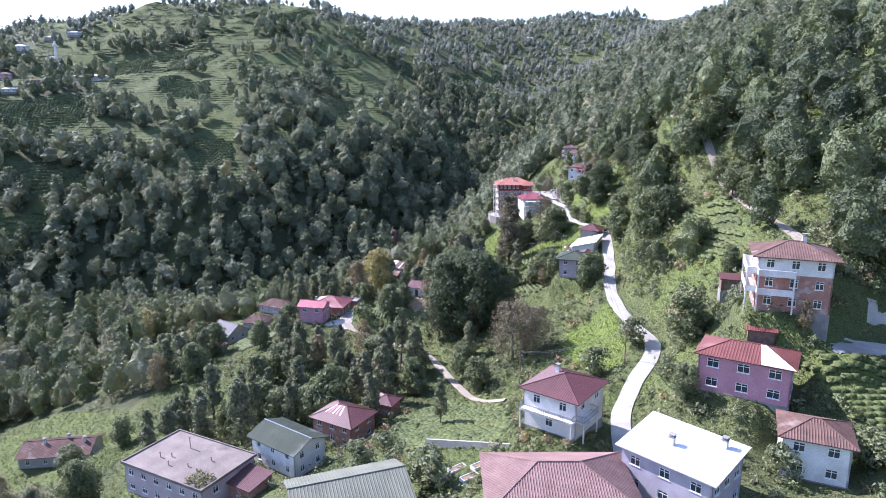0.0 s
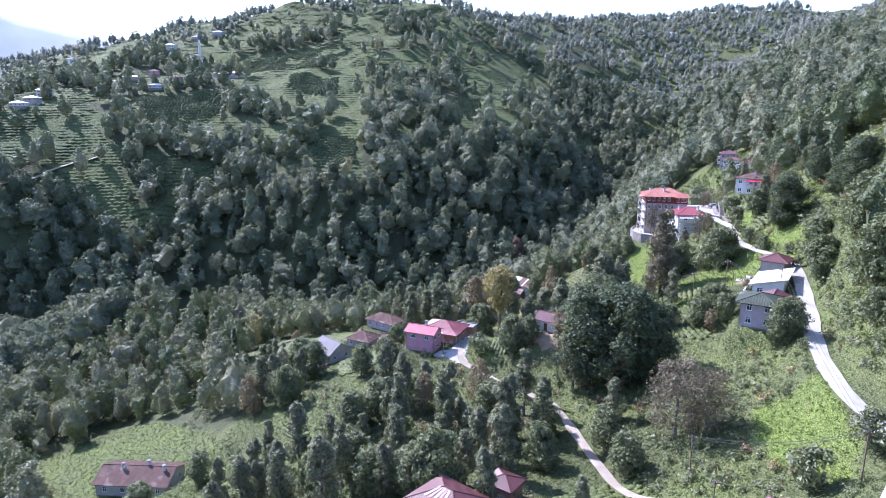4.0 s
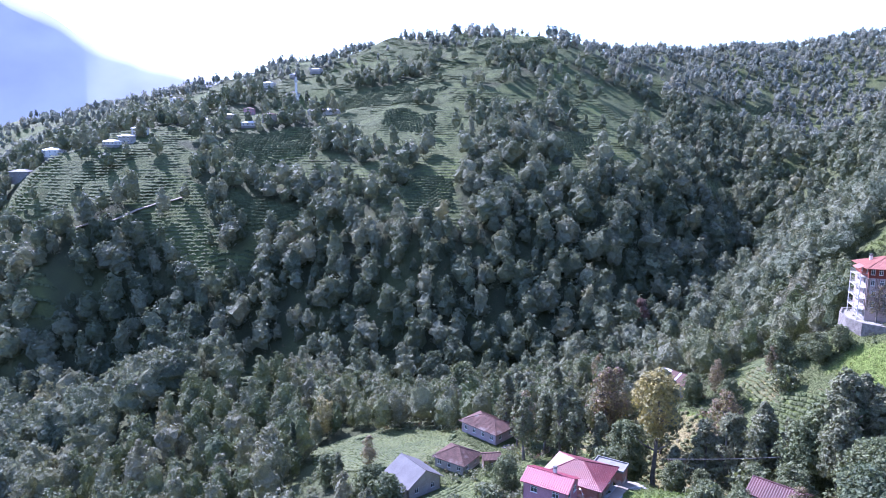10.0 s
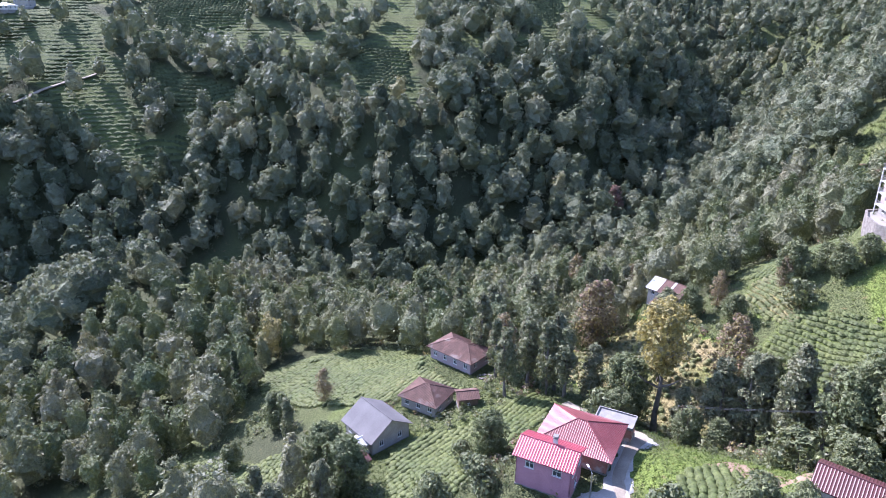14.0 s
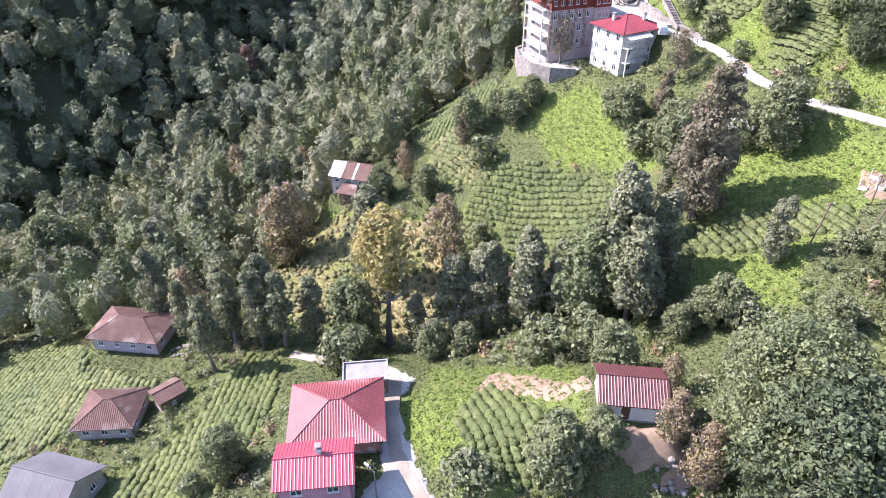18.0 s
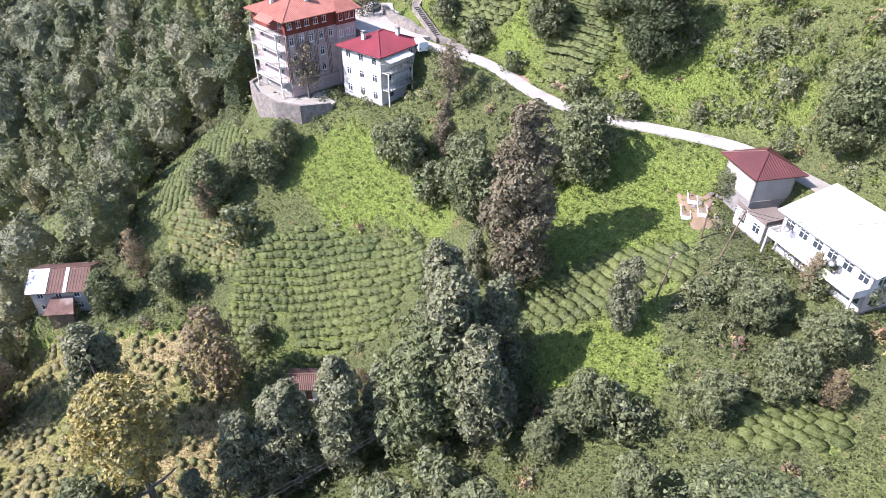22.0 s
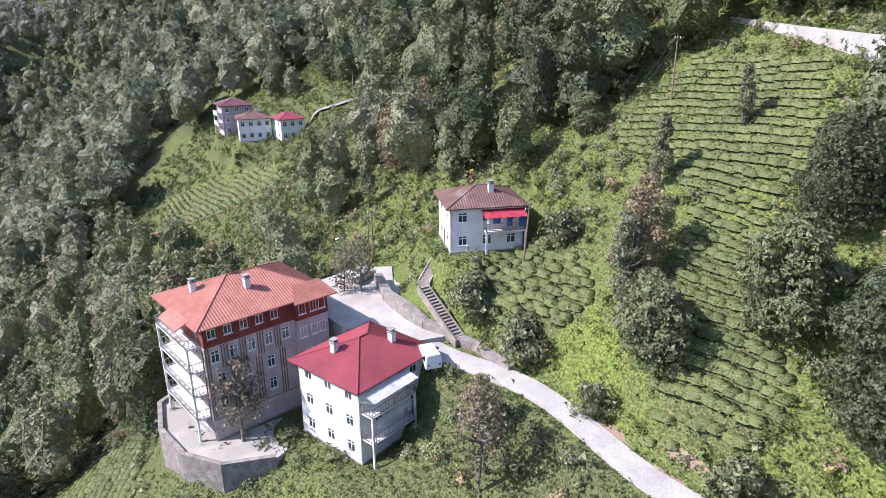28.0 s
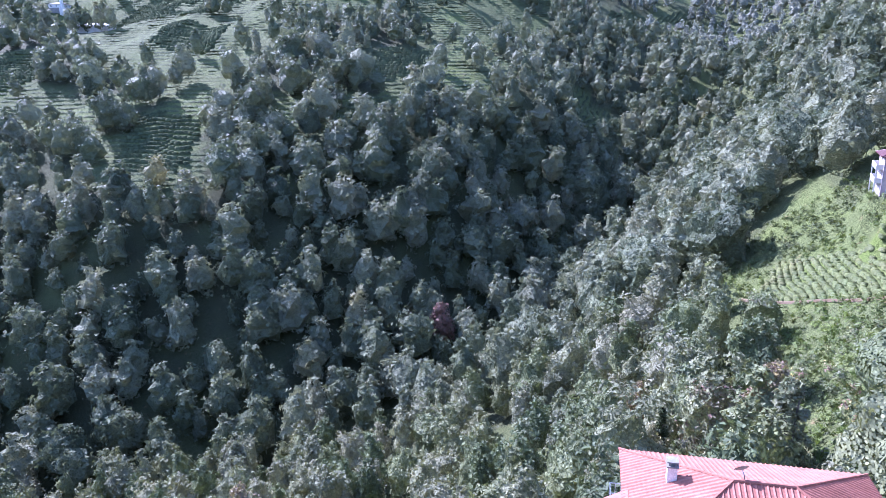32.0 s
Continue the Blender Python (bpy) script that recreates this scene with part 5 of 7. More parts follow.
YARDS = {  # paved or trodden ground where nothing grows
    "driveway": [(-38.4, 193.6), (-39.2, 191.8), (-35, 189.5), (-30.8, 186.6), (-28.6, 188.5), (-31.0, 194), (-30.3, 207.8), (-25.8, 211.9), (-26.8, 214.5), (-32, 214.5), (-32.6, 208), (-34, 201.6), (-35, 196.5)],
    "apartment_yard": [(58.8, 91.5), (68.5, 95), (82, 88), (66, 86.6), (56, 86.3)],
    "barn_yard": [(-12, 187), (-8, 184.5), (-1, 182), (-1, 178), (-7, 180), (-12, 183.5)],
    "villa_yard": [(38.6, 272.6), (43, 264), (48.5, 262), (49.5, 272), (56, 283), (52, 288), (44, 287), (39, 286)],
}


def clear_of(x, y, keep=2.5):
    """Where plants may stand: off the roads, yards and houses."""
    ok = np.ones(len(x), bool)
    for poly in YARDS.values():
        ok &= ~inside(x, y, poly)
    for line, half in ROADS.values():
        gap, _ = line_gap(x, y, line)
        ok &= gap > half + keep
    for px, py, hl, hw, turn, _ in PADS:
        c, s = np.cos(np.radians(turn)), np.sin(np.radians(turn))
        u, v = np.abs((x - px) * c + (y - py) * s) - hl, np.abs((y - py) * c - (x - px) * s) - hw
        ok &= np.hypot(np.maximum(u, 0), np.maximum(v, 0)) > keep
    return ok


def inside(x, y, poly):
    n, ok = len(poly), np.zeros(len(x), bool)
    for i in range(n):
        (x0, y0), (x1, y1) = poly[i], poly[(i + 1) % n]
        cross = ((y0 > y) != (y1 > y)) & (x < (x1 - x0) * (y - y0) / (y1 - y0 + 1e-12) + x0)
        ok ^= cross
    return ok


def scatter(x0, x1, y0, y1, gap, r):
    gx, gy = np.meshgrid(np.arange(x0, x1, gap), np.arange(y0, y1, gap))
    return (gx + r.uniform(-0.45, 0.45, gx.shape) * gap).ravel(), (gy + r.uniform(-0.45, 0.45, gy.shape) * gap).ravel()


# ---- open land: tea gardens and grass between the woods ----
TEA_PLOTS = {
    "tea_main": [(4, 264), (13, 257), (19, 243), (23, 232), (22, 229), (16, 234), (11, 232), (2, 240), (-5, 249), (-3, 257)],
    "tea_brown": [(-2, 280), (4, 281), (6, 267), (5, 260), (-1, 264), (-5, 274)],
    "tea_ridge": [(-22, 349), (-6, 333), (-4, 311), (-10, 303), (-20, 309), (-27, 310)],
    "tea_ridge2": [(-2, 302), (16, 308), (20, 295), (14, 276), (2, 280), (-4, 288)],
    "tea_right": [(20, 185), (25.3, 187), (31, 184), (33, 180.5), (26, 177)],
    "tea_grass": [(18, 218), (24, 214), (31, 209), (36, 203), (33, 199), (26, 204), (21, 207), (16, 216)],
    "tea_pink": [(-75, 214), (-61, 220), (-50, 236), (-45, 230), (-47, 217), (-55, 207), (-57, 196), (-67, 193)],
    "tea_isle": [(-131, 257), (-113, 267), (-84, 266), (-78, 247), (-65, 235), (-78, 233), (-83, 230), (-105, 234), (-122, 244)],
    "tea_left": [(-135, 228), (-106, 212), (-89, 218), (-84, 206), (-95, 201), (-105, 201), (-129, 218)],
    "tea_knoll": [(-25, 200), (-18, 203), (-14, 190), (-15, 186), (-20, 186), (-25, 192)],
    "tea_hill": [(59, 244), (66, 245), (74, 262), (87, 259), (83, 241), (71, 236), (66, 238), (61, 235), (55, 234), (51, 233), (50, 239), (55, 241)],
    "tea_mid": [(51, 266), (61, 262), (57, 252), (54, 249), (51, 253), (50, 259)],
    "tea_bank": [(48.6, 238.5), (55.3, 239.5), (56.5, 231), (52.9, 229), (50.2, 230.5)],
    "tea_apt": [(53, 88), (63, 85), (57, 75), (54, 78)],
    "tea_cut": [(56, 162), (64, 143), (59, 120), (54, 134)],
    "tea_spur": [(50, 380), (56, 392), (66, 376), (71, 354), (67, 344), (58, 361)],
    "tea_h1": [(-11, 124), (9, 135), (12, 107), (8, 89), (-7, 99)],
}
GRASS_PLOTS = {
    "grass_upper": [(18, 266), (29, 261), (30, 240), (28, 233), (24, 234), (15, 256), (13, 264)],
    "grass_right": [(12.5, 205.5), (17.4, 195.7), (22, 194.5), (26.7, 199.5), (36.5, 201), (49.5, 205), (48, 213), (44.4, 221), (35.6, 224), (28, 222), (22, 214)],
    "grass_bank": [(48.6, 225), (52.6, 212), (54.6, 205), (54.5, 198), (60, 206), (58.5, 216), (54, 223)],
    "grass_knoll": [(-33, 202), (-23, 215), (-15, 208), (-7, 201), (-13, 186), (-22, 186), (-28, 189)],
    "dry_slope": [(-51, 258), (-31, 286), (-14, 264), (-4, 255), (-8, 242), (-19, 224), (-41, 244)],
    "grass_road": [(51, 252), (54, 249), (52, 242), (48, 240), (48, 248)],
    "grass_r2": [(26, 144), (39, 143), (38, 127), (35, 121), (28, 129)],
    "field_sw": [(-184, 189), (-150, 212), (-134, 203), (-100, 178), (-76, 150), (-80, 132), (-108, 138)],
    "terr_far": [(50, 400), (71, 430), (70, 383), (74, 354), (68, 342), (51, 371)],
}
FAR_PLOTS = {
    "f1": [(-264, 597), (-280, 638), (-225, 626), (-210, 577)],
    "f2": [(-309, 436), (-318, 460), (-263, 459), (-252, 441), (-288, 430)],
    "f3": [(-289, 398), (-294, 408), (-270, 422), (-256, 409)],
    "f4": [(-361, 378), (-363, 390), (-343, 411), (-332, 397)],
    "f5": [(-426, 378), (-449, 399), (-403, 400), (-368, 376)],
    "f6": [(-117, 571), (-122, 622), (-92, 640), (-78, 576)],
    "f7": [(-17, 616), (-9, 720), (27, 676), (4, 618)],
    "f8": [(5, 827), (8, 886), (78, 949), (82, 917)],
    "f9": [(-183, 460), (-209, 512), (-169, 510), (-156, 471)],
    "f10": [(-341, 495), (-388, 540), (-322, 576), (-292, 533), (-310, 497)],
    "f11": [(-375, 334), (-396, 353), (-354, 348), (-344, 341)],
    "f12": [(-345, 658), (-339, 697), (-273, 721), (-239, 696), (-254, 645)],
    "f13": [(-253, 813), (-228, 844), (-179, 891), (-187, 816)],
    "f14": [(-238, 356), (-222, 371), (-208, 371), (-170, 306), (-190, 294)],
    "f15": [(-108, 531), (-100, 553), (-79, 548), (-83, 522)],
}
PLANTED = [("yellow_tree", [(-25.5, 231.5, 1.18)])]  # kind of tree, and for each one its x, y and size
PLANTED.append(("brown_tree", [(-10.1, 246.7, 1.68), (-37.6, 274.3, 1.8), (-48.0, 335.7, 1.61), (-98.9, 234.5, 0.86), (-42.8, 288.7, 1.37), (-10.3, 274.9, 0.91), (-29.9, 311.0, 1.09), (28.3, 180.7, 0.51), (37.3, 188.6, 0.49), (1.0, 191.6, 0.58), (3.4, 228.1, 0.45), (57.6, 246.0, 1.01), (3.0, 272.5, 0.77), (40.3, 250.8, 0.67), (53.3, 89.9, 0.45), (42.7, 184.3, 0.46), (-5.7, 182.8, 0.73), (-3.7, 179.3, 0.88), (-59.4, 249.4, 1.37), (-40.0, 271.6, 1.85), (38.5, 313.0, 1.35), (33.0, 328.5, 1.0), (26.5, 352.0, 0.95)]))
PLANTED.append(("alder", [(-5.7, 218.3, 1.51), (-9.6, 223.6, 1.41), (-1.4, 215.8, 1.18), (11.0, 210.3, 1.28), (-52.7, 244.0, 1.27), (-58.1, 290.7, 1.48), (-106.4, 291.6, 1.32), (-82.2, 278.6, 1.32), (-73.5, 269.7, 1.12), (-68.0, 281.1, 1.43), (-72.2, 369.3, 1.52), (-11.1, 223.6, 1.43), (-15.4, 225.9, 1.39), (-5.0, 220.9, 1.3), (5.9, 212.0, 1.74), (-0.8, 218.4, 0.87), (7.3, 204.9, 0.66), (19.9, 222.9, 0.72), (11.2, 220.0, 1.47), (10.0, 213.8, 1.1), (4.5, 206.5, 1.4), (-3.8, 220.8, 0.99), (55.1, 246.2, 0.77), (-67.2, 149.3, 0.59), (-24.1, 250.7, 1.75), (23.1, 202.0, 0.85), (-46.1, 240.0, 1.5), (-38.2, 236.5, 1.07), (-65.7, 254.8, 1.34)]))
PLANTED.append(("alder", [(-21.2, 228.8, 0.89)]))
PLANTED.append(("broadleaf", [(5.4, 212.7, 1.53), (-97.0, 312.3, 1.9), (4.5, 218.2, 0.76), (0.9, 212.9, 1.31), (-16.3, 273.8, 0.75), (54.2, 194.8, 0.95), (67.2, 232.4, 0.78), (57.2, 232.3, 0.94), (55.2, 119.9, 0.51), (51.9, 158.5, 1.18), (36.9, 159.7, 0.82), (55.6, 176.8, 1.14), (-31.6, 233.0, 1.27), (70.3, 171.1, 1.0), (66.4, 137.2, 0.77), (59.2, 176.8, 0.89), (51.3, 183.5, 0.96)]))
PLANTED.append(("slim_alder", [(-55.8, 233.6, 1.22), (-59.9, 244.0, 1.1), (-47.5, 236.1, 1.34), (-43.6, 233.8, 1.18), (-98.4, 216.7, 0.91), (66.8, 250.6, 0.62), (74.0, 245.8, 0.51), (-1.2, 112.3, 0.71), (-52.1, 240.7, 1.22)]))
PLANTED.append(("chestnut", [(-97.4, 284.8, 1.09), (-13.0, 184.8, 0.76), (-109.6, 211.8, 0.74), (-106.8, 226.5, 1.02), (-59.1, 189.5, 0.96), (-32.9, 222.8, 0.82), (-21.3, 219.7, 0.8), (-16.0, 218.1, 0.64), (4.6, 273.8, 1.15), (-7.8, 266.6, 0.85), (-18.8, 291.0, 0.77), (12.6, 267.1, 0.87), (38.1, 220.9, 1.32), (30.6, 191.2, 0.71), (26.7, 184.7, 0.81), (11.1, 199.3, 0.71), (7.7, 199.7, 0.62), (-3.5, 197.3, 0.94), (8.8, 189.2, 0.76), (12.9, 198.1, 0.86), (20.7, 188.7, 0.7), (32.1, 183.5, 0.74), (31.7, 190.5, 0.66), (51.7, 240.4, 0.92), (65.8, 223.6, 0.51), (27.2, 246.7, 1.06), (29.2, 235.1, 1.14), (10.4, 271.5, 0.76), (16.9, 267.4, 0.74)]))
PLANTED.append(("chestnut", [(41.1, 222.8, 0.85), (52.7, 241.8, 0.84), (49.4, 254.4, 0.49), (74.0, 266.5, 0.63), (61.5, 249.2, 0.57), (7.1, 136.4, 0.88), (27.6, 231.4, 1.19), (44.3, 111.5, 1.21), (34.7, 85.7, 0.59), (48.8, 143.3, 0.75), (-6.8, 138.7, 0.63), (-88.4, 134.0, 0.95), (-82.4, 146.5, 0.85), (-193.5, 212.8, 1.51), (38.6, 159.6, 0.84), (-17.6, 185.5, 1.08), (4.1, 146.7, 0.94), (-189.6, 202.9, 1.57), (41.0, 186.8, 0.52), (33.6, 191.0, 0.45), (39.0, 183.6, 0.5), (45.4, 203.2, 0.5), (65.2, 143.7, 0.87), (65.1, 169.9, 1.02), (66.1, 153.5, 0.67), (56.2, 155.0, 0.7), (56.5, 137.9, 0.62), (48.0, 149.4, 0.69)]))
PLANTED.append(("red_tree", [(-37.5, 448.5, 1.15)]))
PLANTED.append(("cypress", [(-127.8, 241.6, 1.48), (27.9, 321.3, 1.17), (-7.2, 166.0, 0.61)]))
PLANTED.append(("shrub", [(-26.1, 189.1, 1.84), (-58.7, 206.4, 1.14), (-53.6, 195.3, 1.9), (-35.8, 223.7, 1.9), (-7.8, 205.9, 1.9), (-3.3, 204.8, 1.9), (4.9, 264.6, 1.9), (35.6, 224.9, 1.9), (27.6, 246.6, 1.9), (14.3, 195.4, 1.64), (27.7, 250.9, 1.52), (26.7, 239.3, 1.78), (-1.5, 249.1, 1.24), (59.2, 257.8, 1.11), (50.6, 262.6, 0.99), (49.3, 254.2, 1.47), (26.2, 251.7, 1.54), (49.0, 222.1, 1.2), (49.1, 262.5, 1.33), (48.1, 243.9, 1.03), (59.0, 258.4, 0.99), (39.3, 126.0, 1.54), (38.1, 102.0, 1.14), (-15.6, 97.7, 1.32), (-11.2, 102.2, 1.04), (-2.6, 82.0, 1.71), (41.5, 70.9, 1.2), (52.7, 71.2, 1.39)]))
PLANTED.append(("shrub", [(31.1, 122.9, 1.59), (38.0, 187.8, 1.05), (33.0, 194.1, 1.14), (29.9, 196.2, 0.97)]))
PLANTED.append(("bare_tree", [(27.5, 274.4, 0.67), (33.3, 316.3, 1.34), (37.4, 247.8, 0.98), (25.3, 271.9, 0.91), (44.5, 281.5, 0.74), (46.1, 279.8, 0.71)]))
PLANTED.append(("dark_broadleaf", [(53.5, 222.7, 0.52), (54.4, 222.7, 0.92), (65.3, 232.6, 0.68), (55.1, 156.0, 0.66), (1.0, 171.0, 1.5), (8.5, 167.0, 1.5), (14.0, 167.0, 1.1)]))
PLANTED.append(("dark_broadleaf", [(63.0, 211.0, 0.72), (59.0, 190.5, 0.8), (62.5, 201.0, 0.6)]))
PLANTED.append(("shrub", [(58.6, 209.0, 1.0), (56.6, 204.2, 1.1), (60.4, 206.4, 0.8), (53.6, 213.6, 0.75), (47.0, 229.5, 1.3), (52.2, 200.6, 0.8)]))
PLANTED.append(("walnut", [(3.5, 177.6, 1.41)]))
PLANTED.append(("thin_tree", [(15.8, 143.0, 1.4), (20.5, 141.0, 1.05)]))
PLANTED.append(("tall_brown", [(22.3, 218.0, 1.37), (31.9, 242.7, 0.54)]))


# ---- yards, walls, steps and smaller things ----
def lift(x, y):
    return float(ground_z(x, y)[0])


def solid(name, label, category, outline, z0, z1, mat, kind=""):
    """An upright block over an outline."""
    bm = bmesh.new()
    lo, hi = [bm.verts.new((x, y, z0)) for x, y in outline], [bm.verts.new((x, y, z1)) for x, y in outline]
    bm.faces.new(hi)
    bm.faces.new(lo[::-1])
    for a in range(len(outline)):
        b = (a + 1) % len(outline)
        bm.faces.new((lo[a], lo[b], hi[b], hi[a]))
    bmesh.ops.recalc_face_normals(bm, faces=bm.faces)
    me = bpy.data.meshes.new(name)
    bm.to_mesh(me)
    bm.free()
    me.materials.append(mat)
    return tagged(new(name, me), label, category, kind=kind)


def patch(name, label, category, poly, mat, high=0.12, step=0.8):
    """A thin covering that follows the ground inside an outline."""
    p = np.array(poly, float)
    xs, ys = np.arange(p[:, 0].min(), p[:, 0].max() + step, step), np.arange(p[:, 1].min(), p[:, 1].max() + step, step)
    gx, gy = np.meshgrid(xs, ys)
    ins = inside(gx.ravel() + 0.7 * ripple(gx.ravel(), gy.ravel(), 2.2, 50), gy.ravel() + 0.7 * ripple(gx.ravel(), gy.ravel(), 2.2, 51), poly).reshape(gx.shape)
    v = np.stack([gx, gy, ground_z(gx, gy) + np.where(ins, high + 0.06 * ripple(gx, gy, 1.6, 52), -0.3)], -1).reshape(-1, 3)
    i = np.arange(len(v)).reshape(gx.shape)
    f = np.stack([i[:-1, :-1], i[:-1, 1:], i[1:, 1:], i[1:, :-1]], -1).reshape(-1, 4)
    use = ins.ravel()[f].any(1)
    return tagged(new(name, raw_mesh(name, v, f[use], mat)), label, category, kind="structure")


def wall_run(name, label, line, high, deep, mat, thick=0.35):
    """A free-standing or retaining wall along a line of x, y, top."""
    bm = bmesh.new()
    a = [Vector(p) for p in line]
    for i, (p, q) in enumerate(zip(a[:-1], a[1:])):
        d = (q - p).to_2d().normalized()
        n = Vector((-d.y, d.x)) * thick / 2
        e = d * 0.02 * i
        ring = [[bm.verts.new((c.x + s * n.x, c.y + s * n.y, c.z + k)) for s in (-1, 1) for k in (-deep, high)] for c in (p - Vector((e.x, e.y, 0)), q)]
        b, c = ring
        for f in ((b[0], b[1], c[1], c[0]), (b[2], c[2], c[3], b[3]), (b[1], b[3], c[3], c[1]), (b[0], c[0], c[2], b[2]), (b[0], b[2], b[3], b[1]), (c[0], c[1], c[3], c[2])):
            bm.faces.new(f)
    bmesh.ops.recalc_face_normals(bm, faces=bm.faces)
    me = bpy.data.meshes.new(name)
    bm.to_mesh(me)
    bm.free()
    me.materials.append(mat)
    return tagged(new(name, me), label, "wall", kind="structure")


def flight(name, label, start, end, wide, steps, mat):
    """A flight of steps from start up to end, each step a part."""
    s, e = Vector(start), Vector(end)
    d = (e - s).to_2d()
    turn = math.degrees(math.atan2(d.y, d.x))
    t = thing(name, label, "stairs", pose(*start, 0, 0, turn))
    run, rise = d.length / steps, (e.z - s.z) / steps
    for i in range(steps):
        bm = bmesh.new()
        box(bm, i * run, -wide / 2, i * rise - 0.5, (i + 1) * run + 0.04, wide / 2, (i + 1) * rise)
        part("step", bm, mat, t)
    for side in (-1, 1):
        bm = bmesh.new()
        y0 = side * (wide / 2 + 0.12)
        v = [bm.verts.new((x, y0 + k, z)) for k in (-0.1, 0.1) for x, z in ((0, -0.8), (d.length, e.z - s.z - 0.8), (d.length, e.z - s.z + 0.25), (0, 0.25))]
        for f in ((0, 1, 2, 3), (7, 6, 5, 4), (0, 4, 5, 1), (1, 5, 6, 2), (2, 6, 7, 3), (3, 7, 4, 0)):
            bm.faces.new([v[k] for k in f])
        part("stringer", bm, mat, t)
    return t


POLES = []


def utility_pole(x, y, high=8.0, lean=0.0, lamp=False, turn=0):
    t = thing("utility_pole", "weathered wooden power pole on the slope" if not lamp else "thin street lamp on a grey post", "pole", pose(x, y, lift(x, y), lean, 0, turn))
    bm = bmesh.new()
    tube(bm, [(0, 0, -0.8), (0, 0, high * 0.5), (0, 0, high)], [0.13, 0.11, 0.085], 7)
    part("pole", bm, METAL if lamp else TIMBER, t)
    if lamp:
        bm = bmesh.new()
        tube(bm, [(0, 0, high - 0.1), (0.5, 0, high + 0.25), (1.1, 0, high + 0.3)], [0.035] * 3, 5)
        part("lamp_arm", bm, METAL, t)
        bm = bmesh.new()
        box(bm, 0.95, -0.12, high + 0.2, 1.6, 0.12, high + 0.32)
        part("lamp_head", bm, FRAME_WHITE, t)
    else:
        bm = bmesh.new()
        box(bm, -0.7, -0.05, high - 0.45, 0.7, 0.05, high - 0.33)
        part("crossarm", bm, TIMBER, t)
        for k in (-0.6, 0.0, 0.6):
            bm = bmesh.new()
            tube(bm, [(k, 0, high - 0.33), (k, 0, high - 0.14)], [0.045, 0.03], 6)
            part("insulator", bm, FRAME_WHITE, t)
    POLES.append(Vector((x, y, lift(x, y) + high - 0.2)))
    return t


WIRE = surface("black_cable", (0.05, 0.05, 0.055), (0.03, 0.03, 0.035), 0.6, 2.0, 20.0)


def cable(p, q, sag=1.2, off=0.0):
    p, q = Vector(p), Vector(q)
    d = (q - p).to_2d().normalized()
    n = Vector((-d.y, d.x, 0)) * off
    pts = [p.lerp(q, k / 12) + n - Vector((0, 0, sag * 4 * (k / 12) * (1 - k / 12))) for k in range(13)]
    bm = bmesh.new()
    tube(bm, pts, [0.028] * 13, 4)
    me = bpy.data.meshes.new("cable")
    bm.to_mesh(me)
    bm.free()
    me.materials.append(WIRE)
    return tagged(new("cable", me), "thin black overhead cable between the poles", "cable", "overhead cables")


CAR_PAINT = {}


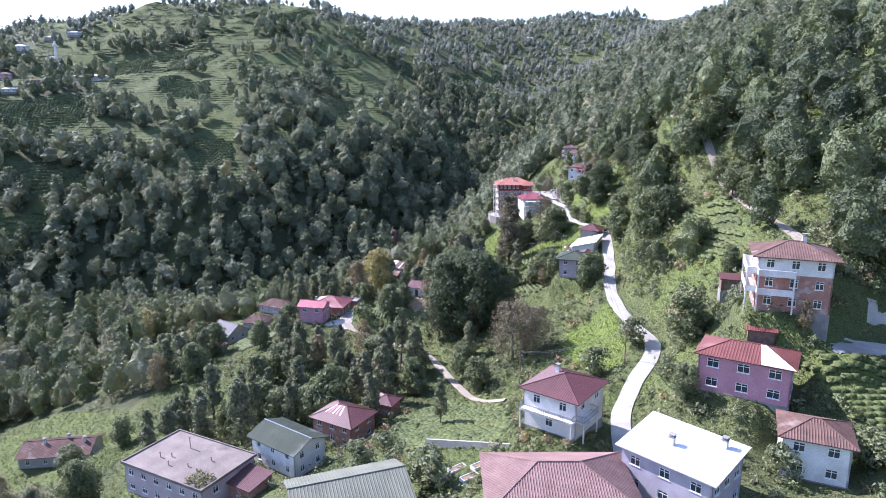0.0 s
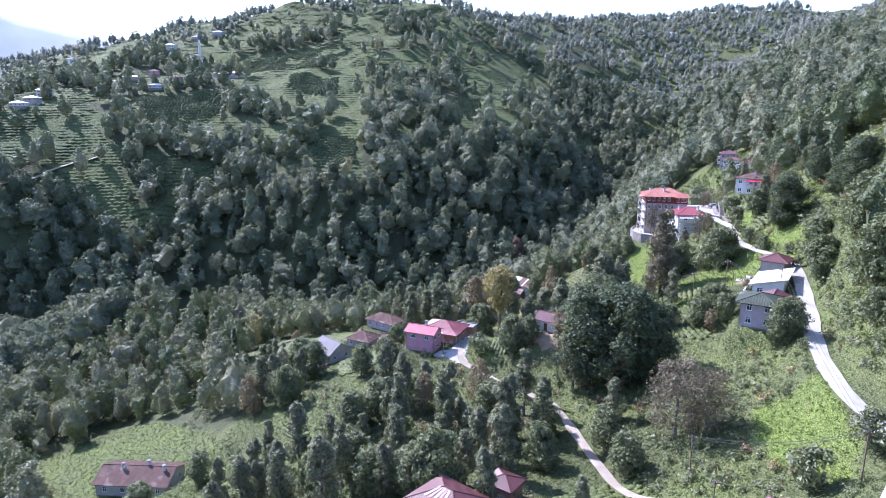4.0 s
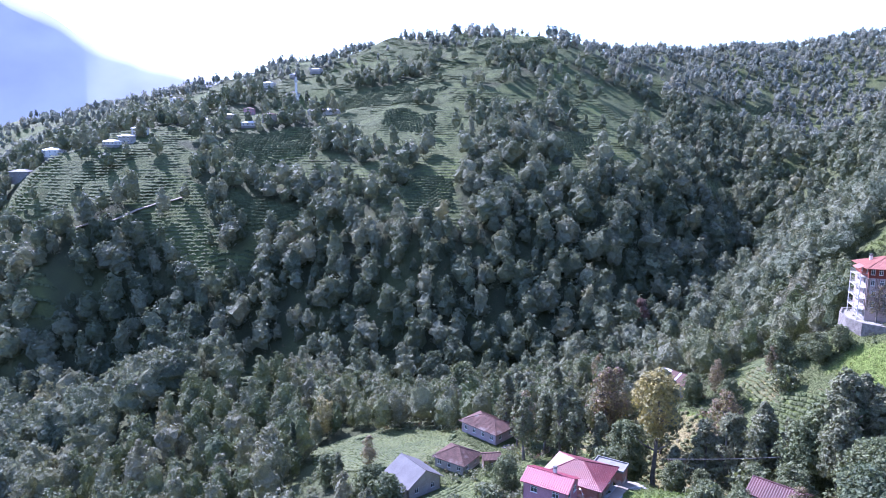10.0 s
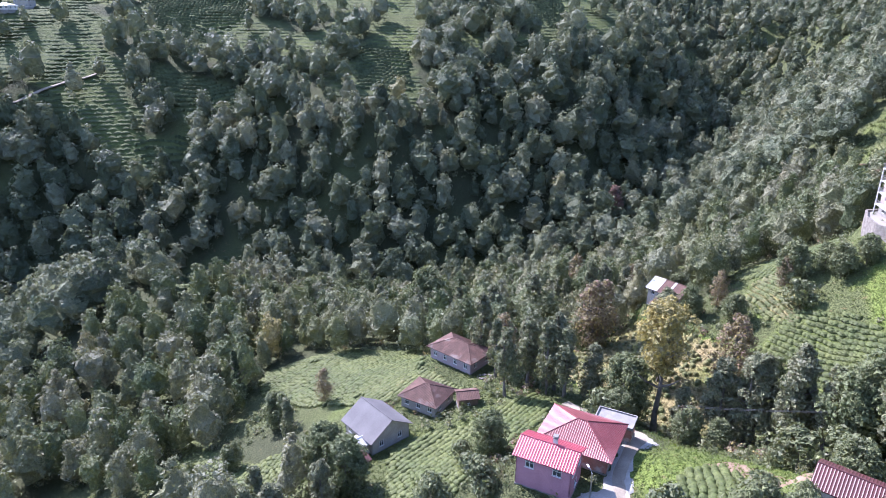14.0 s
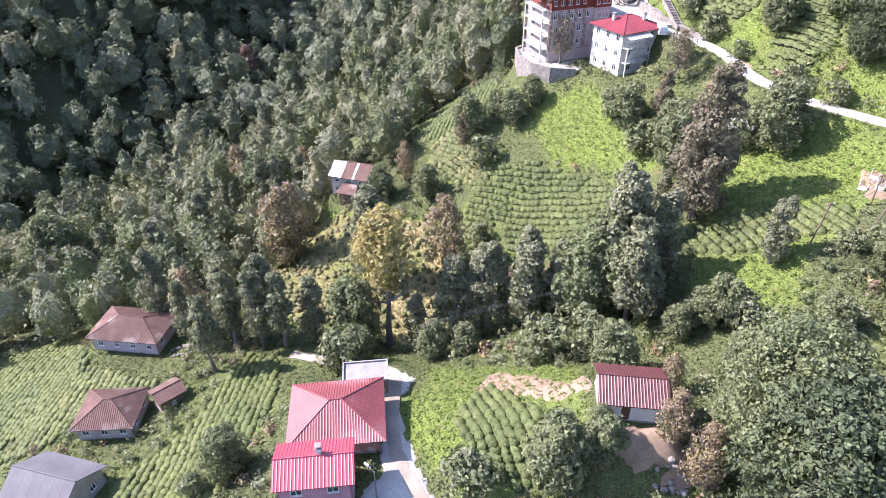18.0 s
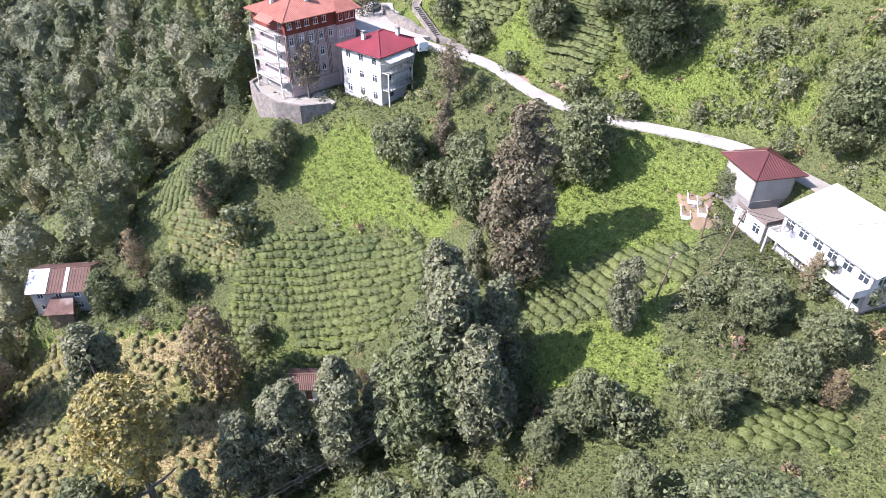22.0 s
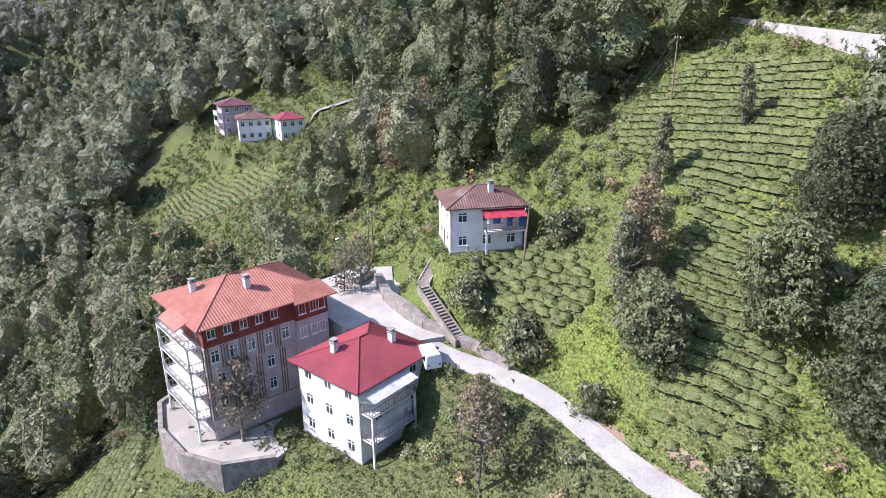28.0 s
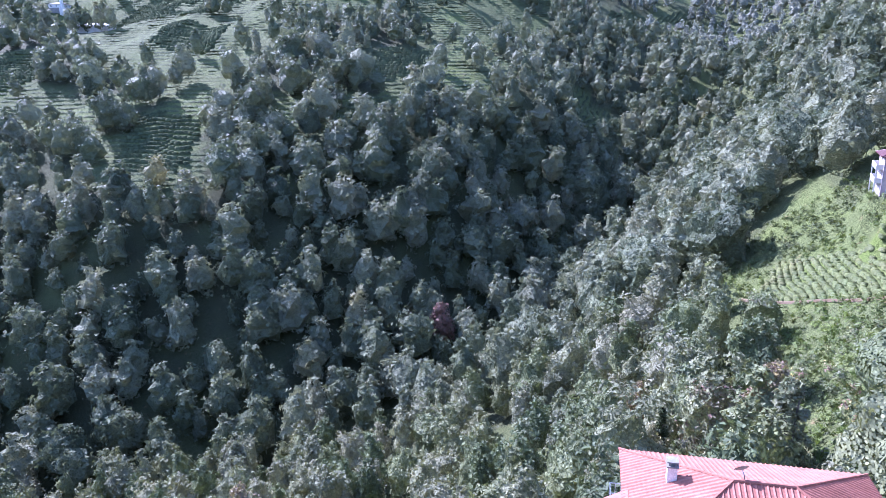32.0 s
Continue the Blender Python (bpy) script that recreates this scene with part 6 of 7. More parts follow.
def car(x, y, turn, colour, label, van=False, z=None):
    key = colour
    if key not in CAR_PAINT:
        m, n, l, b = material("car_paint")
        nn = noise_node(n, l, 3.0, 4)
        r = ramp(n, [(0.3, tuple(c * 0.92 for c in colour)), (0.7, colour)])
        l.new(nn.outputs[0], r.inputs[0])
        l.new(r.outputs[0], b.inputs["Base Color"])
        b.inputs["Roughness"].default_value, b.inputs["Coat Weight"].default_value = 0.35, 0.4
        CAR_PAINT[key] = m
    paint = CAR_PAINT[key]
    t = thing("van" if van else "car", label, "vehicle", pose(x, y, lift(x, y) + 0.05 if z is None else z, 0, 0, turn))
    L, W, H = (4.4, 1.75, 1.9) if van else (4.1, 1.65, 1.42)
    prof = [(-L / 2, 0.32), (L / 2, 0.32), (L / 2, 0.75), (L / 2 - 0.35, 0.92), (L / 2 - 1.0, 0.98), (L / 2 - 1.6, H), (-L / 2 + (0.1 if van else 0.7), H), (-L / 2, 0.95)]
    bm = bmesh.new()
    a, b = [bm.verts.new((px, -W / 2 * (0.86 if pz > 1 else 1), pz)) for px, pz in prof], [bm.verts.new((px, W / 2 * (0.86 if pz > 1 else 1), pz)) for px, pz in prof]
    bm.faces.new(a)
    bm.faces.new(b[::-1])
    for i in range(len(prof)):
        j = (i + 1) % len(prof)
        bm.faces.new((a[i], b[i], b[j], a[j]))
    bmesh.ops.bevel(bm, geom=bm.edges[:], offset=0.06, segments=2, affect="EDGES")
    part("body", bm, paint, t)
    for side in (-1, 1):
        bm = bmesh.new()
        x0, x1 = -L / 2 + (0.4 if van else 0.95), L / 2 - 1.5
        v = [bm.verts.new(p) for p in ((x0, side * (W / 2 * 0.99 - 0.02), 1.02), (x1 + 0.35, side * (W / 2 * 0.99 - 0.02), 1.02), (x1 - 0.05, side * (W / 2 * 0.88), H - 0.14), (x0 + 0.15, side * (W / 2 * 0.88), H - 0.14))]
        bm.faces.new(v)
        bmesh.ops.solidify(bm, geom=bm.faces[:], thickness=0.03)
        part("side_window", bm, GLASS, t)
    bm = bmesh.new()
    v = [bm.verts.new(p) for p in ((L / 2 - 1.02, -W / 2 * 0.84, 1.04), (L / 2 - 1.02, W / 2 * 0.84, 1.04), (L / 2 - 1.52, W / 2 * 0.76, H - 0.08), (L / 2 - 1.52, -W / 2 * 0.76, H - 0.08))]
    bm.faces.new(v)
    bmesh.ops.solidify(bm, geom=bm.faces[:], thickness=0.04)
    part("windscreen", bm, GLASS, t)
    for side in (-1, 1):
        for wx in (-L / 2 + 0.75, L / 2 - 0.8):
            bm = bmesh.new()
            tube(bm, [(wx, side * (W / 2 - 0.2), 0.31), (wx, side * (W / 2 + 0.02), 0.31)], [0.31, 0.31], 14)
            w = part("wheel", bm, WIRE, t)
            bm = bmesh.new()
            tube(bm, [(wx, side * (W / 2), 0.31), (wx, side * (W / 2 + 0.035), 0.31)], [0.19, 0.17], 10)
            part("rim", bm, METAL, w)
        bm = bmesh.new()
        box(bm, L / 2 - 0.04, side * 0.55 - 0.16, 0.62, L / 2 + 0.02, side * 0.55 + 0.16, 0.76)
        part("headlight", bm, FRAME_WHITE, t)
        bm = bmesh.new()
        box(bm, -L / 2 - 0.02, side * 0.62 - 0.1, 0.72, -L / 2 + 0.04, side * 0.62 + 0.1, 0.92)
        part("tail_light", bm, RED_SHEET, t)
    return t


CLOTH_RED = surface("red_awning_cloth", (0.62, 0.09, 0.13), (0.52, 0.07, 0.10), 0.8, 1.0, 12.0, 0.2, 0.1)
CLOTH_WHITE = surface("white_cloth", (0.82, 0.81, 0.79), (0.72, 0.71, 0.69), 0.85, 1.0, 10.0, 0.2, 0.2)
CLOTH_BLUE = surface("blue_cloth", (0.12, 0.26, 0.55), (0.08, 0.19, 0.42), 0.85, 1.0, 10.0, 0.2, 0.2)


def awning(parent_key, side, u0, u1, high, out, drop, mat, label):
    """A sloping cloth awning over a balcony, hung on the house."""
    x, y, z, turn, L, W = PLACES[parent_key]
    start, way, length, yaw = {"f": ((-L / 2, -W / 2), (1, 0), L, 0), "r": ((L / 2, -W / 2), (0, 1), W, 90), "l": ((-L / 2, W / 2), (0, -1), W, 270)}[side]
    t = thing("awning", label, "awning", pose(x, y, z, 0, 0, turn) @ pose(start[0], start[1], high, 0, 0, yaw))
    bm = bmesh.new()
    a, b = u0 * length, u1 * length
    n = 12
    top, low = [], []
    for i in range(n + 1):
        px = a + (b - a) * i / n
        top.append(bm.verts.new((px, -0.05, 0)))
        low.append(bm.verts.new((px, -out, -drop - 0.04 * (i % 2))))
    for i in range(n):
        bm.faces.new((top[i], top[i + 1], low[i + 1], low[i]))
    bmesh.ops.solidify(bm, geom=bm.faces[:], thickness=0.03)
    part("cloth", bm, mat, t)
    for px in (a + 0.05, b - 0.05):
        bm = bmesh.new()
        tube(bm, [(px, -out + 0.05, -drop - 0.05), (px, -0.03, -drop - 0.6)], [0.025, 0.025], 5)
        part("strut", bm, METAL, t)
    return t


def laundry(parent_key, side, u0, u1, high, out, colours, label):
    """Washing on a line along a balcony."""
    x, y, z, turn, L, W = PLACES[parent_key]
    start, way, length, yaw = {"f": ((-L / 2, -W / 2), (1, 0), L, 0), "r": ((L / 2, -W / 2), (0, 1), W, 90)}[side]
    t = thing("clothes_line", label, "laundry", pose(x, y, z, 0, 0, turn) @ pose(start[0], start[1], high, 0, 0, yaw))
    a, b = u0 * length, u1 * length
    bm = bmesh.new()
    tube(bm, [(a, -out, 0), ((a + b) / 2, -out, -0.06), (b, -out, 0)], [0.012] * 3, 4)
    part("line", bm, WIRE, t)
    px, k = a + 0.1, 0
    while px < b - 0.5:
        w = 0.4 + 0.5 * hash01(px, k)
        h = 0.6 + 0.7 * hash01(px, k, 2)
        bm = bmesh.new()
        rows = [[bm.verts.new((px + w * i / 4, -out + 0.05 * math.sin(i * 2.1 + j), -0.03 - h * j / 3)) for i in range(5)] for j in range(4)]
        for j in range(3):
            for i in range(4):
                bm.faces.new((rows[j][i], rows[j][i + 1], rows[j + 1][i + 1], rows[j + 1][i]))
        bmesh.ops.solidify(bm, geom=bm.faces[:], thickness=0.015)
        part("garment", bm, colours[k % len(colours)], t)
        px += w + 0.1
        k += 1
    return t


def far_house(x, y, turn, L, W, storeys, wall, roof, kind="hip", label="small village house on the far hillside", z=None):
    z = lift(x, y) + 0.4 if z is None else z
    return house("village_house", label, x, y, z, turn, L, W, storeys, 2.8, wall, (kind, 0.36, 0.6, roof), {"f": 3, "r": 2, "l": 2}, win=(1.2, 1.3), foot=4.0, rib=0.8)


def minaret(x, y, high):
    t = thing("minaret", "slender white minaret with a pointed cap", "minaret", pose(x, y, lift(x, y)))
    bm = bmesh.new()
    box(bm, -1.6, -1.6, -3, 1.6, 1.6, 5)
    part("base", bm, PLASTER, t)
    bm = bmesh.new()
    tube(bm, [(0, 0, 5), (0, 0, high * 0.62)], [1.3, 1.1], 12)
    part("shaft", bm, PLASTER, t)
    bm = bmesh.new()
    tube(bm, [(0, 0, high * 0.62), (0, 0, high * 0.65), (0, 0, high * 0.69)], [1.1, 2.0, 2.0], 12)
    part("gallery", bm, PLASTER, t)
    bm = bmesh.new()
    tube(bm, [(0, 0, high * 0.69), (0, 0, high * 0.8)], [0.95, 0.9], 12)
    part("upper_shaft", bm, PLASTER, t)
    bm = bmesh.new()
    tube(bm, [(0, 0, high * 0.8), (0, 0, high)], [1.15, 0.05], 12)
    part("cap", bm, GREY_SHEET, t)


def build_things():
    # the villa's terrace, its retaining wall and steps
    terrace = [(23.4, 286.5), (20.6, 285), (19.0, 279.5), (19.4, 273.5), (21.8, 269.2), (26.5, 266.8), (30.2, 268.2), (30.4, 273.2), (23.2, 273.6)]
    solid("terrace", "pale concrete terrace on a rubble base below the five-storey house", "terrace", terrace, 44.5, 53.06, CONCRETE, "structure")
    solid("terrace_floor", "pale concrete floor of the terrace", "terrace", [(x * 0.985 + 0.4, y * 0.998 + 0.55) for x, y in terrace], 53.0, 53.12, CONCRETE, "structure")
    wall_run("parapet", "low rubble parapet round the terrace", [(x, y, 53.0) for x, y in terrace[:6]], 0.55, 7.5, STONE, 0.5)
    flight("steps", "short flight of concrete steps beside the white house", (28.2, 262.6, 50.9), (29.6, 267.6, 53.1), 2.6, 9, CONCRETE)
    wall_run("retaining_wall", "rough stone retaining wall along the road", [(49.6, 281, 62.0), (46.9, 275, 62.0), (45.9, 269, 62.4), (45.9, 266, 61.6), (47.6, 259.5, 60.6), (47.8, 254, 60.0)], 1.5, 0.6, STONE, 1.1)
    flight("hill_steps", "long flight of worn concrete steps up the bank", (46.9, 261.0, 62.0), (47.6, 268.6, 66.0), 1.1, 18, WORN)
    flight("house_steps", "concrete steps up to the cream house", (48.4, 269.4, 66.0), (52.4, 270.6, 68.8), 1.3, 15, WORN)
    # overhead line
    spots = [(27.8, 200.7, 7.5, 6), (34.6, 197.7, 8, 9), (37.5, 201.5, 5, 0), (43.1, 183.5, 8, 0), (16.1, 130.0, 8, 0), (35.6, 119.0, 8, 0), (55.8, 260.2, 7.5, 5), (53.6, 288.0, 8, 0), (51.6, 286.2, 8, 2), (78.7, 257.2, 8, 0), (15.5, 112.0, 8, 0), (-8.6, 160.3, 7, 0), (-22.5, 219.5, 8, 0)]
    for x, y, h, lean in spots:
        utility_pole(x, y, h, lean)
    for i, j in ((0, 1), (1, 3), (3, 5), (4, 5), (6, 9), (7, 8), (10, 4), (0, 12)):
        cable(POLES[i], POLES[j], 1.5, 0.3)
        cable(POLES[i], POLES[j], 1.7, -0.3)
    utility_pole(-36.6, 192.6, 5.5, 0, True, 120)
    utility_pole(49.0, 288.6, 7.0, 0, True, 200)
    # vehicles
    car(42.0, 260.9, 70, (0.72, 0.72, 0.70), "white delivery van parked by the white house", True, 61.2)
    car(48.6, 283.2, 20, (0.30, 0.31, 0.33), "grey car parked in the concrete yard", z=62.15)
    car(37.6, 228.0, -35, (0.74, 0.74, 0.72), "white van parked under the trees by the road", True)
    # cloth
    awning("hill_house", "f", 0.42, 1.0, 5.3, 1.9, 0.55, CLOTH_RED, "red cloth awning over the cream house's balcony")
    laundry("hill_house", "f", 0.45, 0.98, 4.6, 1.35, [CLOTH_WHITE, CLOTH_BLUE, CLOTH_WHITE, CLOTH_BLUE], "blue and white washing on the cream house's balcony")
    awning("white_house", "f", 0.0, 0.6, 8.5, 2.2, 0.5, CLOTH_WHITE, "white sheet canopy over the white house's balcony")
    laundry("white_house", "f", 0.08, 0.58, 5.6, 1.55, [CLOTH_WHITE], "white washing hung on the white house's balcony")
    # outbuildings
    def small(name, label, x, y, z, turn, L, W, sh, wall, roof, cat="shed"):
        house(name, label, x, y, z, turn, L, W, 1, sh, wall, roof, {"f": 1}, win=(0.7, 0.7), foot=2.5, rib=0.35, cat=cat)
    small("shack", "dark plank shack with rusty red sheet roof", 48.4, 92.8, 62.6, -21, 3.8, 4.2, 4.0, TIMBER, ("shed", 0.12, 0.3, RUST_SHEET))
    small("lean_to", "low lean-to with rusty red sheet roof", 53.2, 113.8, lift(53.2, 113.8) + 0.2, -15, 4.2, 2.6, 2.3, TIMBER, ("shed", 0.15, 0.3, MAROON_SHEET))
    small("hen_house", "small hut with brown tiled roof by the farmhouse", -63.2, 229.8, 19.6, 25, 4.0, 3.4, 2.6, TIMBER, ("gable", 0.4, 0.4, BROWN_TILE))
    small("red_annex", "small annex with a rusty red roof", -78.9, 206.8, 17.4, 57, 3.6, 3.8, 2.6, CREAM, ("gable", 0.35, 0.4, MAROON_SHEET))
    small("white_porch", "porch with white sheet roof joining the farmhouse", -79.6, 210.9, 18.0, 57, 3.4, 3.4, 2.8, CREAM, ("gable", 0.4, 0.3, WHITE_SHEET))
    small("annex", "annex with streaked red roof beside the farmhouse", -13.2, 127.6, 34.4, -25, 4.6, 4.2, 3.4, BRICKY, ("hip", 0.4, 0.5, MAROON_SHEET))
    small("roof_wing", "lower wing with patched reddish roof", -34.6, 98.4, 33.6, -30, 6.0, 5.0, 3.6, BRICKY, ("shed", 0.12, 0.4, MAROON_SHEET))
    small("ruined_house", "derelict house with broken red tiled roof", 46.8, 200.4, 57.8, 60, 6.0, 5.4, 3.9, CREAM, ("hip", 0.45, 0.8, MAROON_SHEET))
    small("barn_annex", "red-roofed lower wing of the long house", 39.4, 174.6, 54.6, 67, 5.0, 5.0, 4.4, CREAM, ("gable", 0.35, 0.4, MAROON_SHEET))
    small("patio_wing", "low flat wing with broken tiles behind the crimson roof", -33.6, 211.6, 31.2, -12, 6.0, 3.6, 2.9, BRICKY, ("flat", 0, 0.2, GREY_WALL))
    # far buildings
    minaret(-392, 664, 30)
    far_house(-398, 668, 20, 12, 11, 1, PLASTER, GREY_SHEET, label="white mosque with grey roof beside the minaret")
    far_house(-346, 640, 12, 30, 11, 2, PLASTER, WHITE_SHEET, label="long pale school building with white roof")
    for x, y, turn, L, W, st, wall, roof in ((-420, 590, 20, 15, 9, 1, CREAM, WHITE_SHEET), (-410, 610, 30, 10, 8, 2, PINK, BROWN_TILE), (-452, 560, -10, 12, 9, 2, CREAM, BROWN_TILE), (-430, 480, 15, 10, 8, 2, CREAM, WHITE_SHEET),
                                             (-462, 442, 10, 14, 9, 2, PLASTER, WHITE_SHEET), (-490, 436, 25, 14, 9, 2, GREY_WALL, GREY_SHEET), (-385, 396, 20, 7, 6, 1, CREAM, WHITE_SHEET), (-432, 728, 5, 12, 8, 1, CREAM, WHITE_SHEET), (-414, 742, 5, 12, 8, 1, CREAM, WHITE_SHEET),
                                             (240, 1275, 0, 14, 10, 2, PLASTER, BROWN_TILE), (262, 1330, 0, 12, 10, 2, CREAM, BROWN_TILE), (140, 1118, 10, 12, 9, 1, PLASTER, WHITE_SHEET), (190, 700, -20, 12, 9, 2, PLASTER, WHITE_SHEET), (-18, 640, 10, 6, 5, 1, PLASTER, WHITE_SHEET), (119, 405, -30, 8, 6, 1, TIMBER, MAROON_SHEET), (-421, 457, 10, 10, 8, 1, PLASTER, WHITE_SHEET), (-438, 502, 25, 11, 8, 2, PLASTER, WHITE_SHEET), (-379, 567, 15, 12, 8, 1, PLASTER, WHITE_SHEET), (-367, 580, -10, 10, 8, 2, CREAM, BROWN_TILE), (-441, 687, 10, 12, 9, 2, PLASTER, WHITE_SHEET), (-563, 684, 0, 12, 9, 2, PLASTER, GREY_SHEET), (215, 804, 20, 12, 9, 2, PLASTER, WHITE_SHEET)):
        far_house(x, y, turn, L, W, st, wall, roof)
    wall_run("roadside_wall", "pale concrete retaining wall of the upper road", [(93, 258, 94.6), (88, 248, 93.5), (83, 238, 92.6), (78, 226, 92)], 1.4, 3.0, CONCRETE, 0.5)
    wall_run("garden_wall", "low concrete wall across the garden", [(-3.5, 96.6, 45.2), (4, 91.5, 47.6), (9.5, 87.2, 49.6)], 0.5, 1.2, CONCRETE, 0.3)
    # tracks on the hillsides
    for name, label, pts, half, mat in (("hill_track", "pale earth track across the far hillside", [(-470, 392), (-441, 380), (-418, 378), (-395, 376), (-370, 377), (-355, 394), (-349, 412), (-339, 434)], 2.6, LANE_PAVING),
                                        ("footpath", "narrow earth path along the spur", [(48, 384), (51, 377), (57, 365), (62, 352), (66, 339), (70, 326)], 0.7, EARTH),
                                        ("spur_road", "short concrete road behind the three houses", [(84, 372), (86, 362), (88, 352), (92, 340), (96, 330)], 1.4, CONCRETE)):
        line = along([(px, py, 0) for px, py in pts], 2.0)
        for _ in range(3):
            line[1:-1] = (line[:-2] + 2 * line[1:-1] + line[2:]) / 4
        line[:, 2] = ground_z(line[:, 0], line[:, 1]) + (0.4 if name == "hill_track" else 0.1)
        ribbon(name, label, line, half, mat)
    utility_pole(89.0, 347.0, 7.0, 0, True, 160)
    # bare earth
    patch("earth_bank", "bare reddish earth cut into the bank by the barn", "earth", [(-21, 204), (-15, 207), (-10, 197), (-10, 191), (-13, 194), (-17, 200)], EARTH)
    patch("barn_yard", "bare trodden earth in front of the barn", "earth", YARDS["barn_yard"], EARTH)
    patch("apartment_yard", "pale concrete yard at the foot of the apartment house", "yard", YARDS["apartment_yard"], CONCRETE, 0.16, 0.6)
    patch("driveway", "pale concrete drive beside the pink house", "drive", YARDS["driveway"], CONCRETE, 0.16, 0.5)
    patch("garden_plot", "dug vegetable plot above the road bend", "earth", [(40, 206), (43.5, 209), (45, 204), (42, 201), (38, 202)], EARTH)
    patch("road_cut", "crumbling earth cutting above the road", "earth", [(46.6, 236), (47.4, 243), (48.8, 243), (48.6, 234), (50.2, 224), (48.8, 224)], EARTH)
    patch("road_cut", "bare earth bank at the road bend", "earth", [(48, 118), (52, 124), (50, 131), (47.2, 127), (47.6, 121)], EARTH)
    # stones, beds and dishes
    def stone_pile(label, x, y, n, wide, seed):
        t = thing("stone_pile", label, "stones", pose(x, y, lift(x, y)))
        r = np.random.default_rng(seed)
        for k in range(n):
            bm = bmesh.new()
            bmesh.ops.create_icosphere(bm, subdivisions=1, radius=r.uniform(0.22, 0.5))
            for v in bm.verts:
                v.co *= r.uniform(0.75, 1.2)
                v.co.z *= 0.7
            a, q = r.uniform(0, 6.28), wide * math.sqrt(r.uniform(0, 1))
            px, py = math.cos(a) * q, math.sin(a) * q * 0.7
            st = part("stone", bm, STONE, t)
            st.matrix_basis = pose(px, py, lift(x + px, y + py) - lift(x, y) + 0.12 + 0.3 * r.uniform(0, 1) * (1 - q / wide), 0, 0, math.degrees(a))
    stone_pile("heap of pale field stones by the farmhouse", -61.5, 243.5, 22, 3.0, 3)
    stone_pile("loose stones at the foot of the barn yard", -6.0, 180.5, 14, 2.2, 4)
    stone_pile("rubble heap below the derelict house", 43.0, 203.8, 18, 2.4, 5)
    for k, (x, y) in enumerate(((40.6, 205.6), (42.0, 204.2), (43.2, 206.4), (-0.5, 82.0), (1.5, 84.5), (3.2, 81.0), (4.8, 83.6))):
        t = thing("garden_bed", "small dug garden bed with pale plank edges", "garden bed", pose(x, y, lift(x, y) + 0.1, 0, 0, 35), "garden beds")
        bm = bmesh.new()
        box(bm, -1.3, -0.5, -0.4, 1.3, 0.5, 0.14)
        part("soil", bm, EARTH, t)
        for x0, y0, x1, y1 in ((-1.4, -0.58, 1.4, -0.51), (-1.4, 0.51, 1.4, 0.58), (-1.4, -0.5, -1.31, 0.5), (1.31, -0.5, 1.4, 0.5)):
            bm = bmesh.new()
            box(bm, x0, y0, -0.3, x1, y1, 0.24)
            part("edging", bm, FRAME_WHITE, t)
    hx, hy, hz, ht, hl, hw = PLACES["terrace_house"]
    for u, v in ((-4.5, -4.2), (2.2, -4.4)):
        t = thing("satellite_dish", "white satellite dish on the open balcony", "satellite dish", pose(hx, hy, hz + 2.65, 0, 0, ht) @ pose(u, v, 1.6))
        d = part("dish", dish_mesh(), None, t)
        d.matrix_basis = pose(0, 0, 0, 60, 0, 10)
        bm = bmesh.new()
        tube(bm, [(0, 0.2, -1.62), (0, 0.2, -0.3)], [0.04, 0.04], 6)
        part("mast", bm, METAL, t)
    # weeds that took root on the flat roof
    fx, fy, fz, ft, fl, fw = PLACES["flat_block"]
    r = np.random.default_rng(9)
    m = pose(fx, fy, fz + 5.7, 0, 0, ft)
    c = np.array([tuple(m @ Vector((r.uniform(5.0, 9.2), r.uniform(-5.9, -2.2), r.uniform(0.1, 0.9)))) for _ in range(420)])
    tagged(new("roof_weeds", raw_mesh("roof_weeds", leaf_sprays(c, np.tile([0, 0, 1.0], (420, 1)), np.full(420, 0.4), r, 0.8), sprays_index(420), LEAF, False, np.repeat(r.choice([0.3, 0.4, 0.62, 0.78], 420), 3))), "weeds and rubbish grown over the flat roof's corner", "weeds", kind="stuff")
    # pipes and vents on the flat roof
    x, y, z, turn, L, W = PLACES["flat_block"]
    for k, (u, v, h) in enumerate(((-5, -2, 0.9), (-3.2, -1, 0.7), (-1.5, -3.2, 0.8), (-2.6, 2.6, 2.2), (2.0, -2.0, 0.6), (4.2, 1.2, 0.7))):
        t = thing("roof_vent", "rusty metal vent pipe on the flat roof", "vent", pose(x, y, z + 5.75, 0, 0, turn) @ pose(u, v, 0))
        bm = bmesh.new()
        tube(bm, [(0, 0, -0.1), (0, 0, h)], [0.09, 0.09], 7)
        part("pipe", bm, METAL, t)
        bm = bmesh.new()
        tube(bm, [(0, 0, h), (0, 0, h + 0.12)], [0.2, 0.12], 7)
        part("cowl", bm, BRICKY, t)


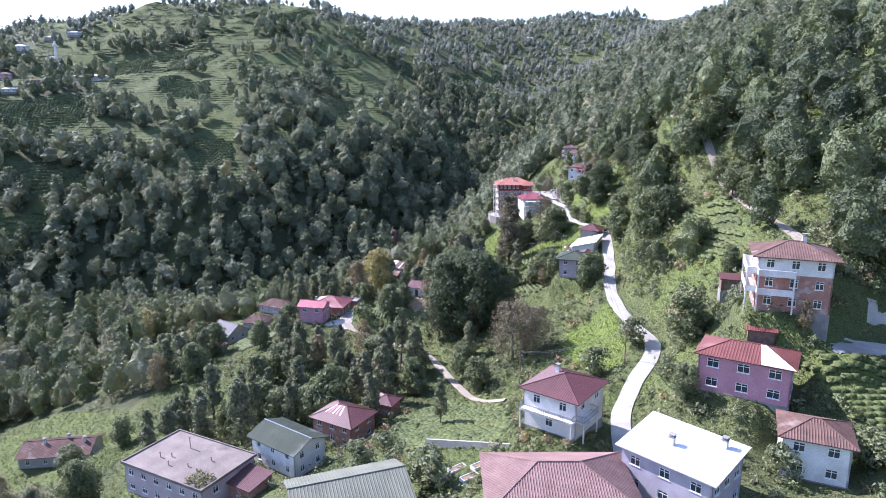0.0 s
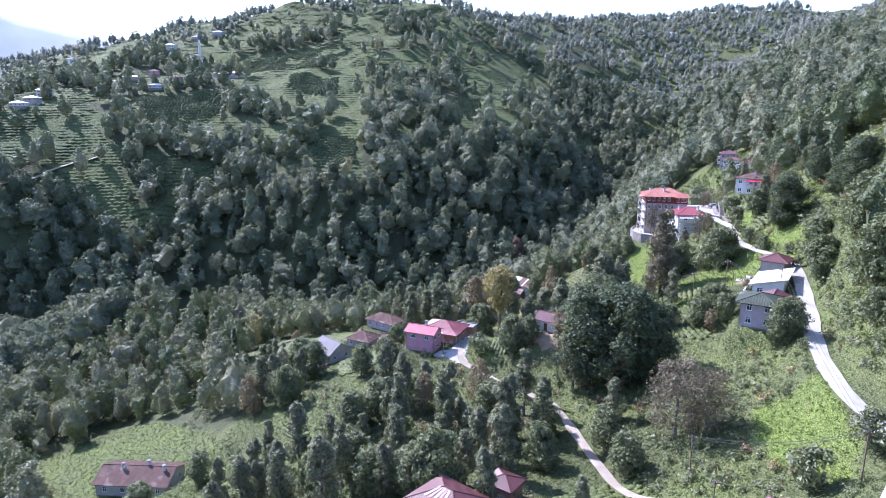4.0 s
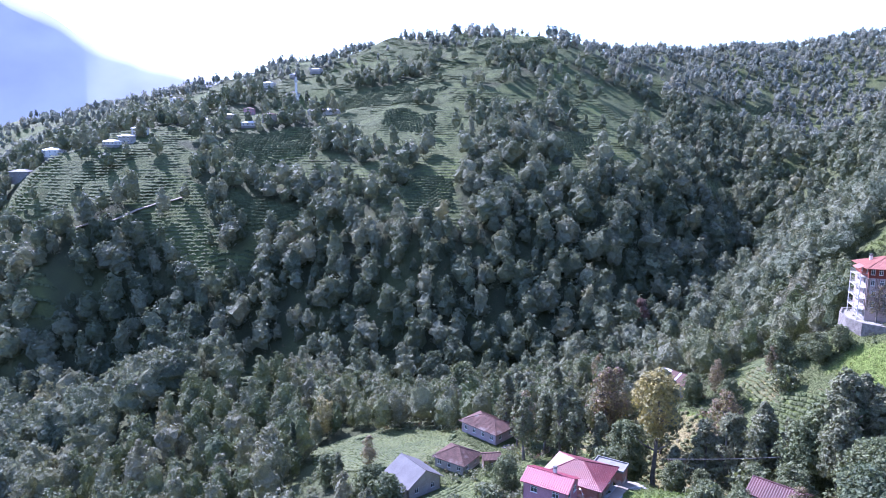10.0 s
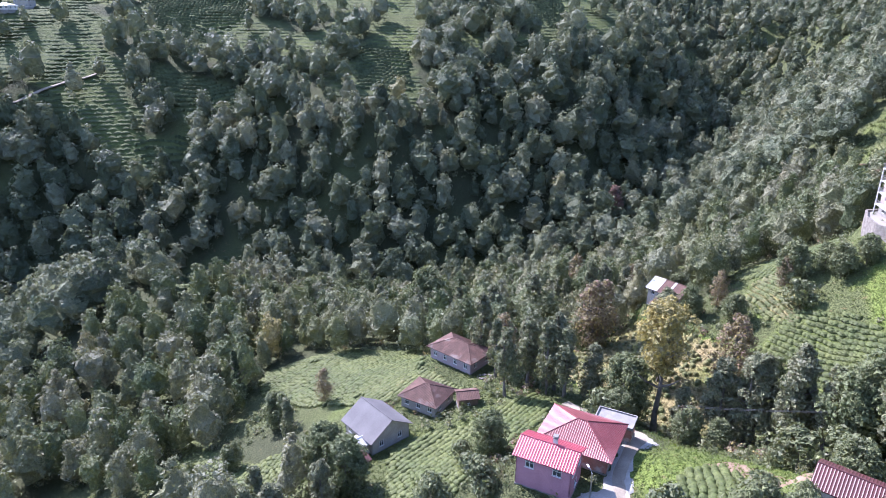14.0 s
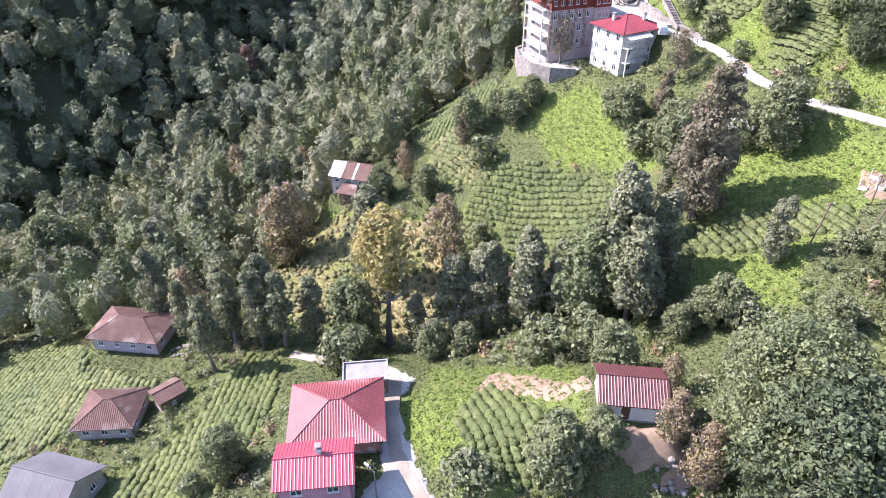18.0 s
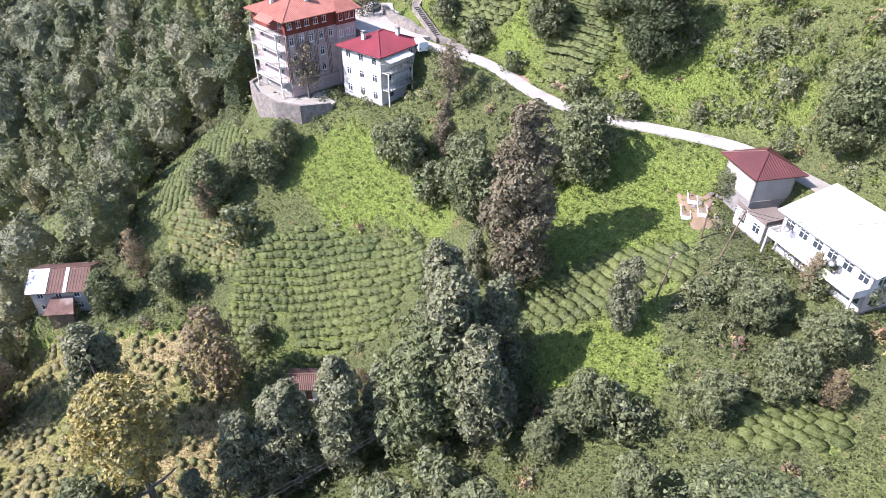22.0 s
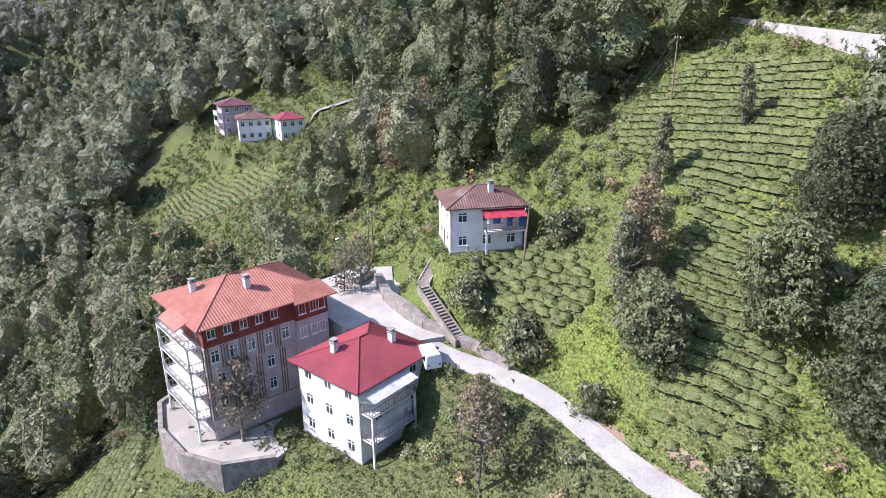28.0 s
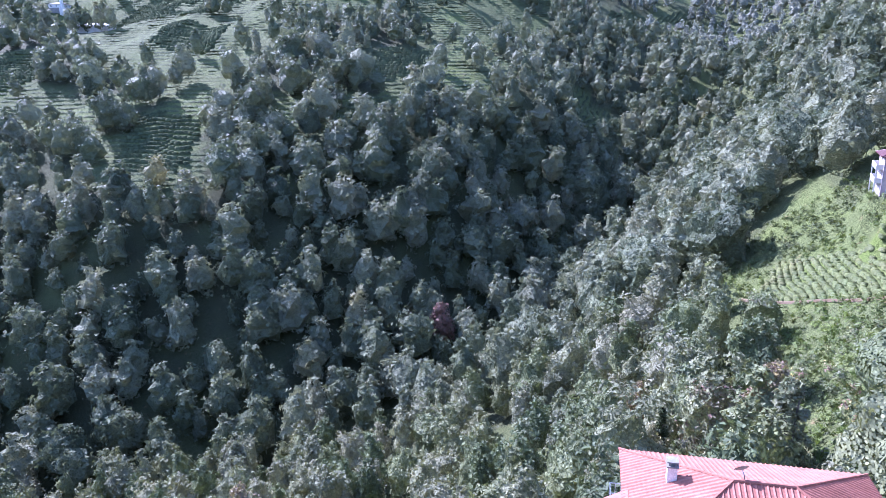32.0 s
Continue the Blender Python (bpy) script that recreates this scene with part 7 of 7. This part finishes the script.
def bush_rows(poly, row, gap, r, way=None, wild=0.0):
    """Places of bushes in rows along the slope's contour lines inside a plot."""
    p = np.array(poly, float)
    c = p.mean(0)
    e = 4.0
    g = np.array([ground_z(c[0] + e, c[1])[0] - ground_z(c[0] - e, c[1])[0], ground_z(c[0], c[1] + e)[0] - ground_z(c[0], c[1] - e)[0]])
    g /= np.linalg.norm(g) + 1e-9
    across = np.array([-g[1], g[0]]) if way is None else np.array(way, float) / np.hypot(*way)
    g = np.array([across[1], -across[0]])
    size = np.abs(p - c).max() * 1.5
    u, v = np.meshgrid(np.arange(-size, size, gap), np.arange(-size, size, row))
    u = u + r.uniform(-0.22 - wild, 0.22 + wild, u.shape) * gap + (v * 7.3) % gap
    v = v + r.uniform(-wild, wild, u.shape) * row
    v = v + 0.5 * row * ripple(u + c[0], v + c[1], 9, 4) + 0.9 * row * ripple(u + c[1], v * 0.3, 26, 8)
    x, y = (c[0] + across[0] * u + g[0] * v).ravel(), (c[1] + across[1] * u + g[1] * v).ravel()
    ok = inside(x, y, poly) & (ripple(x, y, 5, 12) > -0.86)
    x, y = x[ok], y[ok]
    ok = clear_of(x, y, 0.8)
    return x[ok], y[ok], math.atan2(across[1], across[0])


def dome(rings=2, sides=7):
    v, f = [], []
    for k in range(rings):
        a = k / rings * math.pi / 2
        for s in range(sides):
            b = 2 * math.pi * (s + 0.5 * k) / sides
            v.append((math.cos(a * 0.8) * math.cos(b), math.cos(a * 0.8) * math.sin(b), min(0.97, math.sin(a) * 1.25)))
    v.append((0, 0, 1))
    for k in range(rings - 1):
        for s in range(sides):
            i, j = k * sides + s, k * sides + (s + 1) % sides
            f += [(i, j, j + sides), (i, j + sides, i + sides)]
    for s in range(sides):
        f.append(((rings - 1) * sides + s, (rings - 1) * sides + (s + 1) % sides, rings * sides))
    return np.array(v), np.array(f)


def tea_garden(name, label, poly, row, gap, long, wide, high, tint, r, sprays=7, mat=TEA, way=None, wild=0.0):
    """A plot of clipped tea bushes: low domes along the rows, with leaf sprays standing out of them."""
    x, y, a = bush_rows(poly, row, gap, r, way, wild)
    if len(x) == 0:
        return
    z = ground_z(x, y)
    bv, bf = dome()
    n, m = len(x), len(bv)
    c, s = math.cos(a), math.sin(a)
    k = r.uniform(0.88, 1.15, (n, 1))
    d = bv[None] * (1 + r.normal(0, 0.06, (n, m, 1)))
    lx, ly = d[..., 0] * long * k, d[..., 1] * wide * k
    V = np.stack([x[:, None] + lx * c - ly * s, y[:, None] + lx * s + ly * c, z[:, None] - 0.15 + d[..., 2] * (high + 0.15) * r.uniform(0.92, 1.1, (n, 1))], -1)
    F = bf[None] + (np.arange(n) * m)[:, None, None]
    t = np.clip(tint + 0.12 * ripple(x, y, 12, 21) + r.normal(0, 0.05, n), 0, 1)
    ob = tagged(new(name, raw_mesh(name, V.reshape(-1, 3), F.reshape(-1, 3), mat, True, np.repeat(t, m))), label, "tea garden", kind="stuff")
    if sprays:
        pick = np.repeat(np.arange(n), sprays)
        q = r.integers(0, m, len(pick))
        p = V[pick, q]
        out = p - np.stack([x, y, z], -1)[pick]
        out /= np.linalg.norm(out, axis=1, keepdims=True) + 1e-9
        w = leaf_sprays(p, out + [0, 0, 0.8], wide * 0.34, r)
        tt = np.repeat(np.clip(t[pick] + r.normal(0, 0.08, len(pick)), 0, 1), 3)
        sp = new("shoots", raw_mesh("shoots", w, sprays_index(len(pick)), TEA, False, tt))
        sp.parent = ob
        tagged(sp, kind="stuff")
    return ob


def contour_rows(name, label, x, y, drop, r):
    """Low hedges that follow the lie of the land, each row a fixed drop below the last."""
    e = 5.0
    z = ground_z(x, y)
    gx, gy = (ground_z(x + e, y) - ground_z(x - e, y)) / (2 * e), (ground_z(x, y + e) - ground_z(x, y - e)) / (2 * e)
    g2 = np.maximum(gx ** 2 + gy ** 2, 0.04)
    k = (np.round(z / drop) * drop - z) / g2
    x, y = x + gx * k, y + gy * k
    z = ground_z(x, y)
    a = np.arctan2(gx, -gy)[:, None]
    bv, bf = dome(1, 6)
    n, m = len(x), len(bv)
    lx, ly = bv[None, :, 0] * r.uniform(2.6, 3.6, (n, 1)), bv[None, :, 1] * r.uniform(0.75, 1.0, (n, 1))
    V = np.stack([x[:, None] + lx * np.cos(a) - ly * np.sin(a), y[:, None] + lx * np.sin(a) + ly * np.cos(a), z[:, None] - 0.3 + bv[None, :, 2] * r.uniform(1.0, 1.4, (n, 1))], -1)
    F = bf[None] + (np.arange(n) * m)[:, None, None]
    t = np.clip(0.4 + 0.3 * ripple(x, y, 34, 71) + r.normal(0, 0.07, n), 0, 1)
    return tagged(new(name, raw_mesh(name, V.reshape(-1, 3), F.reshape(-1, 3), TEA_FAR, True, np.repeat(t, m))), label, "tea garden", kind="stuff")


def tufts(name, label, x, y, size, tint, per, r, mat, rise=0.8, spray=0.5):
    """Clumps of broad weeds and ferns in one mesh."""
    z = ground_z(x, y)
    n = len(x)
    pick = np.repeat(np.arange(n), per)
    sz = (np.asarray(size) * np.ones(n))[pick] * r.uniform(0.7, 1.3, len(pick))
    off = r.normal(0, 0.55, (len(pick), 3)) * sz[:, None]
    off[:, 2] = r.uniform(0.05, rise, len(pick)) * sz
    c = np.stack([x, y, z], -1)[pick] + off
    out = np.stack([off[:, 0], off[:, 1], np.full(len(pick), 0.9)], -1)
    v = leaf_sprays(c, out, sz * spray, r, 0.5)
    t = np.repeat(np.clip((np.asarray(tint) * np.ones(n))[pick] + r.normal(0, 0.07, len(pick)), 0, 1), 3)
    return tagged(new(name, raw_mesh(name, v, sprays_index(len(pick)), mat, False, t)), label, "undergrowth", kind="stuff")


# ---- the place ----
HILL_PLOTS = [  # tea terraces cut into the woods across the valley
    [(-222, 490), (-195, 489), (-168, 503), (-146, 471), (-140, 465), (-156, 452), (-199, 452)],
    [(-149, 537), (-95, 549), (-89, 527), (-127, 506)],
    [(-126, 596), (-81, 593), (-80, 554), (-96, 553)],
    [(-206, 530), (-168, 527), (-163, 503), (-186, 493)],
]


def far_open(x, y):
    cut = np.zeros(len(x), bool)
    for p in HILL_PLOTS:
        cut |= inside(x, y, p)
    return cut | (((y > 480) & (x < -40) & ((x < -170) | (y > 575))) | ((x < -270) & (y > 392))) & (ripple(x, y, 42, 31) + 0.35 * ripple(x, y, 15, 32) > np.where(y > 480, -0.22, 0.1))


build_ground()
build_backdrop()
build_roads()
build_houses()
dress_houses(BUILT)
build_things()

r1 = np.random.default_rng(11)
TINT = {"tea_brown": 0.8, "tea_ridge": 0.45, "tea_pink": 0.5, "tea_isle": 0.55, "tea_main": 0.35, "tea_spur": 0.6, "tea_hill": 0.5, "tea_mid": 0.45}
ROW_WAY = {"tea_main": (0.6, -0.8)}
for key, poly in TEA_PLOTS.items():
    tea_garden("tea_garden", "rows of low clipped tea bushes along the slope", poly, 1.16, 1.0, 1.05, 0.74, 0.42, TINT.get(key, 0.42), r1, way=ROW_WAY.get(key), wild=0.24 if key == "tea_mid" else 0.12)
tea_garden("tea_garden", "browning neglected tea bushes among dry grass", GRASS_PLOTS["dry_slope"], 1.9, 1.7, 0.75, 0.65, 0.6, 0.8, r1, wild=0.8)
for key, poly in FAR_PLOTS.items():
    tea_garden("terraced_field", "terraced tea rows on the far hillside", poly, 3.4, 2.4, 1.9, 1.0, 1.1, 0.34, r1, 0, TEA_FAR)

OPEN = list(TEA_PLOTS.values()) + list(GRASS_PLOTS.values())
BRIGHT = [GRASS_PLOTS[k] for k in ("grass_upper", "grass_right", "grass_bank", "grass_knoll", "grass_road", "grass_r2")]


def open_land(x, y):
    ok = np.zeros(len(x), bool)
    for p in OPEN:
        ok |= inside(x, y, p)
    return ok


def bright_land(x, y):
    ok = np.zeros(len(x), bool)
    for p in BRIGHT:
        ok |= inside(x, y, p)
    return ok


SPUR = [(50, 352), (46, 380), (52, 412), (62, 424), (84, 402), (90, 372), (92, 350), (84, 334), (68, 328)]  # the open spur with three houses


# far woods, in three belts
def belt(lo, hi, gap, name, label, per, spray, tall, mat=None, slim=(0.26, 0.4), level=2):
    fx, fy = scatter(-1060, 380, 60, 1320, gap, r1)
    far = np.hypot(fx + 10, fy - 180)
    keep = (far > lo) & (far <= hi) & ((fy > 300) | (fx < -215)) & ((ripple(fx, fy, 38, 5) + 0.5 * ripple(fx, fy, 15, 15) > -0.7) | (hi < 430))
    for p in list(FAR_PLOTS.values()) + [GRASS_PLOTS["terr_far"]]:
        keep &= ~inside(fx, fy, p)
    keep &= ~far_open(fx, fy) | (r1.uniform(size=len(fx)) < 0.12)
    keep &= ~inside(fx, fy, SPUR)
    fx, fy = fx[keep], fy[keep]
    gz = ground_z(fx, fy)
    seen = np.ones(len(fx), bool)
    for ex, ey in ((0, 0), (-40, 130), (20, 240)):  # leave out the backs of the hills
        hid = np.zeros(len(fx), bool)
        for k in np.linspace(0.35, 0.97, 14):
            hid |= ground_z(ex + (fx - ex) * k, ey + (fy - ey) * k) > 98 + (gz + 14 - 98) * k + 4
        seen = hid if ex == 0 and ey == 0 else seen & hid
    fx, fy, gz = fx[~seen], fy[~seen], gz[~seen]
    return woods(name, label, np.c_[fx, fy, gz], per, spray, [0.1, 0.16, 0.22, 0.3, 0.38, 0.42, 0.45, 0.5], r1, tall, slim, mat, level)


# all three belts wear leaf colours with haze mixed in, the ridge's palest
belt(222, 420, 8.8, "valley_side_woods", "dense dark woods on the steep valley side", 290, 0.84, (9, 22), slim=(0.27, 0.46))
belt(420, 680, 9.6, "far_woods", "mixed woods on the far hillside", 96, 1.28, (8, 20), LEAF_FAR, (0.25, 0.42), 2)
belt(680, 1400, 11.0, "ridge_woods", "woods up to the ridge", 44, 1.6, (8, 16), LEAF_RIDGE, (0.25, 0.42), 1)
tx, ty = np.concatenate([scatter(-620, -40, 345, 620, 3.0, r1), scatter(-620, -40, 620, 910, 3.4, r1)], 1)
ok = far_open(tx, ty)
for p in FAR_PLOTS.values():
    ok &= ~inside(tx, ty, p)
contour_rows("hill_terraces", "terraced tea rows between the woods of the far hillside", tx[ok], ty[ok], 1.9, r1)

# woods round the village slope: individually standing trees near, joined farther off
mx, my = scatter(-215, 135, 75, 405, 7.4, r1)
gz = ground_z(mx, my)
thick = ripple(mx, my, 26, 6) + 0.4 * ripple(mx, my, 9, 16)
valley = (gz < 14) | ((my > 285) & (mx < 45)) | (mx < -95)
upper = (gz > 74) & (mx > 62)
side = (mx > -70) & (mx < 10) & (my > 120) & (my < 182)
keep = clear_of(mx, my, 2.5) & (np.hypot(mx + 10, my - 180) <= 222) & ~open_land(mx, my)
keep &= np.where(valley, thick > -0.75, np.where(upper, thick > -0.35, np.where(side, thick > -0.3, np.where((mx > 40) & (my > 100) & (my < 215), thick > 0.2, thick > 0.55))))
spur_woods = inside(mx, my, [(94, 291), (97, 277), (90, 258), (84, 262), (75, 265), (68, 269), (60, 274), (65, 292), (71, 298), (79, 299), (87, 300)]) | inside(mx, my, [(81, 326), (110, 321), (105, 280), (67, 295), (61, 301), (53, 303), (47, 314), (55, 318), (76, 320)])
keep |= spur_woods & clear_of(mx, my, 2.5)
keep &= ~inside(mx, my, SPUR) & ~inside(mx, my, [(-172, 218), (-138, 209), (-98, 182), (-67, 146), (-70, 112), (-112, 132)])
keep &= ~((mx < -52) & (mx > -125) & (my > 150) & (my < 245)) | (thick > 0.25)
keep &= ~inside(mx, my, [(18, 200), (26, 226), (50, 226), (52, 205), (36, 195)])
keep &= ~((my < 120) & (mx > -70) & (mx < 60)) & ~inside(mx, my, [(-38, 172), (-38, 216), (-4, 216), (4, 196), (4, 172)])
mx, my, gz = mx[keep], my[keep], gz[keep]
close = (np.hypot(mx + 15, my - 190) < 72) | ((my < 200) & (np.hypot(mx + 30, my - 150) < 75))
order = np.argsort(np.where(close, np.hypot(mx + 20, my - 180), 1e6))[:95]
close = np.zeros(len(mx), bool)
close[order] = True  # the trees that stand singly
names = ["alder", "slim_alder", "slim_alder", "alder", "broadleaf", "chestnut", "alder", "brown_tree"]
for x, y in zip(mx[close], my[close]):
    k = names[int(hash01(x, y, 3) * 8)]
    tree(k, x, y, 0.72 + 0.5 * hash01(x, y, 4))
mx, my, gz = mx[~close], my[~close], gz[~close]
high = (gz > 72) & (mx > 60)
woods("upper_woods", "dark broad-leaved woods above the upper road", np.c_[mx, my, gz][high], 620, 0.54, [0.02, 0.06, 0.1, 0.14, 0.18, 0.24], r1, (9, 18), (0.26, 0.4), LEAF_MID)
woods("valley_woods", "dense mixed alder woods down to the stream", np.c_[mx, my, gz][~high], 600, 0.54, [0.15, 0.2, 0.26, 0.3, 0.33, 0.36, 0.38, 0.4, 0.42, 0.43, 0.44, 0.45, 0.46, 0.47], r1, (9, 18), (0.24, 0.38), LEAF_MID)
for kind, spots in PLANTED:
    for x, y, s in spots:
        tree(kind, x, y, s)

# scrub, weeds and grass
sx, sy = scatter(-135, 105, 62, 345, 2.9, r1)
keep = clear_of(sx, sy, 1.0) & ~open_land(sx, sy) & ((ripple(sx, sy, 14, 7) > -0.1) | (sx > 48))
sx, sy = sx[keep], sy[keep]
tufts("scrub", "low bushes and brambles on the banks", sx, sy, r1.uniform(0.6, 1.1, len(sx)), r1.choice([0.28, 0.3, 0.34, 0.36, 0.4, 0.42, 0.2, 0.45, 0.78], len(sx)), 52, r1, LEAF, 1.5, 0.55)
qx, qy = scatter(40, 84, 96, 214, 2.7, r1)
keep = clear_of(qx, qy, 1.6) & ~open_land(qx, qy) & (ripple(qx, qy, 13, 72) > -0.3)
qx, qy = qx[keep], qy[keep]
tufts("thicket", "tall green thicket between the two roads", qx, qy, r1.uniform(1.0, 1.7, len(qx)), r1.choice([0.24, 0.3, 0.33, 0.36, 0.4, 0.45], len(qx)), 60, r1, LEAF, 1.6, 0.42)
wx, wy = scatter(48, 62, 198, 230, 1.7, r1)
keep = clear_of(wx, wy, 1.4) & inside(wx, wy, GRASS_PLOTS["grass_bank"]) & (ripple(wx, wy, 7, 55) > -0.25)
wx, wy = wx[keep], wy[keep]
tufts("brambles", "leafy green brambles heaped on the bank above the road", wx, wy, r1.uniform(0.9, 1.9, len(wx)), r1.choice([0.3, 0.34, 0.38, 0.42], len(wx)), 70, r1, LEAF, 1.5, 0.4)
ux, uy = scatter(-90, 92, 78, 312, 0.98, r1)
keep = clear_of(ux, uy, 0.3) & (ripple(ux, uy, 10, 17) > -0.6)
for p in TEA_PLOTS.values():
    keep &= ~inside(ux, uy, p)
ux, uy = ux[keep], uy[keep]
bright = bright_land(ux, uy) | ((ux > 46) & (uy > 190) & (ripple(ux, uy, 18, 33) > -0.15))
tint = np.where(bright, 0.55, 0.2) + 0.2 * ripple(ux, uy, 9, 19)
tint = np.where(inside(ux, uy, GRASS_PLOTS["dry_slope"]), 0.93, tint)
tufts("undergrowth", "green weeds, ferns and grass covering the slope", ux, uy, np.where(bright, 0.5, 0.46), tint, 10, r1, GRASS, 0.7, 0.62)

fx, fy = scatter(-185, -75, 128, 214, 1.5, r1)
ok = inside(fx, fy, GRASS_PLOTS["field_sw"]) & clear_of(fx, fy, 0.5)
tufts("field_grass", "rough pasture grass round the old farmhouse", fx[ok], fy[ok], 0.6, 0.3 + 0.3 * ripple(fx[ok], fy[ok], 12, 73), 8, r1, GRASS, 0.6, 0.7)
vx, vy = scatter(46, 100, 140, 300, 2.3, r1)
keep = clear_of(vx, vy, 1.2) & ~open_land(vx, vy) & (ripple(vx, vy, 12, 34) > -0.2)
vx, vy = vx[keep], vy[keep]
tufts("brambles", "bright green brambles and climbing weeds on the upper bank", vx, vy, r1.uniform(0.55, 0.9, len(vx)), 0.42 + 0.25 * ripple(vx, vy, 10, 35), 44, r1, GRASS, 1.6, 0.55)
wx, wy = scatter(28, 112, 302, 412, 2.0, r1)
keep = clear_of(wx, wy, 0.8) & (ripple(wx, wy, 15, 36) > -0.85)
for p in TEA_PLOTS.values():
    keep &= ~inside(wx, wy, p)
wx, wy = wx[keep], wy[keep]
tufts("hill_scrub", "scrub and weeds on the spur below the three houses", wx, wy, r1.uniform(0.6, 1.1, len(wx)), 0.3 + 0.35 * ripple(wx, wy, 11, 37), 30, r1, GRASS, 1.2, 0.6)
